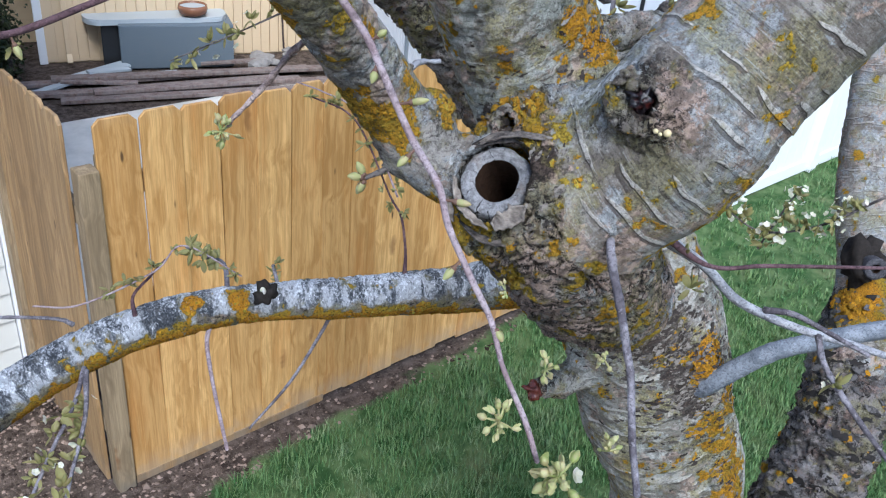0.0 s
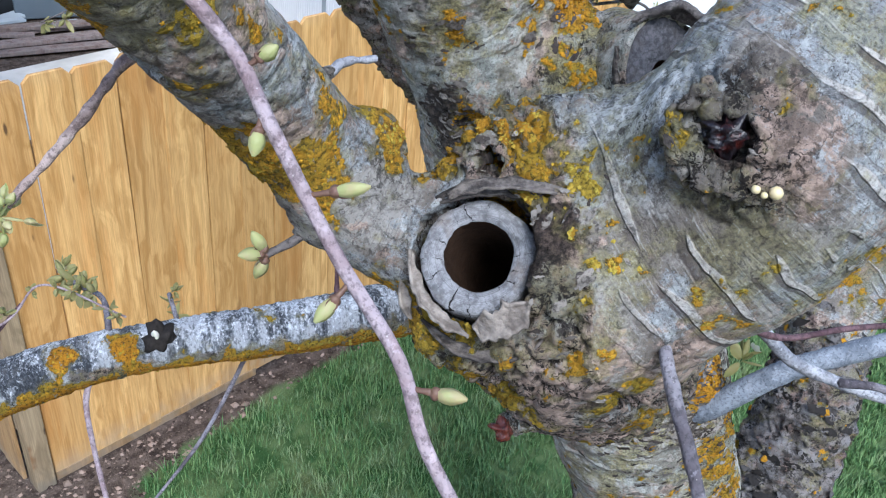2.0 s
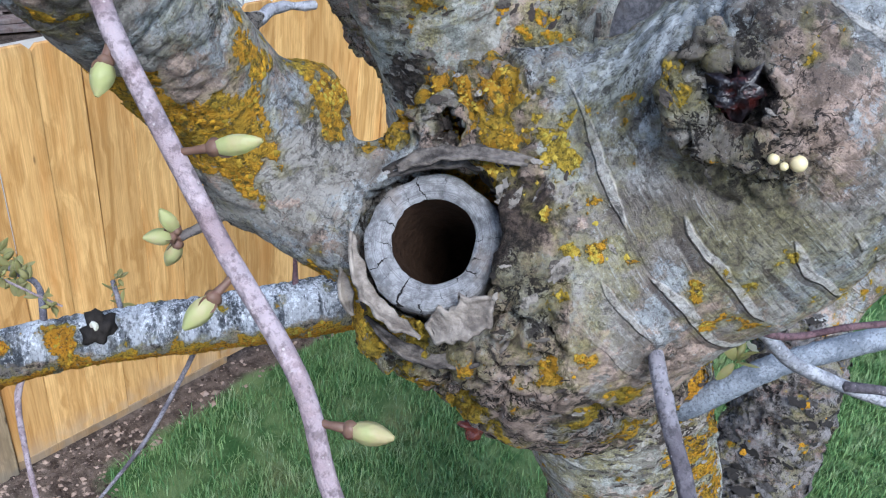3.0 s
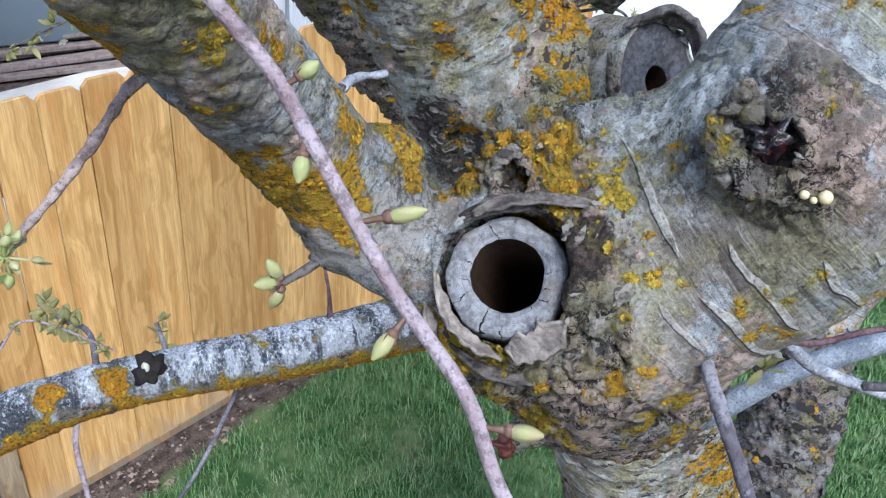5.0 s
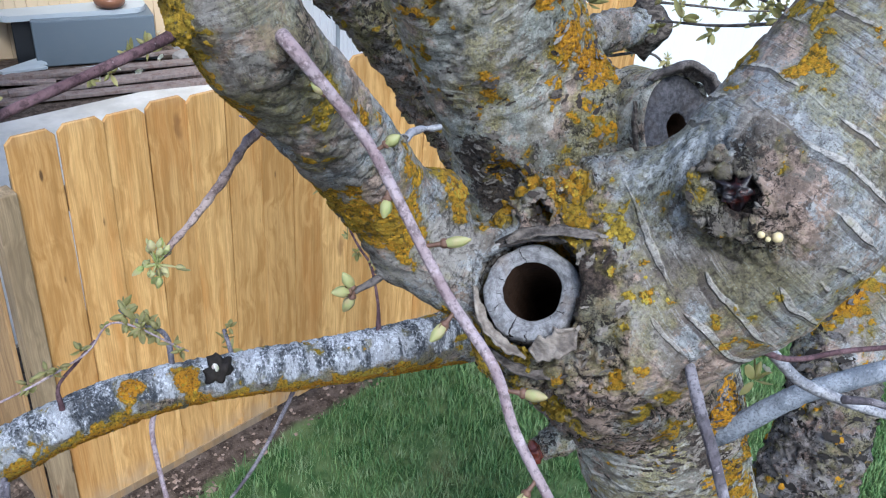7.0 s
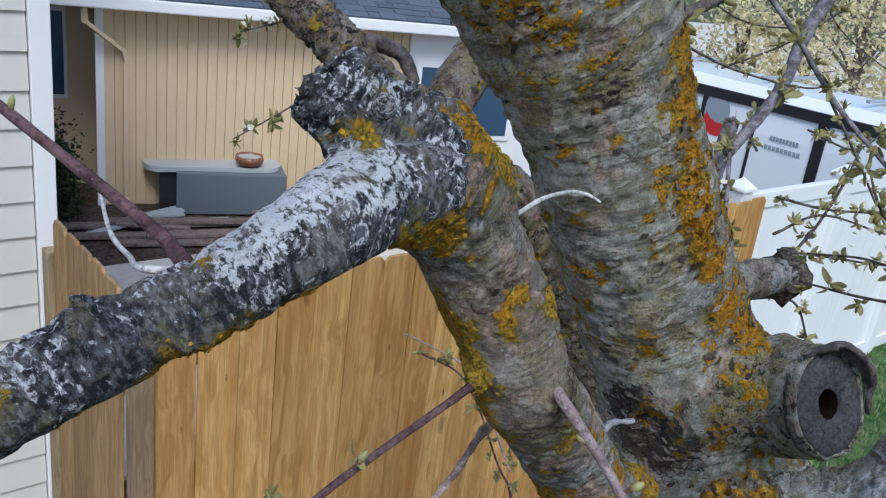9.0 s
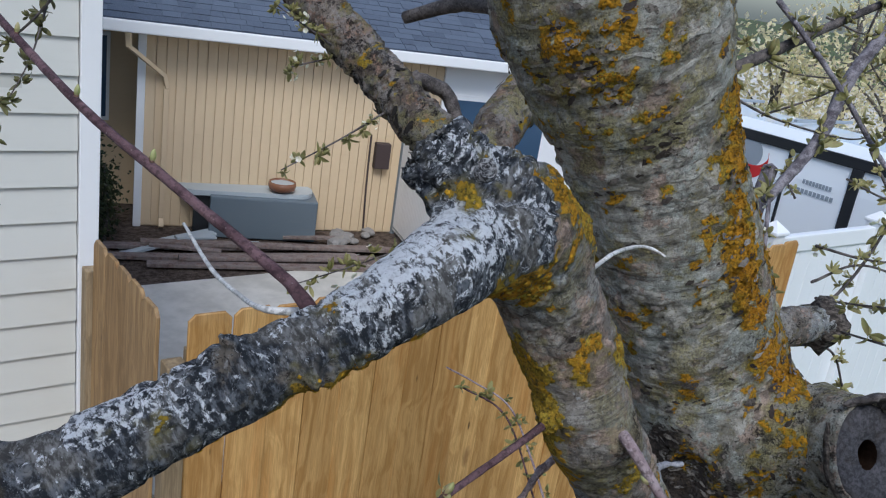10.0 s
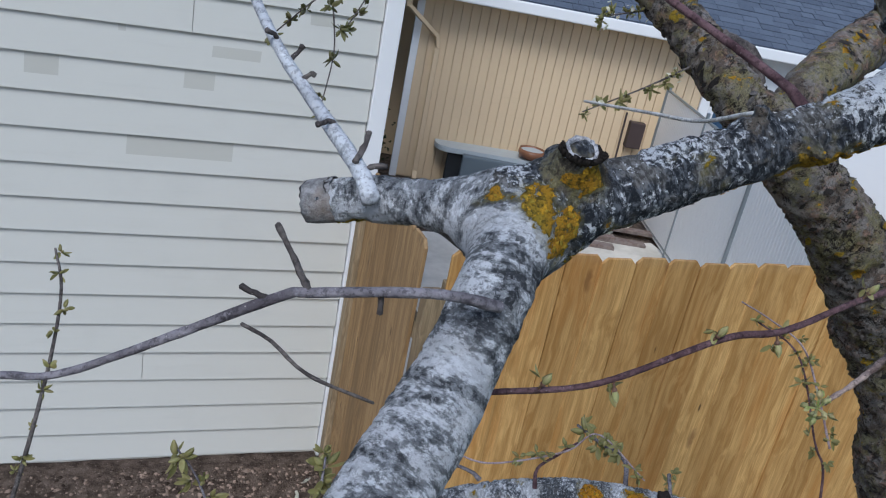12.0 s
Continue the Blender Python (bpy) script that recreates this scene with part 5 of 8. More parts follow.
L_COLUMN = dict(nodes=[(1.388, 0.916, 2.273, 0.0220), (1.440, 0.896, 2.127, 0.0250), (1.478, 0.869, 1.976, 0.0250)], lichen=0.9, depth=0.012, blend=0.02, skip=True, reach=0.02)
L_BLOCK = dict(nodes=[(0.581, 0.936, 3.020, 0.0210), (0.562, 0.940, 3.032, 0.0190), (0.542, 0.949, 3.048, 0.0180)], lichen=0.1, pale=0.45, depth=0.003, blend=0.012)
L_STUB = dict(nodes=[(1.250, 1.163, 2.612, 0.0600), (1.285, 1.095, 2.636, 0.0560), (1.300, 1.063, 2.640, 0.0480), (1.291, 1.059, 2.647, 0.0490)], lichen=0.35)
L_BACK = dict(nodes=[(1.600, 0.980, 0.750, 0.1100), (2.120, 1.260, 1.120, 0.1200), (2.280, 1.600, 1.500, 0.1250), (2.150, 1.860, 1.850, 0.1250), (2.110, 1.920, 2.060, 0.1200), (2.000, 2.000, 2.250, 0.1120), (1.780, 2.020, 2.480, 0.0920), (1.600, 2.050, 2.630, 0.0790), (1.436, 2.122, 2.758, 0.0590), (1.384, 2.328, 2.878, 0.0560), (1.294, 2.500, 3.007, 0.0560), (1.199, 2.684, 3.162, 0.0540)], lichen=0.05, depth=0.010)
L_BACK_KNOB = dict(nodes=[(1.985, 2.010, 2.240, 0.0900), (1.945, 2.045, 2.225, 0.0500)], lichen=0.1, depth=0.02, blend=0.03, skip=True)
L_BACK_FORK = dict(nodes=[(1.520, 2.080, 2.690, 0.0520), (1.608, 2.128, 2.793, 0.0560), (1.782, 2.222, 2.877, 0.0620), (1.986, 2.307, 2.970, 0.0620), (2.234, 2.406, 3.120, 0.0580)], lichen=0.18, depth=0.008, smooth=0.4)
L_WART = dict(nodes=[(1.250, 1.075, 2.190, 0.0260), (1.200, 1.077, 2.199, 0.0140)], lichen=0.1, depth=0.005, skip=True)
L_LOW = dict(nodes=[(1.300, 1.120, 2.360, 0.0500), (1.213, 1.244, 2.291, 0.0400), (1.114, 1.269, 2.303, 0.0350), (1.000, 1.319, 2.306, 0.0314), (0.905, 1.370, 2.305, 0.0283), (0.805, 1.423, 2.290, 0.0303), (0.711, 1.462, 2.264, 0.0314), (0.629, 1.487, 2.226, 0.0334), (0.560, 1.497, 2.194, 0.0344), (0.469, 1.502, 2.149, 0.0343)], lichen=0.05, pale=0.38, depth=0.003, smooth=0.0, silver=0.6)
L_FAR = dict(nodes=[(1.950, 1.000, 0.000, 0.1500), (2.000, 1.000, 0.700, 0.1300), (2.136, 0.927, 1.236, 0.1250), (2.257, 0.948, 1.402, 0.1213), (2.347, 0.961, 1.612, 0.1135), (2.438, 1.012, 1.770, 0.1020), (2.500, 1.046, 1.877, 0.0910)], lichen=0.05, pale=0.08, depth=0.018, silver=0.5)
L_FAR_TOP = dict(nodes=[(2.438, 1.012, 1.770, 0.0950), (2.530, 1.063, 1.929, 0.0862), (2.617, 1.204, 2.161, 0.0662), (2.696, 1.282, 2.359, 0.0586), (2.784, 1.352, 2.558, 0.0571), (2.875, 1.440, 2.782, 0.0556)], lichen=0.1, depth=0.006, smooth=0.8, welts=0.6)
L_FAR_ARM = dict(nodes=[(2.443, 1.007, 1.771, 0.0790), (2.481, 0.954, 1.894, 0.0660), (2.536, 0.870, 2.026, 0.0588), (2.637, 0.783, 2.156, 0.0521)], lichen=0.1, depth=0.004, smooth=0.7, welts=0.6)
L_SIDE = dict(nodes=[(1.400, 0.930, 2.220, 0.0300), (1.381, 0.902, 2.243, 0.0168), (1.400, 0.861, 2.300, 0.0147), (1.431, 0.824, 2.338, 0.0137), (1.535, 0.737, 2.380, 0.0137), (1.619, 0.660, 2.409, 0.0123)], lichen=0.15, pale=0.1, depth=0.001, smooth=0.1)
L_SHORT = dict(nodes=[(1.489, 1.343, 2.635, 0.0350), (1.587, 1.338, 2.636, 0.0341), (1.730, 1.332, 2.634, 0.0300)], lichen=0.15, pale=0.0, depth=0.006)

# twigs
T_PINK = [(0.676, 0.914, 2.893, 0.0040), (0.664, 0.894, 2.898, 0.0031), (0.684, 0.872, 2.862, 0.0025), (0.681, 0.848, 2.845, 0.0024), (0.683, 0.818, 2.811, 0.0024), (0.681, 0.787, 2.791, 0.0023), (0.676, 0.769, 2.772, 0.0022), (0.678, 0.748, 2.747, 0.0021), (0.680, 0.729, 2.726, 0.0019), (0.673, 0.709, 2.708, 0.0016), (0.668, 0.682, 2.688, 0.0018), (0.662, 0.664, 2.674, 0.0015)]
T_GREY = [(0.875, 0.800, 2.720, 0.0110), (0.868, 0.788, 2.712, 0.0041), (0.841, 0.760, 2.698, 0.0036), (0.831, 0.742, 2.682, 0.0034), (0.819, 0.719, 2.656, 0.0031), (0.812, 0.705, 2.638, 0.0029), (0.794, 0.683, 2.610, 0.0027), (0.776, 0.658, 2.583, 0.0025)]
T_RED = [(0.655, 0.935, 2.905, 0.0045), (0.628, 0.926, 2.898, 0.0023), (0.548, 0.906, 2.888, 0.0018), (0.490, 0.892, 2.877, 0.0019), (0.451, 0.889, 2.874, 0.0018), (0.391, 0.895, 2.845, 0.0016), (0.336, 0.898, 2.839, 0.0015), (0.309, 0.906, 2.832, 0.0010)]
T_BROWN = [(0.735, 0.985, 2.825, 0.0038), (0.720, 0.989, 2.819, 0.0024), (0.709, 0.990, 2.813, 0.0028), (0.695, 0.986, 2.804, 0.0021), (0.681, 0.982, 2.794, 0.0024), (0.664, 0.980, 2.782, 0.0018), (0.645, 0.979, 2.768, 0.0021)]
T_SPUR = [(0.790, 0.950, 2.722, 0.0032), (0.772, 0.952, 2.714, 0.0026), (0.757, 0.956, 2.709, 0.0022)]
T_TIP = [(0.813, 0.979, 2.787, 0.0037), (0.829, 0.980, 2.790, 0.0024), (0.847, 0.976, 2.790, 0.0023)]
T_PURPLE = [(0.485, 0.925, 2.982, 0.0041), (0.480, 0.935, 2.992, 0.0026), (0.455, 1.000, 3.014, 0.0023), (0.433, 1.067, 3.034, 0.0022), (0.418, 1.209, 3.060, 0.0022), (0.395, 1.303, 3.090, 0.0016)]
T_BLEACHED = [(0.500, 0.940, 2.975, 0.0026), (0.478, 0.949, 2.975, 0.0014), (0.496, 1.017, 2.952, 0.0013), (0.511, 1.091, 2.937, 0.0013), (0.561, 1.270, 2.901, 0.0012)]
T_CROOK = [(0.630, 0.925, 2.985, 0.0024), (0.643, 0.926, 2.987, 0.0013), (0.675, 0.941, 2.987, 0.0012), (0.708, 0.953, 2.984, 0.0011), (0.723, 0.953, 2.981, 0.0009), (0.728, 0.948, 2.978, 0.0007)]
T_DEAD = [(0.278, 0.950, 2.912, 0.0048), (0.274, 0.968, 2.922, 0.0043), (0.260, 1.025, 2.938, 0.0037), (0.244, 1.060, 2.958, 0.0032), (0.232, 1.128, 2.985, 0.0029), (0.225, 1.190, 3.020, 0.0028), (0.220, 1.250, 3.070, 0.0024)]
T_LOWLEFT = [(0.310, 0.860, 2.905, 0.0026), (0.280, 0.858, 2.911, 0.0021), (0.236, 0.870, 2.904, 0.0020), (0.222, 0.873, 2.899, 0.0021), (0.154, 0.903, 2.850, 0.0016), (0.128, 0.906, 2.846, 0.0016), (0.102, 0.910, 2.843, 0.0013)]
T_WHITE = [(0.930, 0.800, 2.690, 0.0068), (1.046, 0.793, 2.615, 0.0049), (1.081, 0.768, 2.577, 0.0049), (1.105, 0.741, 2.562, 0.0046), (1.122, 0.712, 2.556, 0.0043), (1.157, 0.662, 2.549, 0.0038), (1.191, 0.608, 2.540, 0.0026)]
T_FORK = [(1.067, 0.731, 2.589, 0.0035), (1.080, 0.708, 2.592, 0.0028), (1.095, 0.679, 2.583, 0.0025), (1.113, 0.642, 2.570, 0.0020)]
T_DROP = [(1.097, 0.686, 2.574, 0.0035), (1.083, 0.666, 2.556, 0.0030), (1.078, 0.629, 2.531, 0.0030), (1.076, 0.579, 2.500, 0.0022)]
T_LEVEL = [(0.940, 0.800, 2.690, 0.0050), (1.005, 0.768, 2.640, 0.0024), (1.060, 0.737, 2.637, 0.0021), (1.127, 0.689, 2.638, 0.0018), (1.200, 0.633, 2.640, 0.0014)]
T_LOWA = [(0.860, 1.400, 2.320, 0.0040), (0.880, 1.447, 2.339, 0.0034), (0.885, 1.520, 2.315, 0.0030), (0.896, 1.604, 2.287, 0.0025)]
T_LOWB = [(0.945, 1.400, 2.300, 0.0030), (0.954, 1.430, 2.322, 0.0028)]
T_LOWC = [(0.835, 1.404, 2.282, 0.0045), (0.813, 1.378, 2.267, 0.0035), (0.796, 1.336, 2.244, 0.0030), (0.781, 1.289, 2.217, 0.0028), (0.766, 1.239, 2.190, 0.0025)]
T_LOWD = [(0.989, 1.321, 2.279, 0.0030), (0.948, 1.311, 2.239, 0.0026), (0.902, 1.304, 2.196, 0.0024), (0.838, 1.308, 2.140, 0.0018)]
T_LOWE = [(1.095, 1.283, 2.334, 0.0040), (1.102, 1.293, 2.370, 0.0022), (1.108, 1.316, 2.416, 0.0020), (1.106, 1.342, 2.439, 0.0016), (1.078, 1.399, 2.546, 0.0015), (1.038, 1.458, 2.572, 0.0014)]
T_LOWF = [(0.738, 1.441, 2.302, 0.0040), (0.743, 1.455, 2.326, 0.0024), (0.768, 1.451, 2.352, 0.0020), (0.791, 1.447, 2.375, 0.0016)]
T_LOWG = [(0.662, 1.467, 2.302, 0.0040), (0.644, 1.477, 2.313, 0.0026), (0.583, 1.509, 2.320, 0.0025), (0.510, 1.537, 2.325, 0.0020)]
T_LOWH = [(0.658, 1.432, 2.253, 0.0040), (0.625, 1.395, 2.225, 0.0028), (0.581, 1.364, 2.192, 0.0026), (0.540, 1.330, 2.160, 0.0024)]
T_LOWI = [(0.656, 1.421, 2.256, 0.0040), (0.633, 1.378, 2.214, 0.0030), (0.590, 1.332, 2.163, 0.0026), (0.563, 1.298, 2.127, 0.0024)]
T_MID = [(1.046, 1.506, 2.577, 0.0012), (1.060, 1.456, 2.575, 0.0013), (1.086, 1.405, 2.558, 0.0014), (1.092, 1.353, 2.507, 0.0016), (1.085, 1.300, 2.461, 0.0016)]
T_MIDB = [(0.621, 1.491, 2.334, 0.0013), (0.675, 1.467, 2.330, 0.0014), (0.771, 1.442, 2.364, 0.0014), (0.815, 1.437, 2.395, 0.0013), (0.878, 1.390, 2.348, 0.0012)]
T_HANG = [(0.822, 2.857, 2.936, 0.0040), (0.761, 2.920, 2.839, 0.0032), (0.654, 3.005, 2.722, 0.0026), (0.542, 3.082, 2.580, 0.0020)]
T_HANGB = [(0.672, 2.939, 2.896, 0.0030), (0.671, 2.874, 2.740, 0.0024), (0.673, 2.795, 2.617, 0.0020), (0.637, 2.717, 2.467, 0.0016)]
T_HANGC = [(0.810, 2.914, 2.901, 0.0030), (0.768, 2.888, 2.774, 0.0020), (0.708, 2.878, 2.657, 0.0016)]
T_HANGD = [(0.670, 2.919, 2.843, 0.0030), (0.581, 2.976, 2.840, 0.0020), (0.434, 3.035, 2.750, 0.0020)]
T_FLOWER = [(1.407, 2.201, 2.843, 0.0040), (1.341, 2.226, 2.790, 0.0028), (1.255, 2.239, 2.733, 0.0020), (1.138, 2.267, 2.660, 0.0014)]
T_FLOWERB = [(1.291, 2.380, 2.918, 0.0030), (1.215, 2.388, 2.960, 0.0020), (1.175, 2.428, 2.988, 0.0015)]
T_SPRIG = [(1.326, 2.408, 2.890, 0.0026), (1.260, 2.421, 2.869, 0.0020), (1.209, 2.426, 2.854, 0.0015)]
T_BACKSTICK = [(1.468, 2.297, 2.867, 0.0200), (1.558, 2.285, 2.840, 0.0180), (1.578, 2.247, 2.780, 0.0140)]
T_TOPSTICK = [(0.982, 1.437, 3.085, 0.0100), (0.970, 1.508, 3.078, 0.0090), (0.947, 1.579, 3.052, 0.0080)]
T_LONG = [(1.131, 1.184, 3.136, 0.0031), (1.144, 1.143, 3.098, 0.0028), (1.157, 1.101, 3.056, 0.0027), (1.161, 1.046, 3.002, 0.0025), (1.173, 0.989, 2.956, 0.0021)]
T_SLANT = [(2.342, 1.638, 3.209, 0.0160), (2.218, 1.668, 3.034, 0.0150), (2.145, 1.664, 2.881, 0.0140), (1.999, 1.661, 2.744, 0.0120)]
T_CROSS = [(1.197, 1.293, 3.038, 0.0090), (1.270, 1.275, 3.075, 0.0075), (1.361, 1.258, 3.118, 0.0060), (1.449, 1.242, 3.158, 0.0050)]
T_ARCH = [(1.883, 1.405, 2.621, 0.0035), (1.934, 1.396, 2.682, 0.0030), (1.996, 1.395, 2.773, 0.0026), (2.041, 1.406, 2.852, 0.0020)]
T_ARCHB = [(1.451, 0.990, 2.765, 0.0030), (1.487, 1.060, 2.801, 0.0025), (1.525, 1.128, 2.838, 0.0020), (1.528, 1.158, 2.883, 0.0015)]
T_ARCHC = [(1.451, 0.989, 2.763, 0.0025), (1.484, 1.092, 2.729, 0.0020), (1.519, 1.199, 2.704, 0.0015)]
T_ARCHD = [(1.500, 1.018, 2.763, 0.0022), (1.550, 1.126, 2.760, 0.0018), (1.580, 1.233, 2.728, 0.0014)]
T_UPRIGHT = [(1.740, 1.462, 2.604, 0.0050), (1.770, 1.498, 2.696, 0.0045), (1.802, 1.538, 2.798, 0.0040)]
T_THICK = [(2.026, 1.705, 2.570, 0.0220), (2.081, 1.732, 2.686, 0.0200), (2.132, 1.753, 2.791, 0.0190)]
T_CORNER = [(1.064, 0.888, 2.956, 0.0060), (1.052, 0.857, 2.940, 0.0065), (1.050, 0.833, 2.927, 0.0070), (1.050, 0.806, 2.914, 0.0080)]
T_BLOSSOM = [(1.584, 0.822, 2.538, 0.0020), (1.550, 0.884, 2.473, 0.0018), (1.530, 0.955, 2.436, 0.0016), (1.499, 1.002, 2.458, 0.0012)]
T_BLOSSOMB = [(1.517, 0.949, 2.413, 0.0018), (1.565, 0.947, 2.470, 0.0015), (1.594, 0.944, 2.502, 0.0012)]
T_LEFTUP = [(0.023, 1.733, 2.052, 0.0040), (0.054, 1.776, 2.178, 0.0036), (0.079, 1.821, 2.302, 0.0030), (0.088, 1.857, 2.391, 0.0026), (0.077, 1.885, 2.445, 0.0020)]
T_STRAY = [(0.238, 1.037, 2.796, 0.0012), (0.255, 1.027, 2.790, 0.0012), (0.276, 1.012, 2.776, 0.0012), (0.313, 0.993, 2.768, 0.0010)]
T_SPRIGA = [(0.314, 1.645, 2.126, 0.0020), (0.292, 1.673, 2.170, 0.0018), (0.262, 1.701, 2.203, 0.0014)]
T_SPRIGB = [(0.399, 1.363, 2.363, 0.0020), (0.404, 1.375, 2.394, 0.0018), (0.407, 1.385, 2.419, 0.0014)]
T_LEAFTWIG = [(1.515, 2.266, 2.461, 0.0030), (1.436, 2.308, 2.417, 0.0024), (1.351, 2.355, 2.371, 0.0020), (1.255, 2.409, 2.321, 0.0015)]
T_SPRAYA = [(1.645, 1.580, 2.982, 0.0028), (1.758, 1.538, 2.946, 0.0023), (1.904, 1.474, 2.926, 0.0018), (2.006, 1.464, 2.943, 0.0013)]
T_SPRAYB = [(1.749, 1.393, 2.752, 0.0028), (1.861, 1.358, 2.730, 0.0023), (1.990, 1.314, 2.721, 0.0018), (2.102, 1.279, 2.700, 0.0013)]
T_SPRAYC = [(1.738, 1.376, 2.690, 0.0028), (1.856, 1.357, 2.719, 0.0023), (1.987, 1.303, 2.689, 0.0018), (2.091, 1.275, 2.667, 0.0013)]
T_SPRAYD = [(1.741, 1.362, 2.665, 0.0028), (1.861, 1.323, 2.649, 0.0023), (1.981, 1.283, 2.632, 0.0018), (2.095, 1.252, 2.622, 0.0013)]
T_SPRAYE = [(1.682, 1.375, 2.576, 0.0028), (1.800, 1.339, 2.565, 0.0023), (1.862, 1.318, 2.479, 0.0018)]
T_SPRAYF = [(1.837, 1.392, 2.923, 0.0028), (1.917, 1.348, 2.817, 0.0023), (1.990, 1.314, 2.721, 0.0018), (2.063, 1.288, 2.642, 0.0013)]
T_SPRAYG = [(2.283, 1.684, 3.198, 0.0028), (2.294, 1.700, 3.097, 0.0023), (2.367, 1.672, 3.014, 0.0018), (2.495, 1.600, 2.937, 0.0013)]
T_SPRAYH = [(2.016, 1.854, 3.069, 0.0028), (2.145, 1.789, 3.011, 0.0023), (2.294, 1.731, 3.008, 0.0018)]
T_SPRAYI = [(2.050, 1.758, 2.911, 0.0028), (2.212, 1.717, 2.974, 0.0023), (2.371, 1.687, 3.058, 0.0018)]
T_SPRAYJ = [(2.094, 1.651, 2.748, 0.0028), (2.130, 1.710, 2.797, 0.0023), (2.255, 1.703, 2.865, 0.0018)]
T_SPRAYK = [(2.187, 1.597, 2.806, 0.0028), (2.313, 1.543, 2.769, 0.0023), (2.431, 1.533, 2.815, 0.0018)]
T_SPRAYM = [(2.179, 1.746, 3.139, 0.0028), (2.306, 1.699, 3.117, 0.0023), (2.463, 1.656, 3.167, 0.0018)]
CUT_AT, CUT_AXIS, CUT_RIGHT = Vector((1.269, 1.013, 2.670)), Vector((-0.401, -0.817, 0.414)), Vector((0.785, -0.604, 0.137))
WOUND = Vector((0.861, 0.776, 2.817))
BEAD_A = Vector((0.860, 0.761, 2.799))
BEAD_B = Vector((0.864, 0.754, 2.799))
BEAD_C = Vector((0.860, 0.757, 2.798))
SHARD = Vector((0.847, 0.880, 2.769))
RED_RESIN = Vector((1.186, 1.072, 2.207))
KNOT = Vector((0.559, 0.921, 3.041))
RING_CUT = Vector((0.355, 0.905, 2.960))
RING_AXIS = Vector((-0.12, -0.50, 0.86))
EYE_CUT = Vector((0.897, 1.357, 2.330))
END_AT = Vector((0.256, 0.984, 2.896))
END_AXIS = Vector((-0.820, 0.469, -0.327))
EYE_AXIS = Vector((-0.481, -0.341, 0.743))
FLESH_A = Vector((0.861, 0.852, 2.762))
FLESH_B = Vector((0.861, 0.774, 2.689))
LOW_A = Vector((0.807, 1.405, 2.321))
LOW_B = Vector((0.863, 1.370, 2.325))
YELLOW_A = Vector((0.840, 0.833, 2.719))
YELLOW_B = Vector((0.837, 0.797, 2.690))
YELLOW_C = Vector((0.867, 0.876, 2.774))
FROST = Vector((0.888, 0.816, 2.799))
NODE_Y = Vector((0.315, 0.920, 2.923))
NODE_DRIP = Vector((0.347, 0.893, 2.918))
NODE_TOP = Vector((0.324, 0.916, 2.932))
RING_Y = Vector((0.361, 0.905, 2.947))
ELBOW_Y = Vector((0.548, 0.921, 3.028))
NODE_Z = Vector((0.336, 0.905, 2.934))
YELLOW_D = Vector((0.645, 0.921, 2.914))
YELLOW_E = Vector((0.605, 0.927, 2.992))
WOUND_AXIS = Vector((-0.669, -0.515, 0.537))
WOUND_UP = Vector((0.374, 0.391, 0.841))
WOUND_RIGHT = Vector((0.643, -0.763, 0.069))
BLOCK_END = Vector((0.524, 0.991, 3.072))
TUFT_A = Vector((0.684, 0.725, 2.748))
TUFT_B = Vector((0.686, 0.688, 2.713))
TUFT_C = Vector((0.652, 0.688, 2.692))
TUFT_D = Vector((0.662, 0.649, 2.675))
TUFT_E = Vector((0.795, 0.719, 2.654))
TUFT_F = Vector((0.770, 0.684, 2.608))
FROST_B = Vector((0.882, 0.804, 2.780))
PIT_A = Vector((0.839, 0.884, 2.766))
PIT_B = Vector((0.862, 0.888, 2.764))
CROWN = Vector((0.924, 1.250, 3.074))
FAR_CUT = Vector((2.464, 1.066, 2.016))
# dark spots: torn bark, plus painted shade in crevices and below the hub
ROT_AND_SHADE = [((1.350, 0.925, 2.265), 0.045, 0.85), ((1.372, 0.910, 2.205), 0.035, 0.8), ((1.320, 0.985, 2.300), 0.035, 0.8), ((1.290, 1.060, 2.270), 0.03, 0.7), ((1.31, 0.97, 2.34), 0.06, 0.6), ((1.37, 0.91, 2.38), 0.05, 0.6), ((0.842, 0.838, 2.742), 0.024, 1.3), ((0.843, 0.832, 2.721), 0.015, 1), ((0.855, 0.835, 2.739), 0.011, 0.9), ((0.859, 0.859, 2.757), 0.011, 0.9), ((0.860, 0.817, 2.746), 0.01, 0.75), ((0.837, 0.815, 2.698), 0.01, 0.7), ((0.842, 0.855, 2.742), 0.016, 1), ((0.850, 0.887, 2.764), 0.012, 1), ((0.863, 0.775, 2.813), 0.013, 0.9), ((0.874, 0.800, 2.756), 0.009, 0.8), ((0.803, 0.881, 2.699), 0.01, 0.8), ((0.847, 0.800, 2.659), 0.014, 0.7), ((0.822, 0.834, 2.706), 0.009, 0.8), ((1.035, 1.214, 2.983), 0.03, 0.8), ((1.187, 1.170, 2.550), 0.05, 1.35), ((1.176, 1.205, 2.590), 0.035, 1.0), ((0.631, 0.924, 2.956), 0.012, 1), ((1.048, 1.246, 2.763), 0.02, 0.6), ((0.897, 1.263, 3.018), 0.03, 0.7), ((1.194, 0.849, 2.498), 0.05, 0.7), ((1.267, 0.934, 2.390), 0.05, 0.7)]


# ---- the cherry tree ----
tree = thing("cherry_tree", "old cherry tree with lichen-covered limbs and opening buds", "tree", (1.55, 0.95, 0))
BASE = Matrix.Translation((-1.55, -0.95, 0))


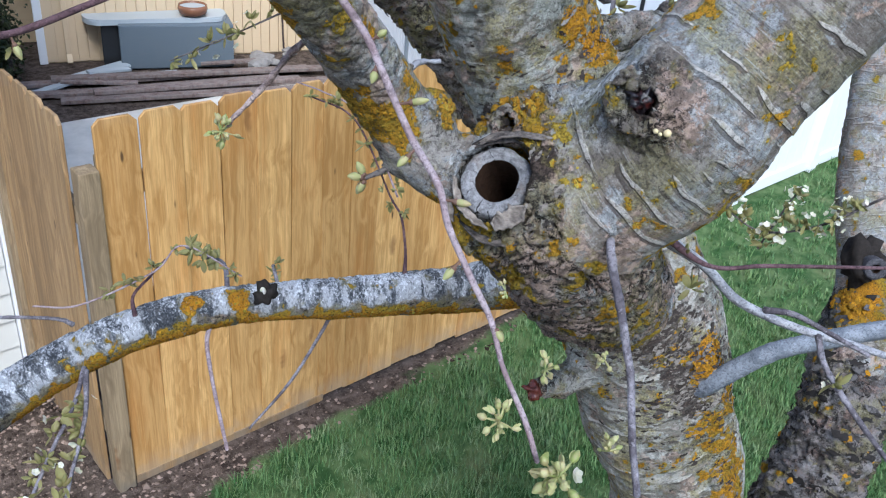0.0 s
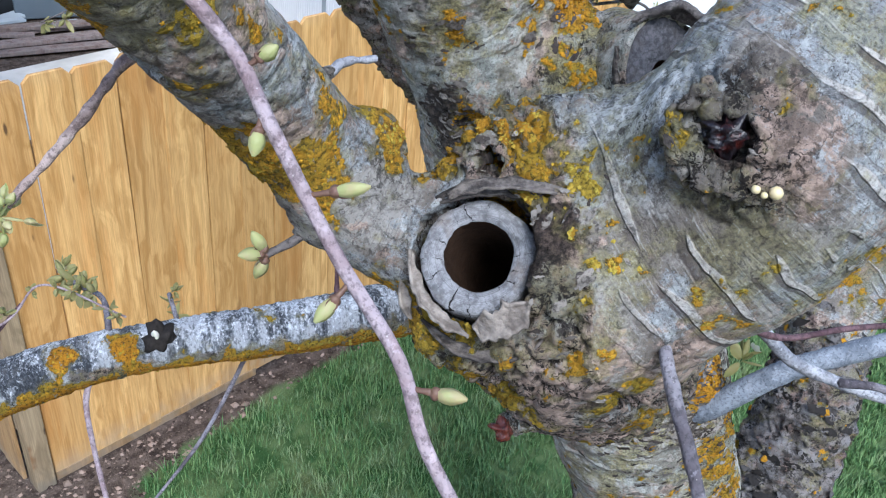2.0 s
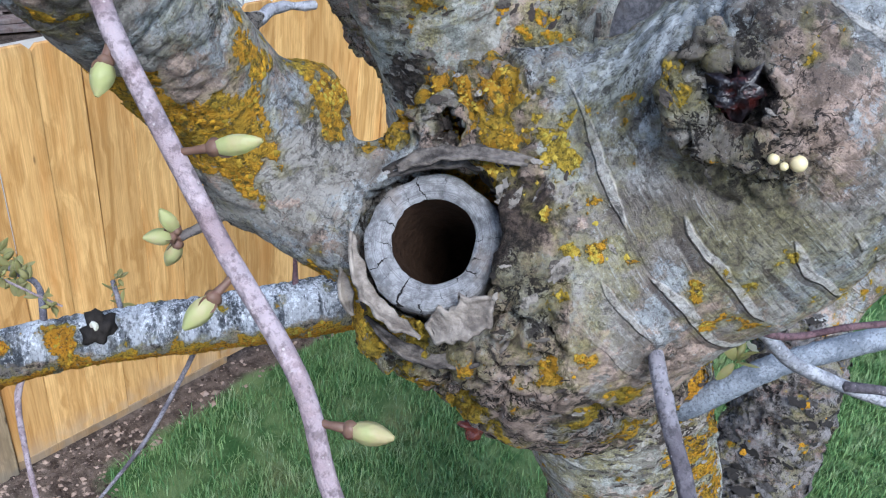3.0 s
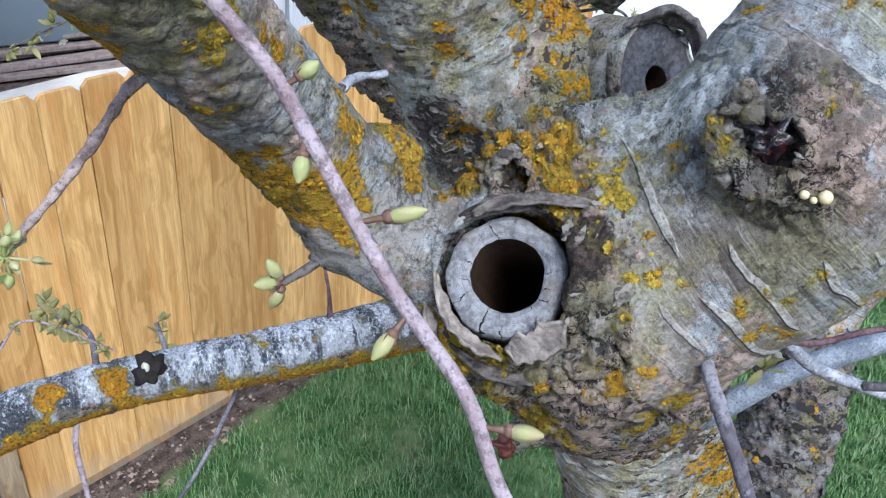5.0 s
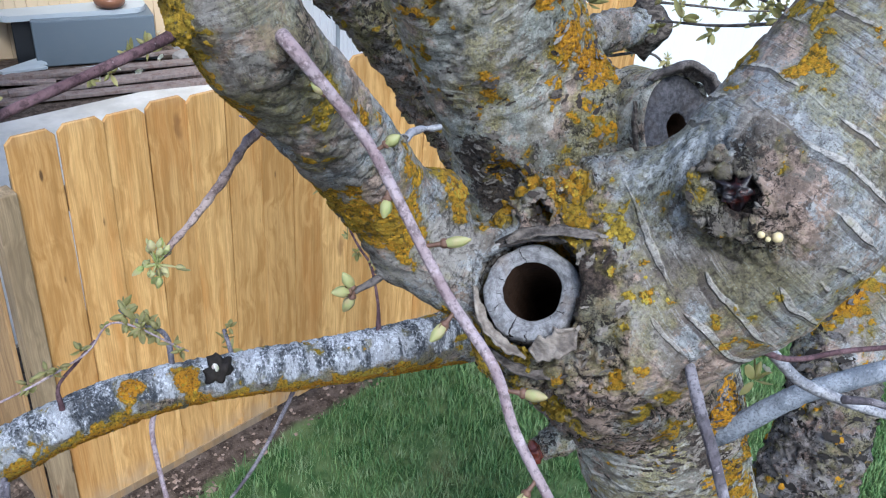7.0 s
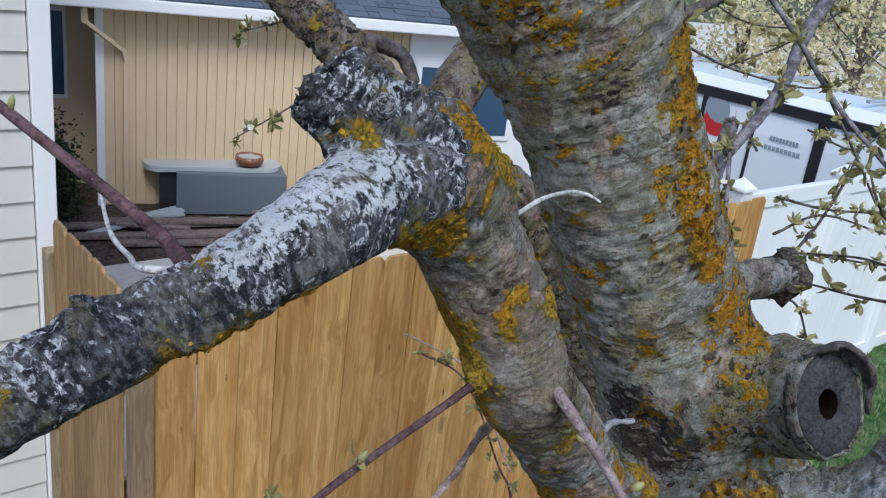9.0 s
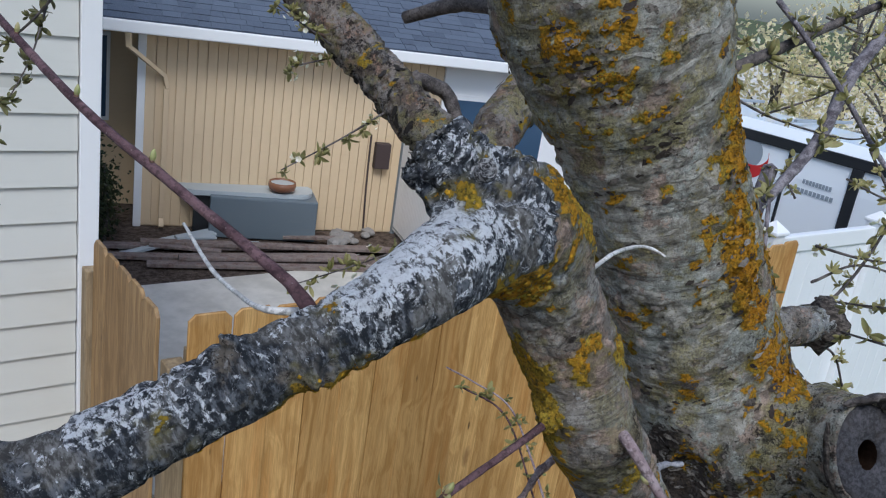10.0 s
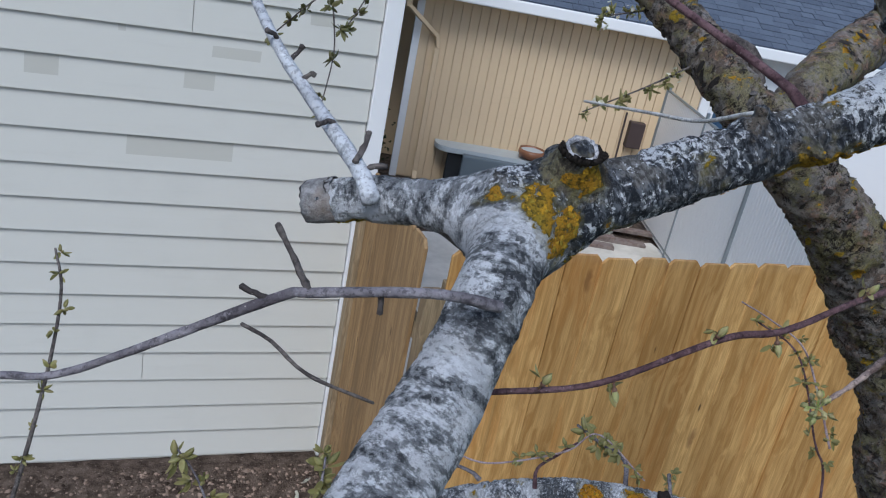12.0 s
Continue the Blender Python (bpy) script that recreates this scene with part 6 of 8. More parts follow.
def on_tree(ob, parent=None):
    """Keeps a mesh made in world places where it is, under the tree or one of its parts."""
    if parent is None:
        ob.parent = tree
        ob.matrix_parent_inverse = BASE
    else:
        ob.parent = parent
    return ob


def bump(verts, at, r):
    return np.exp(-((verts - np.array(at)) ** 2).sum(1) / r ** 2)


def near_lichen(verts, nor, who, lich, pale, flesh):
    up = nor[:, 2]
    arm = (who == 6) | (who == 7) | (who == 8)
    # arms whiter on top: highlights from above painted into the pale crust
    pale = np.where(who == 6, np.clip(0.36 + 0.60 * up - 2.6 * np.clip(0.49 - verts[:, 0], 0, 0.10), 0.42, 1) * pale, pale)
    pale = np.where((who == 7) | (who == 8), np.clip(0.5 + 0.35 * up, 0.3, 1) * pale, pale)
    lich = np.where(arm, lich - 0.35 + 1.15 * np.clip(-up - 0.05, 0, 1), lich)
    lich = lich + 0.1 * bump(verts, (0.575, 0.925, 3.0), 0.03) 
    lich = lich + np.where(who == 4, 0.55 * np.clip(-nor @ np.array([0.68, -0.73, 0.0]) - 0.3, 0, 1), 0)
    for at, r, k in ((YELLOW_A, 0.016, 0.85), (YELLOW_B, 0.022, 0.3), (YELLOW_C, 0.02, 0.1), (NODE_Y, 0.010, 1.0), (NODE_Z, 0.011, 0.9), (NODE_DRIP, 0.013, 1.3), (RING_Y, 0.009, 1.0), (NODE_TOP, 0.006, 0.9), (ELBOW_Y, 0.009, 0.7), (YELLOW_D, 0.03, 0.45), (YELLOW_E, 0.034, 0.42)):
        lich = lich + k * bump(verts, at, r)
    lich = lich - 0.6 * bump(verts, FROST, 0.04) - 0.5 * bump(verts, (0.930, 0.717, 2.845), 0.045) - 0.25 * bump(verts, (0.868, 0.758, 2.743), 0.03)
    flesh = 0.6 * flesh + 0.45 * bump(verts, WOUND, 0.022) + 0.5 * bump(verts, FLESH_A, 0.03) + 0.5 * bump(verts, FLESH_B, 0.035) - 1.5 * bump(verts, FROST, 0.032) - 0.7 * bump(verts, FROST_B, 0.05)
    return lich, pale, flesh


NEAR = [L_HUB, L_RIGHT, L_SWELL, L_SHOULDER, L_LEFT, L_BULGE, L_ARM, L_DOWN, L_END, L_RIDGE, L_BLOCK, L_RINGBUMP, L_CREST, L_ARCH]
HOLE_UP = HOLE_AXIS.cross(HOLE_RIGHT).normalized()
HOLE_RIGHT = HOLE_UP.cross(HOLE_AXIS).normalized()
collar = []
for q in np.linspace(0.2, 2 * math.pi + 0.1, 14):
    wob = 1 + 0.12 * math.sin(3 * q + 1)
    c = HOLE_AT - HOLE_AXIS * (0.029 + 0.006 * math.sin(2 * q)) + (HOLE_RIGHT * math.cos(q) + HOLE_UP * math.sin(q)) * 0.040 * wob
    collar.append((*c, 0.0125 + 0.002 * math.sin(5 * q)))
NEAR.append(dict(nodes=collar, lichen=0.5, depth=0.0055, blend=0.012, skip=True, flesh=0.7))
rim = []
for q in np.linspace(0.4, 2 * math.pi + 0.2, 14):
    c = WOUND + (WOUND_UP * math.sin(q) * 0.021 + WOUND_RIGHT * math.cos(q) * 0.024) * (1 + 0.15 * math.sin(3 * q))
    rim.append((*(c + WOUND_AXIS * (-0.004 - 0.002 * math.sin(2 * q))), 0.0055 + 0.0015 * math.sin(4 * q)))
NEAR.append(dict(nodes=rim, lichen=0.2, depth=0.005, blend=0.008, skip=True, flesh=0.9))
NEAR.append(dict(nodes=[(0.450, 0.912, 2.970, 0.0095), (0.446, 0.909, 2.981, 0.0075), (0.442, 0.907, 2.986, 0.004)], lichen=0.0, pale=0.5, depth=0.003, blend=0.01, skip=True))
NEAR.append(dict(nodes=[(0.474, 0.903, 2.972, 0.0075), (0.473, 0.893, 2.970, 0.0045)], lichen=0.3, pale=0.5, depth=0.003, blend=0.008, skip=True))
for first, second, thick in (((0.676, 0.914, 2.893), (0.668, 0.899, 2.894), 0.0062), ((0.652, 0.934, 2.903), (0.634, 0.928, 2.899), 0.0062), ((0.745, 0.975, 2.820), (0.722, 0.988, 2.820), 0.0058), ((0.790, 0.950, 2.722), (0.776, 0.952, 2.716), 0.0055), ((0.805, 0.978, 2.785), (0.818, 0.980, 2.788), 0.0058), ((0.880, 0.805, 2.724), (0.866, 0.786, 2.711), 0.0085)):
    NEAR.append(dict(nodes=[(*first, thick), (*second, thick * 0.62)], lichen=0.2, depth=0.0035, blend=0.012, skip=True, flesh=0.4))
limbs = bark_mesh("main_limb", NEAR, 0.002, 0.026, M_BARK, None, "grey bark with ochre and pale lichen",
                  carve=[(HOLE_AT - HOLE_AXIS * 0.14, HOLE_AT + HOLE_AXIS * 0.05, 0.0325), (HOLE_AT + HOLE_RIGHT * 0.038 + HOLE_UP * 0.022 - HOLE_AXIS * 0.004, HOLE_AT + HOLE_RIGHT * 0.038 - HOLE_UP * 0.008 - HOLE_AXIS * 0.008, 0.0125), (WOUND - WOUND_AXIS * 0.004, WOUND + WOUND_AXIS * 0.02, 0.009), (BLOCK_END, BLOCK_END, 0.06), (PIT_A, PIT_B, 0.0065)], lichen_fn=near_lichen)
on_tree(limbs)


def far_lichen(verts, nor, who, lich, pale, flesh):
    right = nor @ np.array([0.76, -0.64, 0.1])
    lich = lich + np.where((who == 1) & (verts[:, 2] < 3.06), 0.42 * np.clip(right - 0.35, 0, 0.7), 0)
    lich = lich + 0.56 * bump(verts, CROWN, 0.09) + 0.45 * bump(verts, CUT_AT, 0.13) + 0.5 * bump(verts, (1.395, 0.905, 2.30), 0.05)
    return lich, pale, flesh


trunk = bark_mesh("trunk", [L_TRUNK, L_STEM, L_SEAM, L_COLUMN, L_STUB, L_WART], 0.0055, 0.05, M_BARK_OLD, None, "rough grey trunk bark with orange lichen seams", carve=[(CUT_AT - CUT_AXIS * 0.07, CUT_AT + CUT_AXIS * 0.02, 0.017), (Vector((1.166, 1.185, 2.505)), Vector((1.160, 1.165, 2.568)), 0.036)], lichen_fn=far_lichen)
on_tree(trunk)
foot = part("trunk_foot", tube([(1.56, 0.95, -0.05, 0.19), (1.55, 0.95, 0.12, 0.145), (1.54, 0.95, 0.6, 0.125), (1.535, 0.95, 1.2, 0.12), (1.53, 0.95, 1.6, 0.116)], 0.03, 40, 0.03, 20), M_BARK_FAR, smooth=True)
on_tree(foot)
back = bark_mesh("back_limb", [L_BACK, L_BACK_FORK, L_BACK_KNOB], 0.009, 0.05, M_BARK_BACK, None, "brown-grey limb behind the trunk")
on_tree(back)


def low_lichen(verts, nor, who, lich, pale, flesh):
    # ochre lichen grows towards the underside; pale tone rises towards the upper side
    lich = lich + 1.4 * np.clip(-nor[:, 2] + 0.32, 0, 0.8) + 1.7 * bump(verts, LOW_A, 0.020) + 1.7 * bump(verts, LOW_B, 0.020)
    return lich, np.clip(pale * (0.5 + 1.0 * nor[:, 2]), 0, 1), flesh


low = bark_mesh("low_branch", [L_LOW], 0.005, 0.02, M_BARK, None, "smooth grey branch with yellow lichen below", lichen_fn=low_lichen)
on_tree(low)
def stem_lichen(verts, nor, who, lich, pale, flesh):
    facing = nor @ np.array([-0.75, -0.6, 0.2])
    pale = pale - 0.5 * bump(verts, FAR_CUT, 0.12)
    return lich + 1.5 * bump(verts, FAR_CUT + Vector((-0.03, 0.0, -0.08)), 0.085) * np.clip(facing + 0.5, 0, 1), pale, flesh


far_stem = bark_mesh("second_stem", [L_FAR], 0.009, 0.05, M_BARK_FAR, None, "dark peeling second stem", lichen_fn=stem_lichen)
on_tree(far_stem)
far_top = bark_mesh("second_stem_top", [L_FAR_TOP, L_FAR_ARM], 0.009, 0.05, M_BARK, None, "pale banded upper part of the second stem", lichen_fn=stem_lichen)
on_tree(far_top)
side_branch = bark_mesh("side_branch", [L_SIDE], 0.005, 0.02, M_SIDE, None, "blue-grey side branch")
on_tree(side_branch)
short_end = L_SHORT["nodes"][-1]
short = bark_mesh("short_stub", [L_SHORT], 0.006, 0.02, M_BARK, None, "short grey broken stub")
on_tree(short)


def stub_faces(at, axis, right, outer, inner, deep, squash=1.0, lift=0.012, sides=48, seed=0.0):
    """A sawn, hollow branch end: the ring of grey wood and the dark hollow in it."""
    up = axis.cross(right).normalized()
    right = up.cross(axis).normalized()

    def ring(r, h, rough=0.05):
        out = []
        for k in range(sides):
            q = 2 * math.pi * k / sides
            n = noise.noise(Vector((math.cos(q) * 1.6, math.sin(q) * 1.6, seed + r * 90)))
            n2 = noise.noise(Vector((math.cos(q) * 6, math.sin(q) * 6, seed)))
            rr = r * (1 + rough * 1.6 * n + rough * 0.5 * n2)
            out.append(at + right * rr * math.cos(q) * squash + up * rr * math.sin(q) + axis * (h + 0.0012 * n2))
        return out

    def skin(rings):
        verts = [v for r in rings for v in r]
        faces = []
        for i in range(len(rings) - 1):
            for k in range(sides):
                a, b = i * sides + k, i * sides + (k + 1) % sides
                faces.append((a, b, b + sides, a + sides))
        return verts, faces

    mid = (outer + inner) / 2
    wood = skin([ring(outer * 1.03, -deep), ring(outer * 1.0, -lift), ring(outer * 0.99, -0.003), ring(outer * 0.95, 0.0), ring(mid, 0.0008), ring(inner * 1.08, -0.0005), ring(inner, -0.003)])
    hollow = skin([ring(inner, -0.003), ring(inner * 0.97, -0.012, 0.08), ring(inner * 1.0, -deep * 0.6, 0.12), ring(inner * 0.95, -deep * 1.1, 0.15), ring(inner * 0.05, -deep * 1.25)])
    return wood, hollow


def stub_bark(at, axis, right, outer, squash, seed, sides=64):
    """The bark sleeve behind a sawn face."""
    up = axis.cross(right).normalized()
    right = up.cross(axis).normalized()
    steps = ((1.30, -0.085), (1.24, -0.06), (1.17, -0.035), (1.12, -0.018), (1.09, -0.006), (1.05, 0.002), (1.0, 0.001), (0.95, -0.006))
    verts, faces = [], []
    for i, (r, h) in enumerate(steps):
        for k in range(sides):
            q = 2 * math.pi * k / sides
            n = noise.fractal(Vector((math.cos(q) * 3.5, math.sin(q) * 3.5, h * 60 + seed)), 0.9, 2.1, 3)
            rr = outer * (r + 0.06 * n)
            verts.append(at + right * rr * math.cos(q) * squash + up * rr * math.sin(q) + axis * (h + 0.003 * n))
    for i in range(len(steps) - 1):
        for k in range(sides):
            a, b = i * sides + k, i * sides + (k + 1) % sides
            faces.append((a, b, b + sides, a + sides))
    return verts, faces


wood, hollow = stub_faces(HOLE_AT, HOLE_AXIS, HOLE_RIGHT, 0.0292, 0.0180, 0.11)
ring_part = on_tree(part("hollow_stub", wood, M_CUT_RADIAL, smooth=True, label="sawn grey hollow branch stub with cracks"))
on_tree(part("hollow", hollow, M_ROT_SHADE, smooth=True, label="rotted hollow with its deep shade put into the colour"), ring_part)
wood, hollow = stub_faces(CUT_AT, CUT_AXIS, CUT_RIGHT, 0.058, 0.017, 0.05, 0.76, seed=5.0)
side_bark = stub_bark(CUT_AT, CUT_AXIS, CUT_RIGHT, 0.058, 0.74, 5.0)
on_tree(part("stub_bark", side_bark, M_BARK_OLD, smooth=True, label="rough bark round the sawn stub"))
ring_part = on_tree(part("sawn_stub", wood, M_CUT_DARK, smooth=True, label="dark weathered sawn stub with a small hole"))
on_tree(part("hollow", hollow, M_ROT_SHADE, smooth=True), ring_part)


def strip(at, axis, right, line, thick=0.0016, nv=7, seed=0.0):
    """A torn strip of bark along a line of (right, up, height, width, tilt) round a stub, with ragged edges."""
    up = axis.cross(right).normalized()
    right = up.cross(axis).normalized()
    keys = np.array(line, float)
    n = 8 * (len(keys) - 1) + 1
    u = np.linspace(0, len(keys) - 1, n)
    rows = np.stack([np.interp(u, np.arange(len(keys)), keys[:, k]) for k in range(5)], 1)
    rows[:, :3] = np.apply_along_axis(lambda c: np.convolve(np.pad(c, 4, "edge"), np.ones(9) / 9, "valid"), 0, rows[:, :3])
    grid = []
    for i, (x, y, h, w, tilt) in enumerate(rows):
        radial = (right * x + up * y).normalized()
        across = radial * math.cos(radians(tilt)) + axis * math.sin(radians(tilt))
        lift = axis * math.cos(radians(tilt)) - radial * math.sin(radians(tilt))
        end = min(1.0, 0.25 + 1.6 * min(i, n - 1 - i) / n * 2)
        row = []
        for j in range(nv):
            v = j / (nv - 1) - 0.5
            ragged = 1 + 0.55 * noise.noise(Vector((i * 0.35, 3.0 * (v > 0), seed)))
            curl = 0.22 * w * (4 * v * v - 0.3)
            wave = 0.12 * w * noise.noise(Vector((i * 0.22, v * 2, seed + 7)))
            row.append(at + right * x + up * y + axis * h + across * (v * w * ragged * end) + lift * (curl + wave))
        grid.append(row)
    nu = len(grid)
    verts, faces = [p for row in grid for p in row], []
    off = len(verts)
    for i in range(nu):
        for j in range(nv):
            a = grid[min(i + 1, nu - 1)][j] - grid[max(i - 1, 0)][j]
            b = grid[i][min(j + 1, nv - 1)] - grid[i][max(j - 1, 0)]
            verts.append(grid[i][j] - a.cross(b).normalized() * thick)
    for i in range(nu - 1):
        for j in range(nv - 1):
            a = i * nv + j
            faces.append((a, a + nv, a + nv + 1, a + 1))
            faces.append((a + off, a + 1 + off, a + nv + 1 + off, a + nv + off))
    rim = [i * nv for i in range(nu)] + [(nu - 1) * nv + j for j in range(1, nv)] + [i * nv + nv - 1 for i in range(nu - 2, -1, -1)] + list(range(nv - 2, 0, -1))
    for a, b in zip(rim, rim[1:] + rim[:1]):
        faces.append((a, a + off, b + off, b))
    return verts, faces


MM = 0.001
FLAPS = (
    ("curled bark strip over the stub", "M_FLAP_MID", ((-16, 28, 7, 4, 10), (-4, 32, 11, 6, -15), (12, 33, 14, 7, -35), (31, 30, 16, 7, -30), (52, 25, 15, 5, -10))),
    # extra dark strip behind the curl, standing in for the crevice shade
    ("dark strip added as the shade behind the curled strip", "M_FLAP_DARK", ((-24, 27, 1, 6, 10), (-6, 33, 5, 8, 5), (16, 33, 8, 9, 0), (36, 29, 9, 9, 0), (48, 24, 9, 6, 0))),
    ("pale bark sheet beside the stub", "M_FLAP", ((-36, 8, 0, 7, 70), (-33, -12, 0, 9, 55), (-26, -25, -1, 10, 45), (-15, -34, -2, 10, 35), (-2, -41, -6, 7, 25))),
    ("beige torn bark flap", "M_FLAP", ((-3, -35, -7, 12, 5), (8, -36, 0, 15, -10), (20, -32, 3, 16, -15), (28, -23, 5, 10, -20))),
    ("torn bark edge below the stub", "M_FLAP_DARK", ((-33, -28, -14, 7, 40), (-14, -46, -16, 8, 30), (10, -50, -16, 8, 25), (28, -44, -14, 8, 30), (36, -32, -13, 6, 40))),
    ("torn bark piece in the recess", "M_FLAP_DARK", ((29, 24, 2, 6, 60), (40, 12, 0, 7, 65), (44, -4, -3, 7, 60), (38, -20, -5, 6, 50))),
    ("curled bark edge", "M_FLAP", ((-40, -2, -13, 7, 40), (-42, -18, -15, 7, 35), (-36, -32, -17, 6, 30))),
    ("lifted bark scale", "M_FLAP_DARK", ((38, 36, 4, 7, 20), (50, 24, 2, 8, 20), (56, 8, -2, 6, 20))),
)
for i, (label, mat, line) in enumerate(FLAPS):
    keys = [(a * MM, b * MM, c * MM, d * MM, e) for a, b, c, d, e in line]
    on_tree(part("bark_flap", strip(HOLE_AT, HOLE_AXIS, HOLE_RIGHT, keys, seed=i * 3.7), {"M_FLAP": M_FLAP, "M_FLAP_MID": M_FLAP_MID, "M_FLAP_DARK": M_FLAP_DARK}[mat], smooth=True, label=label))
on_tree(part("bark_flap", strip(CUT_AT, CUT_AXIS, CUT_RIGHT, [(0.050, -0.02, 0.0, 0.012, 80), (0.052, 0.032, 0.008, 0.02, 80), (0.027, 0.064, 0.014, 0.028, 75), (-0.008, 0.071, 0.010, 0.024, 78), (-0.036, 0.054, 0.0, 0.014, 80)], 0.007, seed=21.0), M_TWIG_DARK, smooth=True, label="dark bark rim over the stub"))
on_tree(part("bark_flap", strip(CUT_AT, CUT_AXIS, CUT_RIGHT, [(-0.042, 0.04, -0.014, 0.014, 65), (-0.05, 0.0, -0.014, 0.014, 60), (-0.042, -0.045, -0.014, 0.014, 65), (0.0, -0.068, -0.014, 0.012, 70)], 0.005, seed=23.0), M_FLAP_DARK, smooth=True))


def blob(at, size, seed, squash=(1, 1, 1), rough=0.35, freq=60):
    bm = bmesh.new()
    bmesh.ops.create_icosphere(bm, subdivisions=3, radius=size)
    for v in bm.verts:
        v.co *= 1 + rough * noise.noise(v.co * freq + Vector((seed, 0, 0)))
        v.co = Vector((v.co.x * squash[0], v.co.y * squash[1], v.co.z * squash[2])) + Vector(at)
    return bm


on_tree(part("broken_end", blob(short_end[:3], 0.034, 8.0, (0.8, 1.0, 1.1), 0.9, 45), M_FLAP_DARK, smooth=True, label="dark broken end of the stub"))
on_tree(part("resin", blob(Vector(WOUND) + Vector((0.003, 0.004, -0.002)), 0.0080, 1.0, (1, 1, 1), rough=1.3, freq=420), M_RESIN, smooth=True, label="dark glossy resin oozing from a wound"))
for p, s in ((BEAD_A, 0.0022), (BEAD_B, 0.0032), (BEAD_C, 0.0016)):
    on_tree(part("resin_bead", blob(p + WOUND_AXIS * 0.0045, s * 0.9, 2.0, rough=0.1), M_BEAD, smooth=True, label="small pale round bead"))
on_tree(part("lichen_flake", blob(SHARD, 0.0016, 2.0, (1, 1, 1.6)), M_PETAL, smooth=True, label="tiny white flake"))
on_tree(part("red_resin", blob(RED_RESIN, 0.0125, 3.0, rough=0.9, freq=120), M_RESIN_RED, smooth=True, label="red-brown resin lump"))


# ---- lichen rosettes and lifted bark flakes ----
m = Mat("lichen_rosette", 0.9, spec=0.1)
o = m.coords()
rnd = m.node("NewGeometry").outputs["Random Per Island"]
c = m.mix(m.step(rnd, 0.1, 0.9), (0.27, 0.19, 0.025), (0.50, 0.27, 0.02))
c = m.mix(m.step(m.noise(o, 9, 3), 0.48, 0.58, 0, 0.6), c, (0.40, 0.34, 0.06))
M_ROSETTE = m.out(m.mix(m.step(m.noise(o, 480, 4, 0.7), 0.5, 0.38, 0, 0.7), c, (0.13, 0.085, 0.012)), m.noise(o, 520, 3, 0.7), 0.002)
m = Mat("rust_lichen", 0.9, spec=0.1)
o = m.coords()
rnd = m.node("NewGeometry").outputs["Random Per Island"]
M_RUST = m.out(m.mix(m.step(m.noise(o, 300, 4, 0.7), 0.5, 0.38, 0, 0.7), m.mix(rnd, (0.26, 0.14, 0.014), (0.48, 0.235, 0.015)), (0.10, 0.05, 0.01)), m.noise(o, 300, 3, 0.7), 0.003)
m = Mat("bark_flake", 0.85, spec=0.15)
o = m.coords()
rnd = m.node("NewGeometry").outputs["Random Per Island"]
c = m.mix(m.step(rnd, 0.2, 0.95), (0.05, 0.04, 0.034), (0.27, 0.24, 0.205))
M_FLAKE = m.out(m.mix(m.step(m.noise(o, 260, 5, 0.7), 0.5, 0.38, 0, 0.7), c, (0.03, 0.025, 0.022)), m.noise(o, 240, 4, 0.7), 0.003)


m = Mat("dark_shaggy_flake", 0.85, spec=0.15)
o = m.coords()
rnd = m.node("NewGeometry").outputs["Random Per Island"]
c = m.mix(m.step(rnd, 0.3, 1.0), (0.025, 0.022, 0.02), (0.14, 0.13, 0.125))
M_BARK_DARK = m.out(m.mix(m.step(m.noise(o, 120, 5, 0.7), 0.52, 0.4, 0, 0.7), c, (0.02, 0.017, 0.015)), m.noise(o, 140, 4, 0.7), 0.004)


def rosettes(skin, count, low, high, seed, edge=0.955, stray=0.0, where=None):
    """Small lobed cushions, dense where the lichen grows, a few strays round it."""
    verts, nor, tan, ochre = SKIN[skin][:4]
    rng = np.random.default_rng(seed)
    weight = np.clip((ochre - edge) / 0.06, 0, 1) + stray * (ochre > edge - 0.09)
    if where is not None:
        weight = weight * where(verts, nor)
    pick = rng.choice(len(verts), count, p=weight / weight.sum())
    out, faces = [], []
    for i in pick:
        n = nor[i] + rng.normal(0, 0.16, 3)
        n /= np.linalg.norm(n)
        a = np.cross(n, rng.normal(0, 1, 3))
        a /= np.linalg.norm(a)
        b = np.cross(n, a)
        r = low + (high - low) * rng.random() ** 2.2
        at = verts[i] + nor[i] * r * 0.10
        k, phase, lobes = 11, rng.uniform(0, 6.28), rng.integers(3, 6)
        first = len(out)
        out.append(at + n * r * 0.2)
        for size, up in ((0.62, 0.24), (1.0, 0.0)):
            for j in range(k):
                q = 2 * math.pi * j / k
                rr = r * size * (1 + (0.22 * math.sin(lobes * q + phase) + rng.normal(0, 0.10)) * size)
                out.append(at + (a * math.cos(q) + b * math.sin(q)) * rr + n * r * (up + rng.normal(0, 0.06)))
        for j in range(k):
            jj = (j + 1) % k
            faces.append((first, first + 1 + j, first + 1 + jj))
            faces.append((first + 1 + j, first + 1 + k + j, first + 1 + k + jj, first + 1 + jj))
    return out, faces


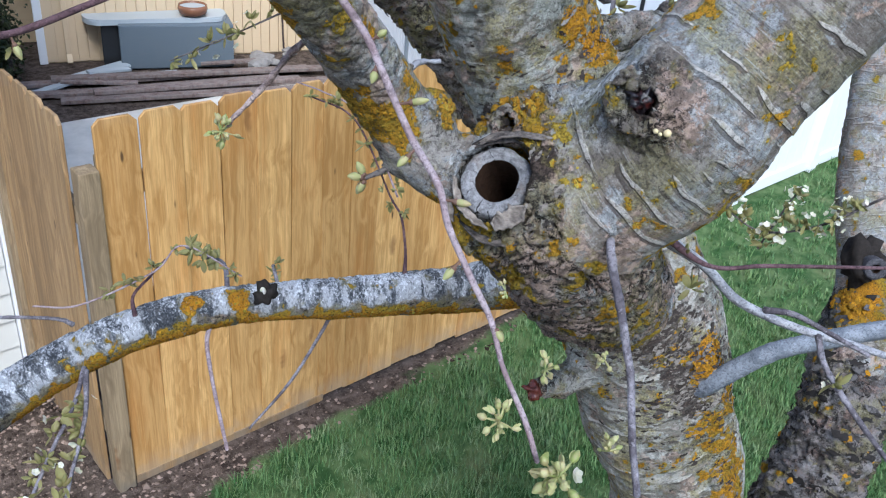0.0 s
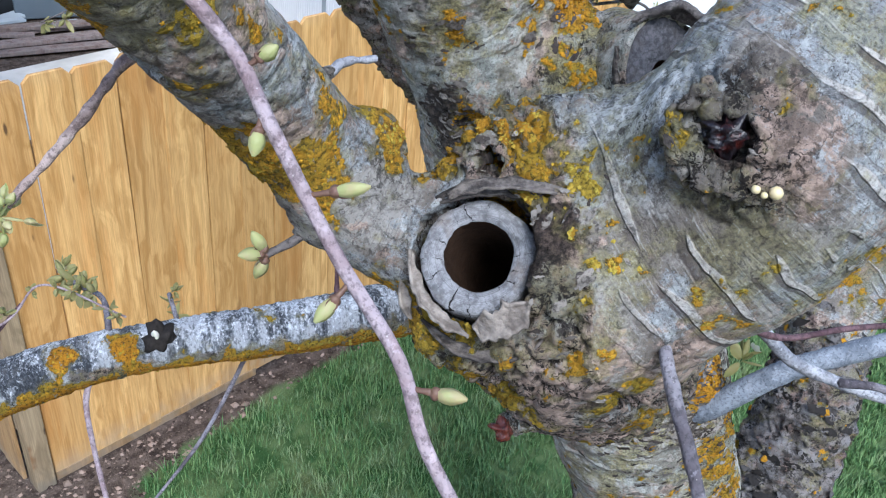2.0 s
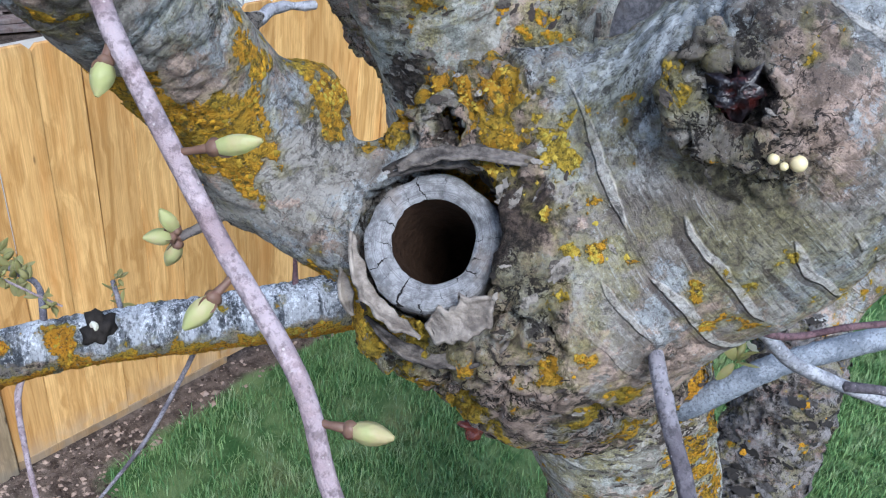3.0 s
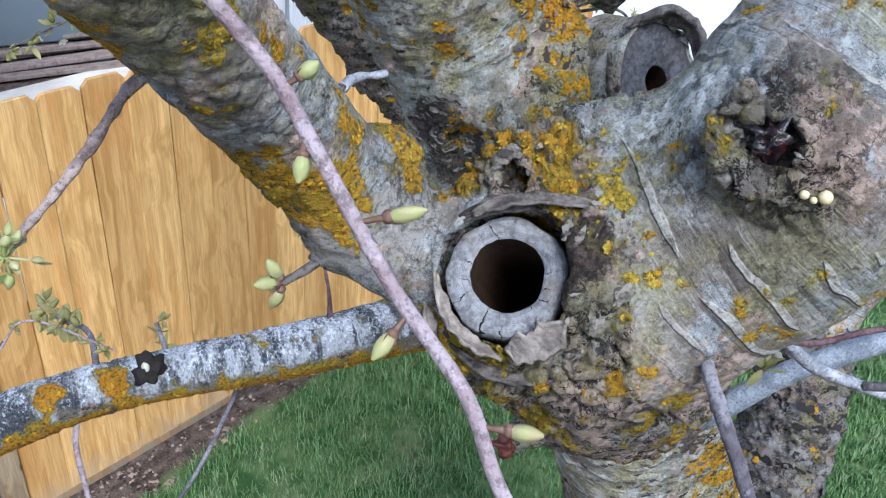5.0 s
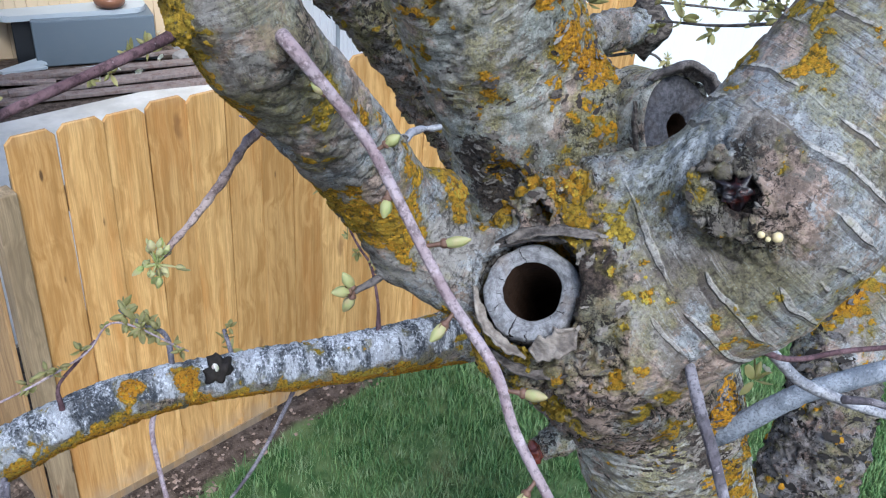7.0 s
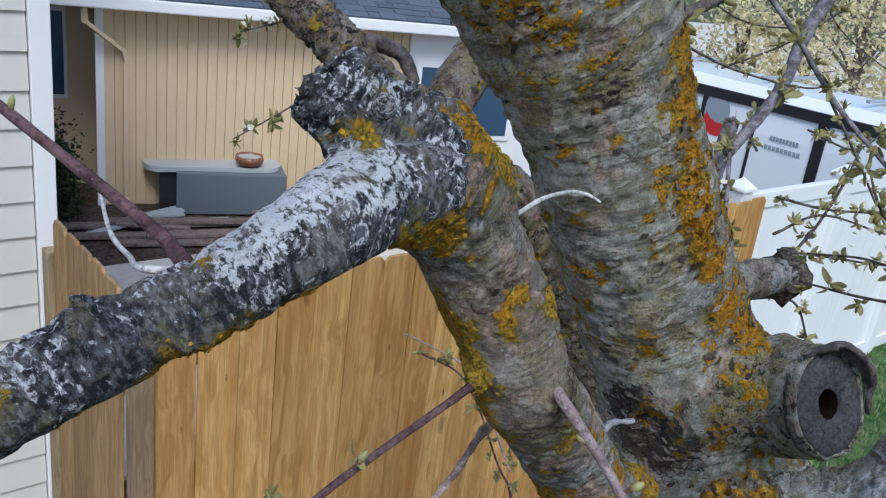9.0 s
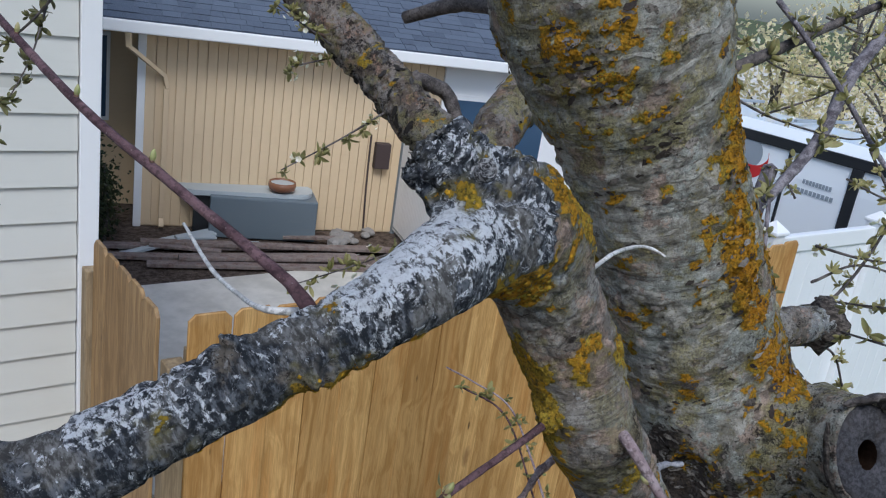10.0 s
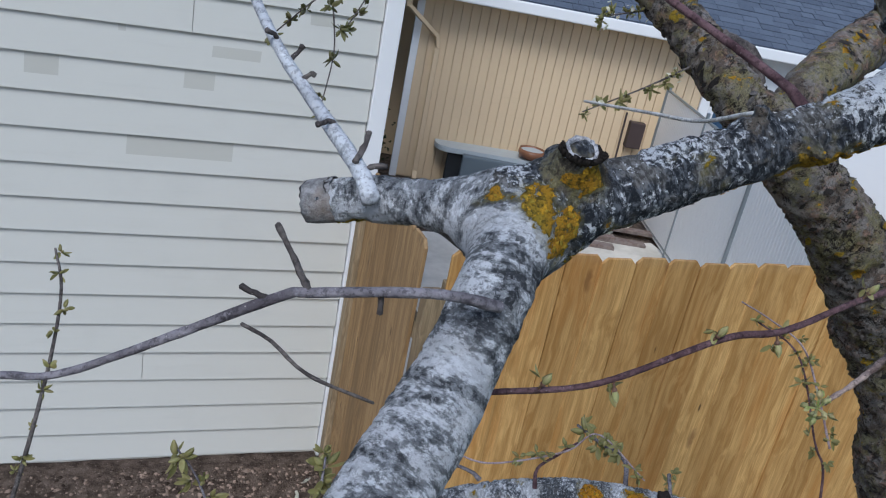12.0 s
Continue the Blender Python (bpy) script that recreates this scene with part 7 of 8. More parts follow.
def flakes(skin, count, low, high, seed, weight_of, lift=0.35):
    """Thin torn scales of bark, lying across the limb with one long edge raised."""
    verts, nor, tan = SKIN[skin][:3]
    rng = np.random.default_rng(seed)
    w = np.clip(weight_of(*SKIN[skin]), 0, None)
    pick = rng.choice(len(verts), count, p=w / w.sum())
    out, faces = [], []
    for i in pick:
        n, t = nor[i], tan[i] + rng.normal(0, 0.35, 3)
        a = np.cross(n, t)
        a /= np.linalg.norm(a) + 1e-9
        b = np.cross(n, a)
        ln, wd = rng.uniform(low, high), rng.uniform(0.25, 0.5)
        sgn, up = (1 if rng.random() < 0.5 else -1), rng.uniform(0.3, 1.0) * lift
        first = len(out)
        for j in range(6):
            u = j / 5 - 0.5
            half = wd * ln * (1 - (2 * u) ** 2 * 0.75) * 0.5
            for k in (-1.0, 0.0, 1.0):
                h = 0.06 * ln + up * half * (k * sgn + 1) + 0.10 * ln * rng.normal(0, 0.25)
                out.append(verts[i] + a * u * ln + b * (k * half + rng.normal(0, 0.05) * ln) + n * (h - 0.05 * ln))
        for j in range(5):
            for k in range(2):
                q = first + j * 3 + k
                faces.append((q, q + 3, q + 4, q + 1))
    return out, faces


def growth(name, mesh, material, on, label):
    return tagged(on_tree(part(name, mesh, material, smooth=True), on), label, kind="stuff")


growth("lichen", rosettes("main_limb", 15000, 0.0004, 0.0014, 1, stray=0.008, where=lambda v, n: 1.0 * (v[:, 2] < 3.08) * (((v - np.array(HOLE_AT)) ** 2).sum(1) > 0.034 ** 2)), M_ROSETTE, limbs, "ochre lichen rosettes on the limb")
growth("lichen", rosettes("trunk", 15000, 0.0008, 0.0028, 2, edge=0.97, stray=0.0, where=lambda v, n: 1.0 * (v[:, 2] > 1.9) * (((v - np.array(CUT_AT)) ** 2).sum(1) > 0.055 ** 2)), M_RUST, trunk, "rust-orange lichen cushions on the trunk")
growth("lichen", rosettes("low_branch", 2500, 0.0008, 0.0026, 3), M_ROSETTE, low, "ochre lichen rosettes on the branch")
growth("lichen", rosettes("second_stem", 700, 0.003, 0.009, 4), M_RUST, far_stem, "orange lichen cushions on the second stem")
growth("flaking_bark", flakes("main_limb", 1500, 0.003, 0.010, 5, lambda v, n, t, o, s, f, r: (1 - s) ** 2 * (v[:, 0] > 0.78) * (np.clip(f, 0, 1) + 0.3) + 3 * r), M_FLAKE, limbs, "small torn bark flakes round the sawn stub")
growth("flaking_bark", flakes("trunk", 4200, 0.005, 0.017, 6, lambda v, n, t, o, s, f, r: (0.15 + 2.5 * r + 1.2 * (o > 0.95) + 4 * bump(v, (1.365, 0.925, 2.27), 0.10)) * (v[:, 2] > 1.9)), M_FLAKE, trunk, "lifted bark flakes on the trunk")
growth("flaking_bark", flakes("second_stem", 620, 0.018, 0.055, 7, lambda v, n, t, o, s, f, r: 1.0 * (v[:, 2] > 0.9), 0.3), M_BARK_DARK, far_stem, "shaggy bark flakes on the second stem")
growth("flaking_bark", flakes("back_limb", 800, 0.010, 0.034, 8, lambda v, n, t, o, s, f, r: 1.0 + 0 * s), M_BARK_DARK, back, "bark flakes on the back limb")


# ---- twigs, buds and leaves ----
def spindle(at, axis, length, width, seed=0, sides=7, rings=7):
    """A pointed bud."""
    axis = Vector(axis).normalized()
    e = axis.orthogonal().normalized()
    f = axis.cross(e)
    verts, faces = [], []
    for i in range(rings):
        u = i / (rings - 1)
        r = width * (math.sin(math.pi * min(0.08 + 0.92 * u, 0.975)) ** 0.62) * (1 - 0.18 * u)
        for k in range(sides):
            q = 2 * math.pi * k / sides + 0.3 * u
            verts.append(Vector(at) + axis * length * u + (e * math.cos(q) + f * math.sin(q)) * r * (1 + 0.12 * math.sin(3 * q + seed)))
    for i in range(rings - 1):
        for k in range(sides):
            a, b = i * sides + k, i * sides + (k + 1) % sides
            faces.append((a, b, b + sides, a + sides))
    return verts, faces


def join(pieces):
    verts, faces = [], []
    for v, f in pieces:
        n = len(verts)
        verts.extend(v)
        faces.extend(tuple(q + n for q in g) for g in f)
    return verts, faces


def leaflet(at, axis, side, length, width, fold=0.35, bend=0.3):
    axis, side = Vector(axis).normalized(), Vector(side)
    side = (side - axis * side.dot(axis)).normalized()
    up = axis.cross(side)
    verts, faces = [], []
    for i in range(6):
        u = i / 5
        w = width * math.sin(math.pi * (0.06 + 0.9 * u)) ** 0.7
        c = Vector(at) + axis * length * u + up * bend * length * u * u
        verts.extend([c - side * w + up * w * fold, c - up * 0.0, c + side * w + up * w * fold])
    for i in range(5):
        for j in range(2):
            a = i * 3 + j
            faces.append((a, a + 1, a + 4, a + 3))
    return verts, faces


def bud(parent, at, axis, length, width, stalk=0.0):
    """A swelling bud on a short spur: brown scales, green tip."""
    axis = Vector(axis).normalized()
    at = Vector(at)
    pieces = [tube([(*at, width * 0.42), (*(at + axis * stalk * 0.5), width * 0.33), (*(at + axis * stalk), width * 0.45)], 0.002, 7, 0.1, 400)] if stalk else []
    start = at + axis * stalk
    pieces.append(spindle(start - axis * length * 0.1, axis, length * 0.40, width * 0.82, 2))
    pieces.append(leaflet(start, axis, axis.orthogonal(), length * 0.5, width * 0.7, 0.9, 0.2))
    on_tree(part("bud_scale", join(pieces), M_SCALE, smooth=True), parent)
    on_tree(part("bud", join([spindle(start + axis * length * 0.06, axis, length * 0.95, width * 1.0)]), M_BUD, smooth=True, label="pale green opening bud"), parent)


def cluster(parent, at, size, count, flowers=0, seed=0, name="leaf_tuft", material=None, plump=0.45):
    """A tuft of unfolding leaves, with blossoms where there are any."""
    rng = random.Random(seed)
    at = Vector(at)
    pieces = []
    for _ in range(count):
        d = Vector((rng.gauss(0, 1), rng.gauss(0, 1), rng.gauss(0.15, 1))).normalized()
        s = Vector((rng.gauss(0, 1), rng.gauss(0, 1), rng.gauss(0, 1)))
        if name == "bud_tuft":
            far = rng.uniform(0.35, 0.75)
            pieces.append(spindle(at, d, size * (far + 0.1), size * 0.07, 0, 5, 4))
            pieces.append(spindle(at + d * size * far, d + s * 0.15, size * rng.uniform(0.32, 0.55), size * rng.uniform(0.14, 0.21), rng.random() * 6, 7, 7))
            pieces.append(leaflet(at + d * size * far, d + s * 0.4, s, size * rng.uniform(0.4, 0.7), size * rng.uniform(0.10, 0.18), 0.5, rng.uniform(-0.3, 0.5)))
        elif rng.random() < plump:
            pieces.append(spindle(at + d * size * 0.15, d, size * rng.uniform(0.55, 0.95), size * rng.uniform(0.16, 0.24), rng.random() * 6, 6, 6))
        else:
            pieces.append(leaflet(at + d * size * 0.1, d, s, size * rng.uniform(0.7, 1.2), size * rng.uniform(0.16, 0.28), 0.5, rng.uniform(-0.3, 0.5)))
    on_tree(part(name, join(pieces), material or M_LEAF, smooth=True), parent)
    if flowers:
        pieces = []
        for _ in range(flowers):
            d = Vector((rng.gauss(0, 1), rng.gauss(0, 1), rng.gauss(0, 1))).normalized()
            c = at + d * size * rng.uniform(0.7, 1.3)
            e = d.orthogonal().normalized()
            g = d.cross(e)
            for k in range(5):
                q = 2 * math.pi * k / 5
                ax = e * math.cos(q) + g * math.sin(q) + d * 0.4
                pieces.append(leaflet(c, ax, ax.cross(d), size * 0.30, size * 0.15, 0.2, 0.1))
        on_tree(part("blossom", join(pieces), M_PETAL, smooth=True), parent)


def twig(nodes, material, label, sides=8, step=0.006, rough=0.07, nodes_at=()):
    return on_tree(part("twig", tube(nodes, step, sides, rough, 150, seed=nodes[0][0] * 50), material, smooth=True, label=label))


def along(nodes, k):
    """The place and the direction at the share k of a twig."""
    s = spline(nodes, 0.004)
    i = min(max(int(k * (len(s) - 1)), 1), len(s) - 2)
    return Vector(s[i, :3]), Vector(s[i + 1, :3] - s[i - 1, :3]).normalized()


CAMERA_SIDE = Vector((-0.62, -0.52, 0.45))
V_RIGHT = Vector((0.68, -0.73, -0.03))
V_UP = Vector((0.35, 0.34, 0.87))


def dressed(nodes, every, size, seed, flowers=0, count=6, start=0.15, parent=None, material=None):
    """Leaf tufts along a twig."""
    rng = random.Random(seed)
    n = len(spline(nodes, every))
    for i in range(n):
        k = start + (1 - start) * (i + rng.uniform(-0.3, 0.3)) / max(n - 1, 1)
        p, d = along(nodes, min(max(k, 0.02), 0.99))
        side = Vector((rng.gauss(0, 1), rng.gauss(0, 1), rng.gauss(0.3, 1))).normalized()
        cluster(parent, p + side * size * 0.5, size * rng.uniform(0.7, 1.25), count, flowers if rng.random() < 0.6 else 0, seed * 31 + i, material=material)


pink = twig(T_PINK, M_TWIG_PINK, "smooth pinkish-grey young twig", 12, 0.004, 0.035)
for k, dr, du, ln in ((0.13, -0.5, 0.3, 0.014), (0.2, 0.7, 0.5, 0.014), (0.255, -0.1, -1, 0.016), (0.33, 1.0, 0.25, 0.022), (0.415, -0.6, -0.8, 0.018), (0.53, 1.0, -0.05, 0.019), (0.64, -0.55, -0.8, 0.018), (0.75, 0.6, -0.8, 0.015)):
    p, d = along(T_PINK, k + 0.022)
    ax = V_RIGHT * dr + V_UP * du + CAMERA_SIDE * 0.25
    bud(pink, p, ax, ln * 0.54, 0.0028, ln * 0.40)
for at, size, n in ((TUFT_A, 0.006, 5), (TUFT_B, 0.0095, 9), (TUFT_C, 0.012, 12), (TUFT_D, 0.016, 18), (TUFT_E, 0.0095, 8), (TUFT_F, 0.011, 11)):
    cluster(pink, at, size, n, 1 if size > 0.013 else 0, int(size * 5000) + n, "bud_tuft", M_BUD)
grey = twig(T_GREY, M_TWIG_GREY, "grey twig hanging from the limb", 12, 0.004, 0.08)
red = twig(T_RED, M_TWIG_RED, "reddish-brown twig with small buds", 10, 0.004, 0.06)
for k, sgn in ((0.3, 1), (0.5, -1), (0.62, 1), (0.75, -1), (0.86, 1)):
    p, d = along(T_RED, k)
    bud(red, p, Vector((0.1, -0.2, 0.5 * sgn)), 0.008, 0.002, 0.005)
    cluster(red, p + Vector((0.0, 0.0, 0.007 * sgn)), 0.007, 4, 0, int(k * 77), material=M_LEAF)
brown = twig(T_BROWN, M_TWIG_BROWN, "ringed grey-brown spur twig", 10, 0.0016, 0.28)
cluster(brown, (0.641, 0.979, 2.764), 0.0125, 14, 0, 21, "bud_tuft", M_BUD, 1.0)
spur = twig(T_SPUR, M_TWIG_DARK, "short dark spur", 8, 0.003, 0.12)
for d in ((-0.3, 0.2, 0.7), (-0.4, 0.1, 0.1), (-0.3, 0.2, -0.8)):
    bud(spur, (0.757, 0.956, 2.709), d, 0.013, 0.004, 0.003)
tip = twig(T_TIP, M_TWIG_LIGHT, "short knobbly spur", 8, 0.0018, 0.4)
purple = twig(T_PURPLE, M_TWIG_RED, "smooth purple-brown shoot", 12, 0.005, 0.05)
for k in (0.25, 0.4, 0.62):
    p, d = along(T_PURPLE, k)
    bud(purple, p, Vector((0.1, -0.1, 1)), 0.006, 0.0016, 0.002)
twig(T_BLEACHED, M_TWIG_PALE, "bleached dead twig", 8, 0.004, 0.08)
twig(T_CROOK, M_TWIG_PALE, "crooked bleached dead twig", 8, 0.003, 0.08)
dead = twig(T_DEAD, M_TWIG_WHITE, "whitish dead shoot with dark spurs", 12, 0.005, 0.05)
for a, b in (((0.272, 0.965, 2.925), (0.285, 0.985, 2.945)), ((0.272, 0.962, 2.92), (0.296, 0.962, 2.928)), ((0.268, 1.0, 2.932), (0.25, 0.985, 2.936)), ((0.255, 1.035, 2.945), (0.266, 1.035, 2.951)), ((0.245, 1.06, 2.955), (0.232, 1.05, 2.972)), ((0.25, 1.05, 2.95), (0.262, 1.055, 2.966))):
    b = tuple(p + (q - p) * 0.6 for p, q in zip(a, b))
    m2 = tuple((p + q) / 2 + 0.002 for p, q in zip(a, b))
    on_tree(part("spur", tube([(*a, 0.0018), (*m2, 0.0013), (*b, 0.0016)], 0.002, 7, 0.25, 400), M_TWIG_DARK, smooth=True), dead)
twig(T_STRAY, M_TWIG_DARK, "thin stray twig", 6, 0.006, 0.08)
lowleft = twig(T_LOWLEFT, M_TWIG_GREY, "dark bare twig below the arm", 10, 0.004, 0.08)
for a, b in (((0.236, 0.87, 2.904), (0.224, 0.885, 2.925)), ((0.222, 0.873, 2.899), (0.212, 0.88, 2.901)), ((0.262, 0.865, 2.909), (0.262, 0.862, 2.900))):
    m2 = tuple((p + q) / 2 for p, q in zip(a, b))
    on_tree(part("spur", tube([(*a, 0.0016), (*m2, 0.0012), (*b, 0.0013)], 0.002, 7, 0.25, 400), M_TWIG_DARK, smooth=True), lowleft)
white = twig(T_WHITE, M_TWIG_LIGHT, "pale grey curved twig", 12, 0.006, 0.05)
p, d = along(T_WHITE, 0.3)
cluster(white, p - V_UP * 0.03, 0.016, 8, 2, 41)
twig(T_FORK, M_TWIG_GREY, "thin brownish side shoot", 8, 0.005, 0.06)
drop = twig(T_DROP, M_TWIG_GREY, "dark drooping twig", 8, 0.005, 0.08)
p, d = along(T_DROP, 0.4)
cluster(drop, p, 0.014, 7, 2, 43)
level = twig(T_LEVEL, M_TWIG_RED, "thin level purple shoot", 8, 0.006, 0.04)
p, d = along(T_LEVEL, 0.18)
cluster(level, p, 0.01, 6, 0, 44)
for nodes, mat, size, seed, fl in ((T_LOWA, M_TWIG_GREY, 0.02, 51, 0), (T_LOWB, M_TWIG_GREY, 0.016, 52, 0), (T_LOWE, M_TWIG_RED, 0.012, 55, 0), (T_LOWH, M_TWIG_GREY, 0.02, 57, 1), (T_LOWI, M_TWIG_GREY, 0.02, 58, 1), (T_MID, M_TWIG_PINK, 0.013, 61, 0), (T_MIDB, M_TWIG_PINK, 0.014, 62, 0)):
    tg = twig(nodes, mat, "thin twig with opening leaf buds", 8, 0.006, 0.08)
    dressed(nodes, 0.045, size, seed, fl, 6, 0.3, tg)
for nodes, mat in ((T_LOWC, M_TWIG_PINK), (T_LOWD, M_TWIG_GREY), (T_LOWF, M_TWIG_RED), (T_LOWG, M_TWIG_GREY)):
    twig(nodes, mat, "thin bare twig", 8, 0.006, 0.08)
for nodes, size, seed, every in ((T_HANG, 0.03, 71, 0.07), (T_HANGB, 0.03, 72, 0.07), (T_HANGC, 0.028, 73, 0.06), (T_HANGD, 0.028, 74, 0.08)):
    tg = twig(nodes, M_TWIG_DARK, "hanging twig with greenish leaf tufts", 8, 0.012, 0.06)
    dressed(nodes, every, size, seed, 0, 10, 0.1, tg, M_LEAF_DARK)
for nodes, seed in ((T_FLOWER, 81), (T_FLOWERB, 82), (T_SPRIG, 83)):
    tg = twig(nodes, M_TWIG_DARK, "blossoming twig with white flowers", 8, 0.01, 0.06)
    dressed(nodes, 0.06, 0.021, seed, 4, 10, 0.3, tg)
twig(T_BACKSTICK, M_TWIG_DARK, "crooked dark branch piece", 10, 0.01, 0.1)
twig(T_TOPSTICK, M_TWIG_DARK, "dark stick across the stem", 10, 0.01, 0.1)
for nodes, mat, seed, fl, every, size in ((T_LONG, M_TWIG_GREY, 91, 0, 0.5, 0.012), (T_CROSS, M_TWIG_DARK, 92, 2, 0.16, 0.02), (T_SLANT, M_TWIG_GREY, 93, 0, 0.6, 0.03), (T_ARCH, M_TWIG_DARK, 94, 2, 0.07, 0.024),
                                    (T_ARCHB, M_TWIG_DARK, 95, 2, 0.05, 0.018), (T_ARCHC, M_TWIG_DARK, 96, 1, 0.06, 0.018), (T_ARCHD, M_TWIG_DARK, 97, 2, 0.06, 0.018), (T_UPRIGHT, M_TWIG_GREY, 98, 2, 0.08, 0.026), (T_THICK, M_TWIG_GREY, 99, 0, 0.5, 0.02),
                                    (T_CORNER, M_TWIG_DARK, 100, 0, 0.2, 0.016), (T_BLOSSOM, M_TWIG_DARK, 101, 6, 0.015, 0.017), (T_BLOSSOMB, M_TWIG_DARK, 102, 6, 0.015, 0.017), (T_LEFTUP, M_TWIG_DARK, 103, 0, 0.1, 0.016), (T_SPRIGA, M_TWIG_GREY, 104, 0, 0.05, 0.025), (T_SPRIGB, M_TWIG_GREY, 105, 2, 0.05, 0.02), (T_LEAFTWIG, M_TWIG_DARK, 106, 1, 0.09, 0.03)):
    tg = twig(nodes, mat, "twig with young leaves", 8, 0.01, 0.07)
    dressed(nodes, every, size, seed, fl, 7, 0.15, tg)


for i, nodes in enumerate((T_SPRAYA, T_SPRAYB, T_SPRAYC, T_SPRAYD, T_SPRAYE, T_SPRAYF, T_SPRAYG, T_SPRAYH, T_SPRAYI, T_SPRAYJ, T_SPRAYK, T_SPRAYM)):
    tg = twig(nodes, M_TWIG_DARK, "thin twig with pale opening leaves", 7, 0.012, 0.07)
    dressed(nodes, 0.06, 0.016 if i < 7 else 0.024, 200 + i, 1, 9, 0.1, tg, M_LEAF_PALE)


# sawn arm end, knots and small cuts on the arm
def small_cut(at, axis, r, name, label, hole=0.45, squash=1.0, material=None):
    axis = Vector(axis).normalized()
    right = axis.cross(Vector((0, 0, 1))).normalized()
    wood, hollow = stub_faces(Vector(at), axis, right, r, r * hole, r * 1.4, squash, r * 0.4, 32, seed=r * 900)
    q = on_tree(part(name, wood, material or M_CUT, smooth=True, label=label))
    on_tree(part("core", hollow, M_ROT_SHADE, smooth=True), q)
    return q


small_cut(END_AT, END_AXIS, 0.0113, "sawn_end", "sawn end of a side branch", 0.1)
ring_right = RING_AXIS.cross(Vector((0, 0, 1))).normalized()
m = Mat("pale_callus", 0.85, spec=0.2)
o = m.coords()
M_RING = m.out(m.mix(m.step(m.noise(o, 420, 5, 0.7), 0.40, 0.58), (0.22, 0.22, 0.24), (0.50, 0.50, 0.52)), m.noise(o, 380, 4, 0.7), 0.0015)
scar = small_cut(RING_CUT - RING_AXIS * 0.0005, RING_AXIS, 0.0078, "ring_cut", "pale ring of a small pruning scar", 0.68, material=M_RING)
frill = [(0.0095 * math.cos(q), 0.0095 * math.sin(q), -0.003 + 0.002 * math.sin(q), 0.0075 + 0.003 * math.sin(5 * q + 1), 50) for q in np.linspace(-0.6, 3.9, 17)]
on_tree(part("bark_frill", strip(RING_CUT, RING_AXIS, ring_right, frill, 0.002, seed=31.0), M_CHAR, smooth=True, label="black ruffled bark edge"))
m = Mat("knot_bark", 0.9, spec=0.15)
o = m.coords()
M_KNOT = m.out(m.mix(m.step(m.noise(o, 520, 5, 0.75), 0.44, 0.56), (0.05, 0.05, 0.055), (0.42, 0.42, 0.43)), m.noise(o, 500, 4, 0.7), 0.002)
knot_at = Matrix.Translation(KNOT) @ Vector((-0.45, -0.7, 0.55)).to_track_quat("Z", "Y").to_matrix().to_4x4() @ Matrix.Diagonal((0.82, 0.82, 1.3, 1))
rings = [(0.0002, 0.0022)] + [(0.0005 + 0.0004 * i, 0.0018 + (0.0011 if i % 4 < 2 else -0.0006) - 0.00016 * i) for i in range(15)] + [(0.0075, -0.006)]
knot = [(r * (1 + 0.12 * math.sin(2 * a + r * 700)), a, z) for r, z in rings for a in np.linspace(0, 2 * math.pi, 24, endpoint=False)]
on_tree(part("bark_knot", ([knot_at @ Vector((r * math.cos(a), r * math.sin(a) * 0.85, z)) for r, a, z in knot], [(i * 24 + k, i * 24 + (k + 1) % 24, i * 24 + 24 + (k + 1) % 24, i * 24 + 24 + k) for i in range(len(rings) - 1) for k in range(24)]), M_KNOT, smooth=True, label="ringed knot in the bark"))
eye = on_tree(part("pruning_scar", blob(EYE_CUT - EYE_AXIS * 0.003, 0.0150, 4.0, (1, 1, 1.05), 0.9, 110), M_CHAR, smooth=True, label="black pruning scar with a white glint set on it"))
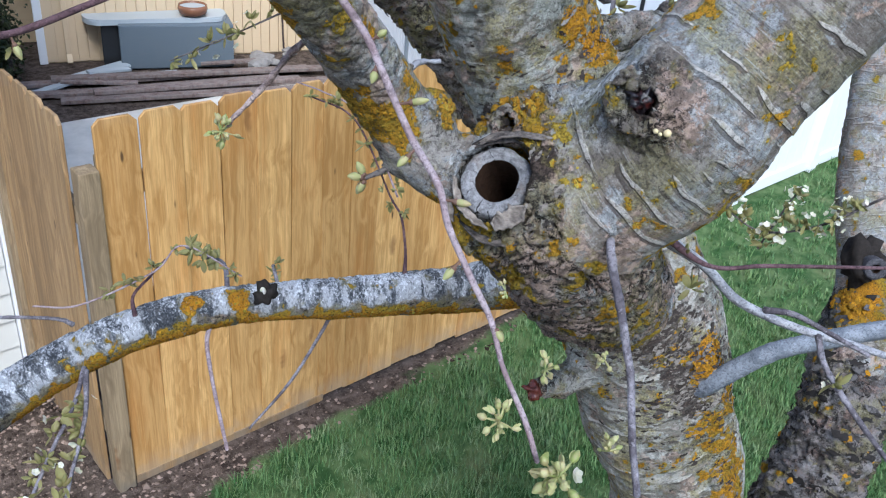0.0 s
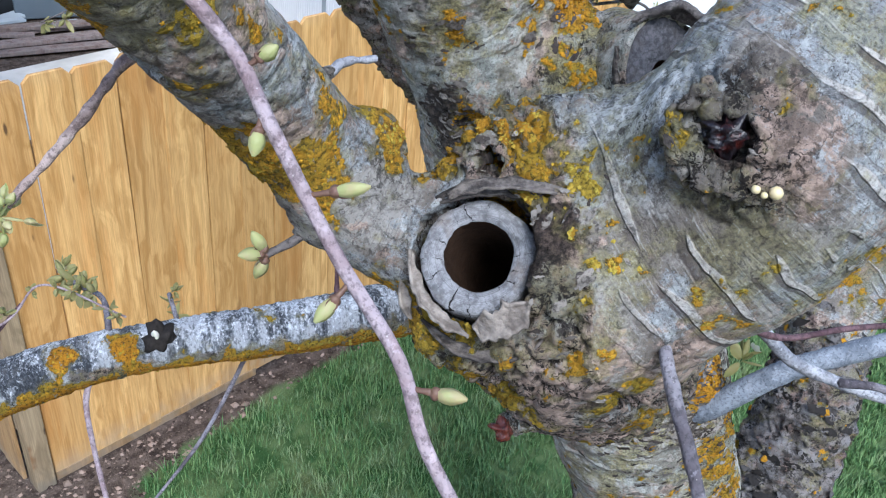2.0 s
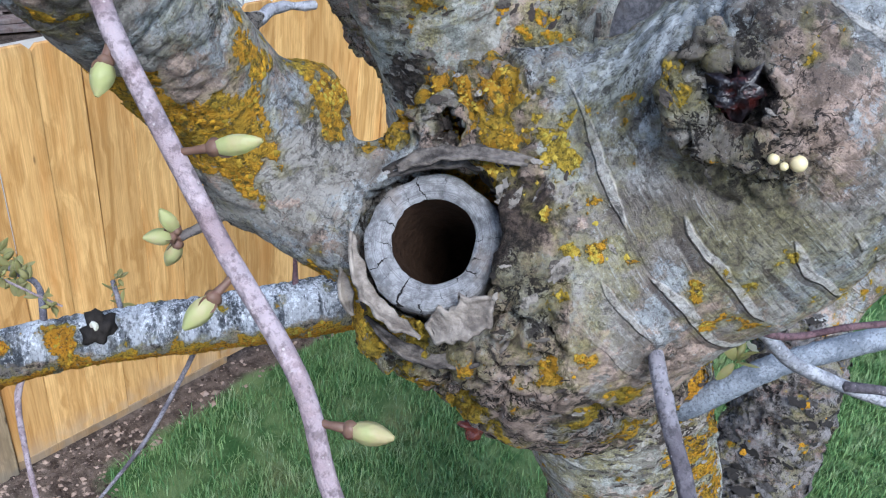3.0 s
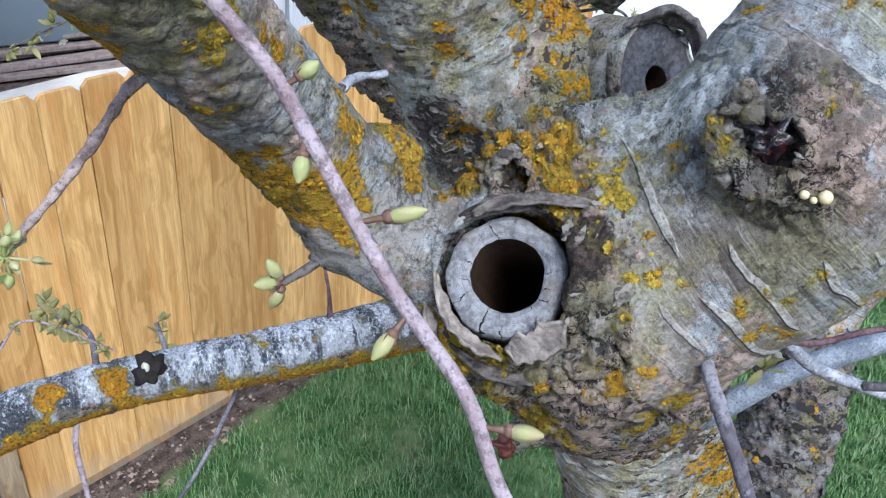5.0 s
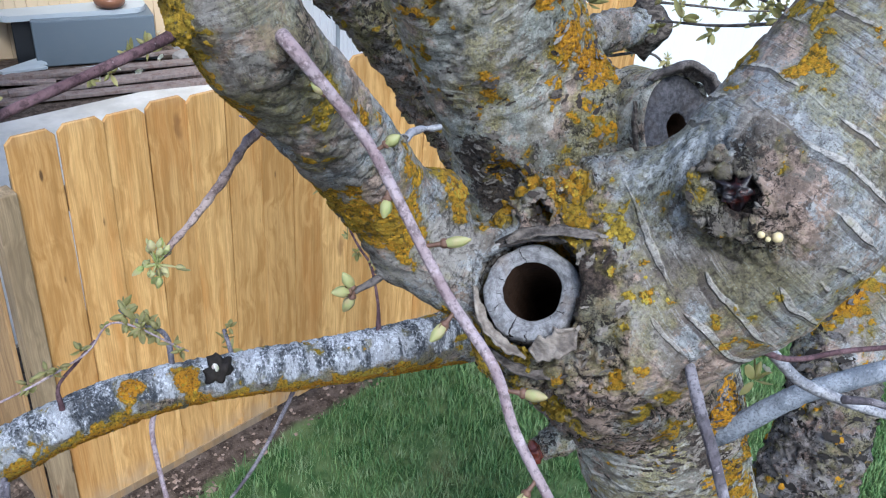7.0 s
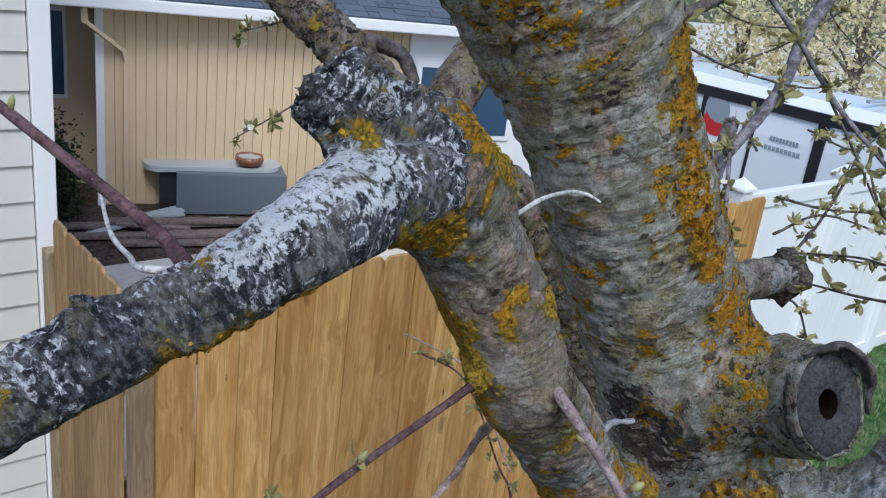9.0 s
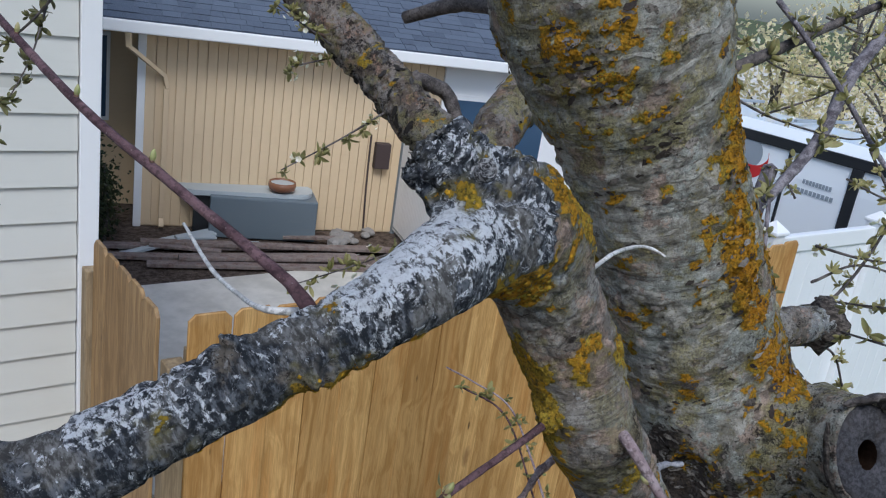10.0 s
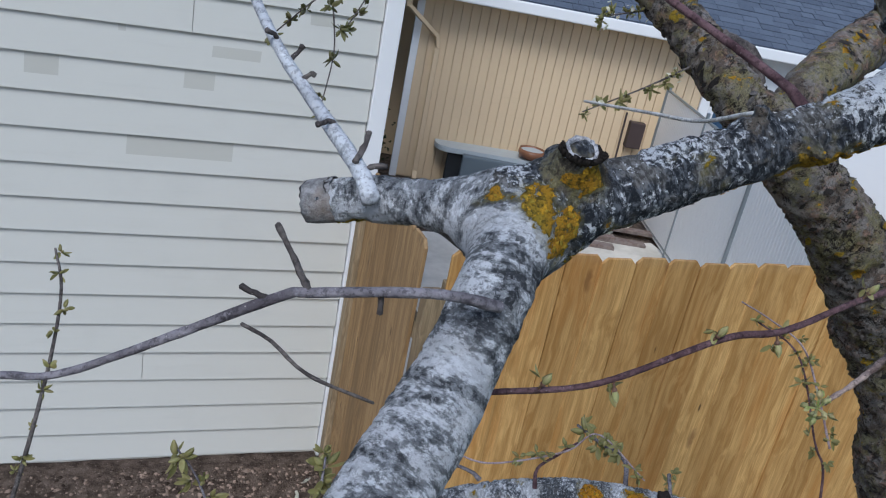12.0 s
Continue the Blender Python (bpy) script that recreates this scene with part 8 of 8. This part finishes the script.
# small white blob modelled as the glint on the scar
on_tree(part("core", blob(EYE_CUT + EYE_AXIS * 0.0105, 0.0045, 6.0, (0.8, 0.8, 1.2), 0.8, 220), M_PETAL, smooth=True), eye)
torn = on_tree(part("pruning_scar", blob(FAR_CUT + Vector((0.022, 0.022, -0.004)), 0.052, 5.0, (1, 1, 1.15), 1.0, 34), M_CHAR, smooth=True, label="black torn pruning scar"))
small_cut(FAR_CUT + Vector((-0.03, -0.026, 0.013)), (-0.7, -0.6, 0.3), 0.028, "sawn_core", "dark sawn core of the scar", 0.4, material=M_CUT_DARK)

# ---- distant trees beyond the van ----
def far_tree(x, y, h, seed, label):
    t = thing("tree", label, "tree", (x, y, -0.4), group="trees beyond the van")
    rng = random.Random(seed)
    part("trunk", tube([(0, 0, 0, 0.17), (0.1, 0, h * 0.25, 0.14), (0.0, 0.1, h * 0.5, 0.1), (0.1, 0.1, h * 0.9, 0.03)], 0.2, 10, 0.05, 6), M_BARK_FAR, t, smooth=True)
    verts, faces = [], []
    for i in range(46):
        a, r, z = rng.uniform(0, 6.28), rng.uniform(0.2, 0.42) * h, rng.uniform(0.12, 1.0) * h
        p = (r * math.cos(a) * (1.1 - z / h * 0.5), r * math.sin(a) * (1.1 - z / h * 0.5), z)
        if i < 16:
            part("limb", tube([(0, 0, z * 0.6, 0.05), (p[0] * 0.5, p[1] * 0.5, z * 0.85, 0.03), (*p, 0.01)], 0.25, 6, 0.05, 6), M_BARK_FAR, t, smooth=True)
        leaf_clump(60, (0.3, 0.3, 0.24), 0.12, seed * 50 + i, verts, faces, p)
    part("crown", (verts, faces), M_LEAF_FAR, t)
    return t


M_LEAF_FAR = leaf_material("pale_spring_foliage", (0.62, 0.54, 0.27), (0.88, 0.80, 0.55), glow=0.45)
for x, y, h, seed in ((16, 6.5, 4.0, 1), (20, 10.0, 4.5, 2), (18, 3.5, 4.0, 3), (25, 14, 5, 4), (17, 15, 4.5, 5), (27, 6, 5, 6), (14.5, 9.5, 3.2, 7), (22, 5.0, 5, 8)):
    far_tree(x, y, h, seed, "distant tree in yellowish spring leaf")
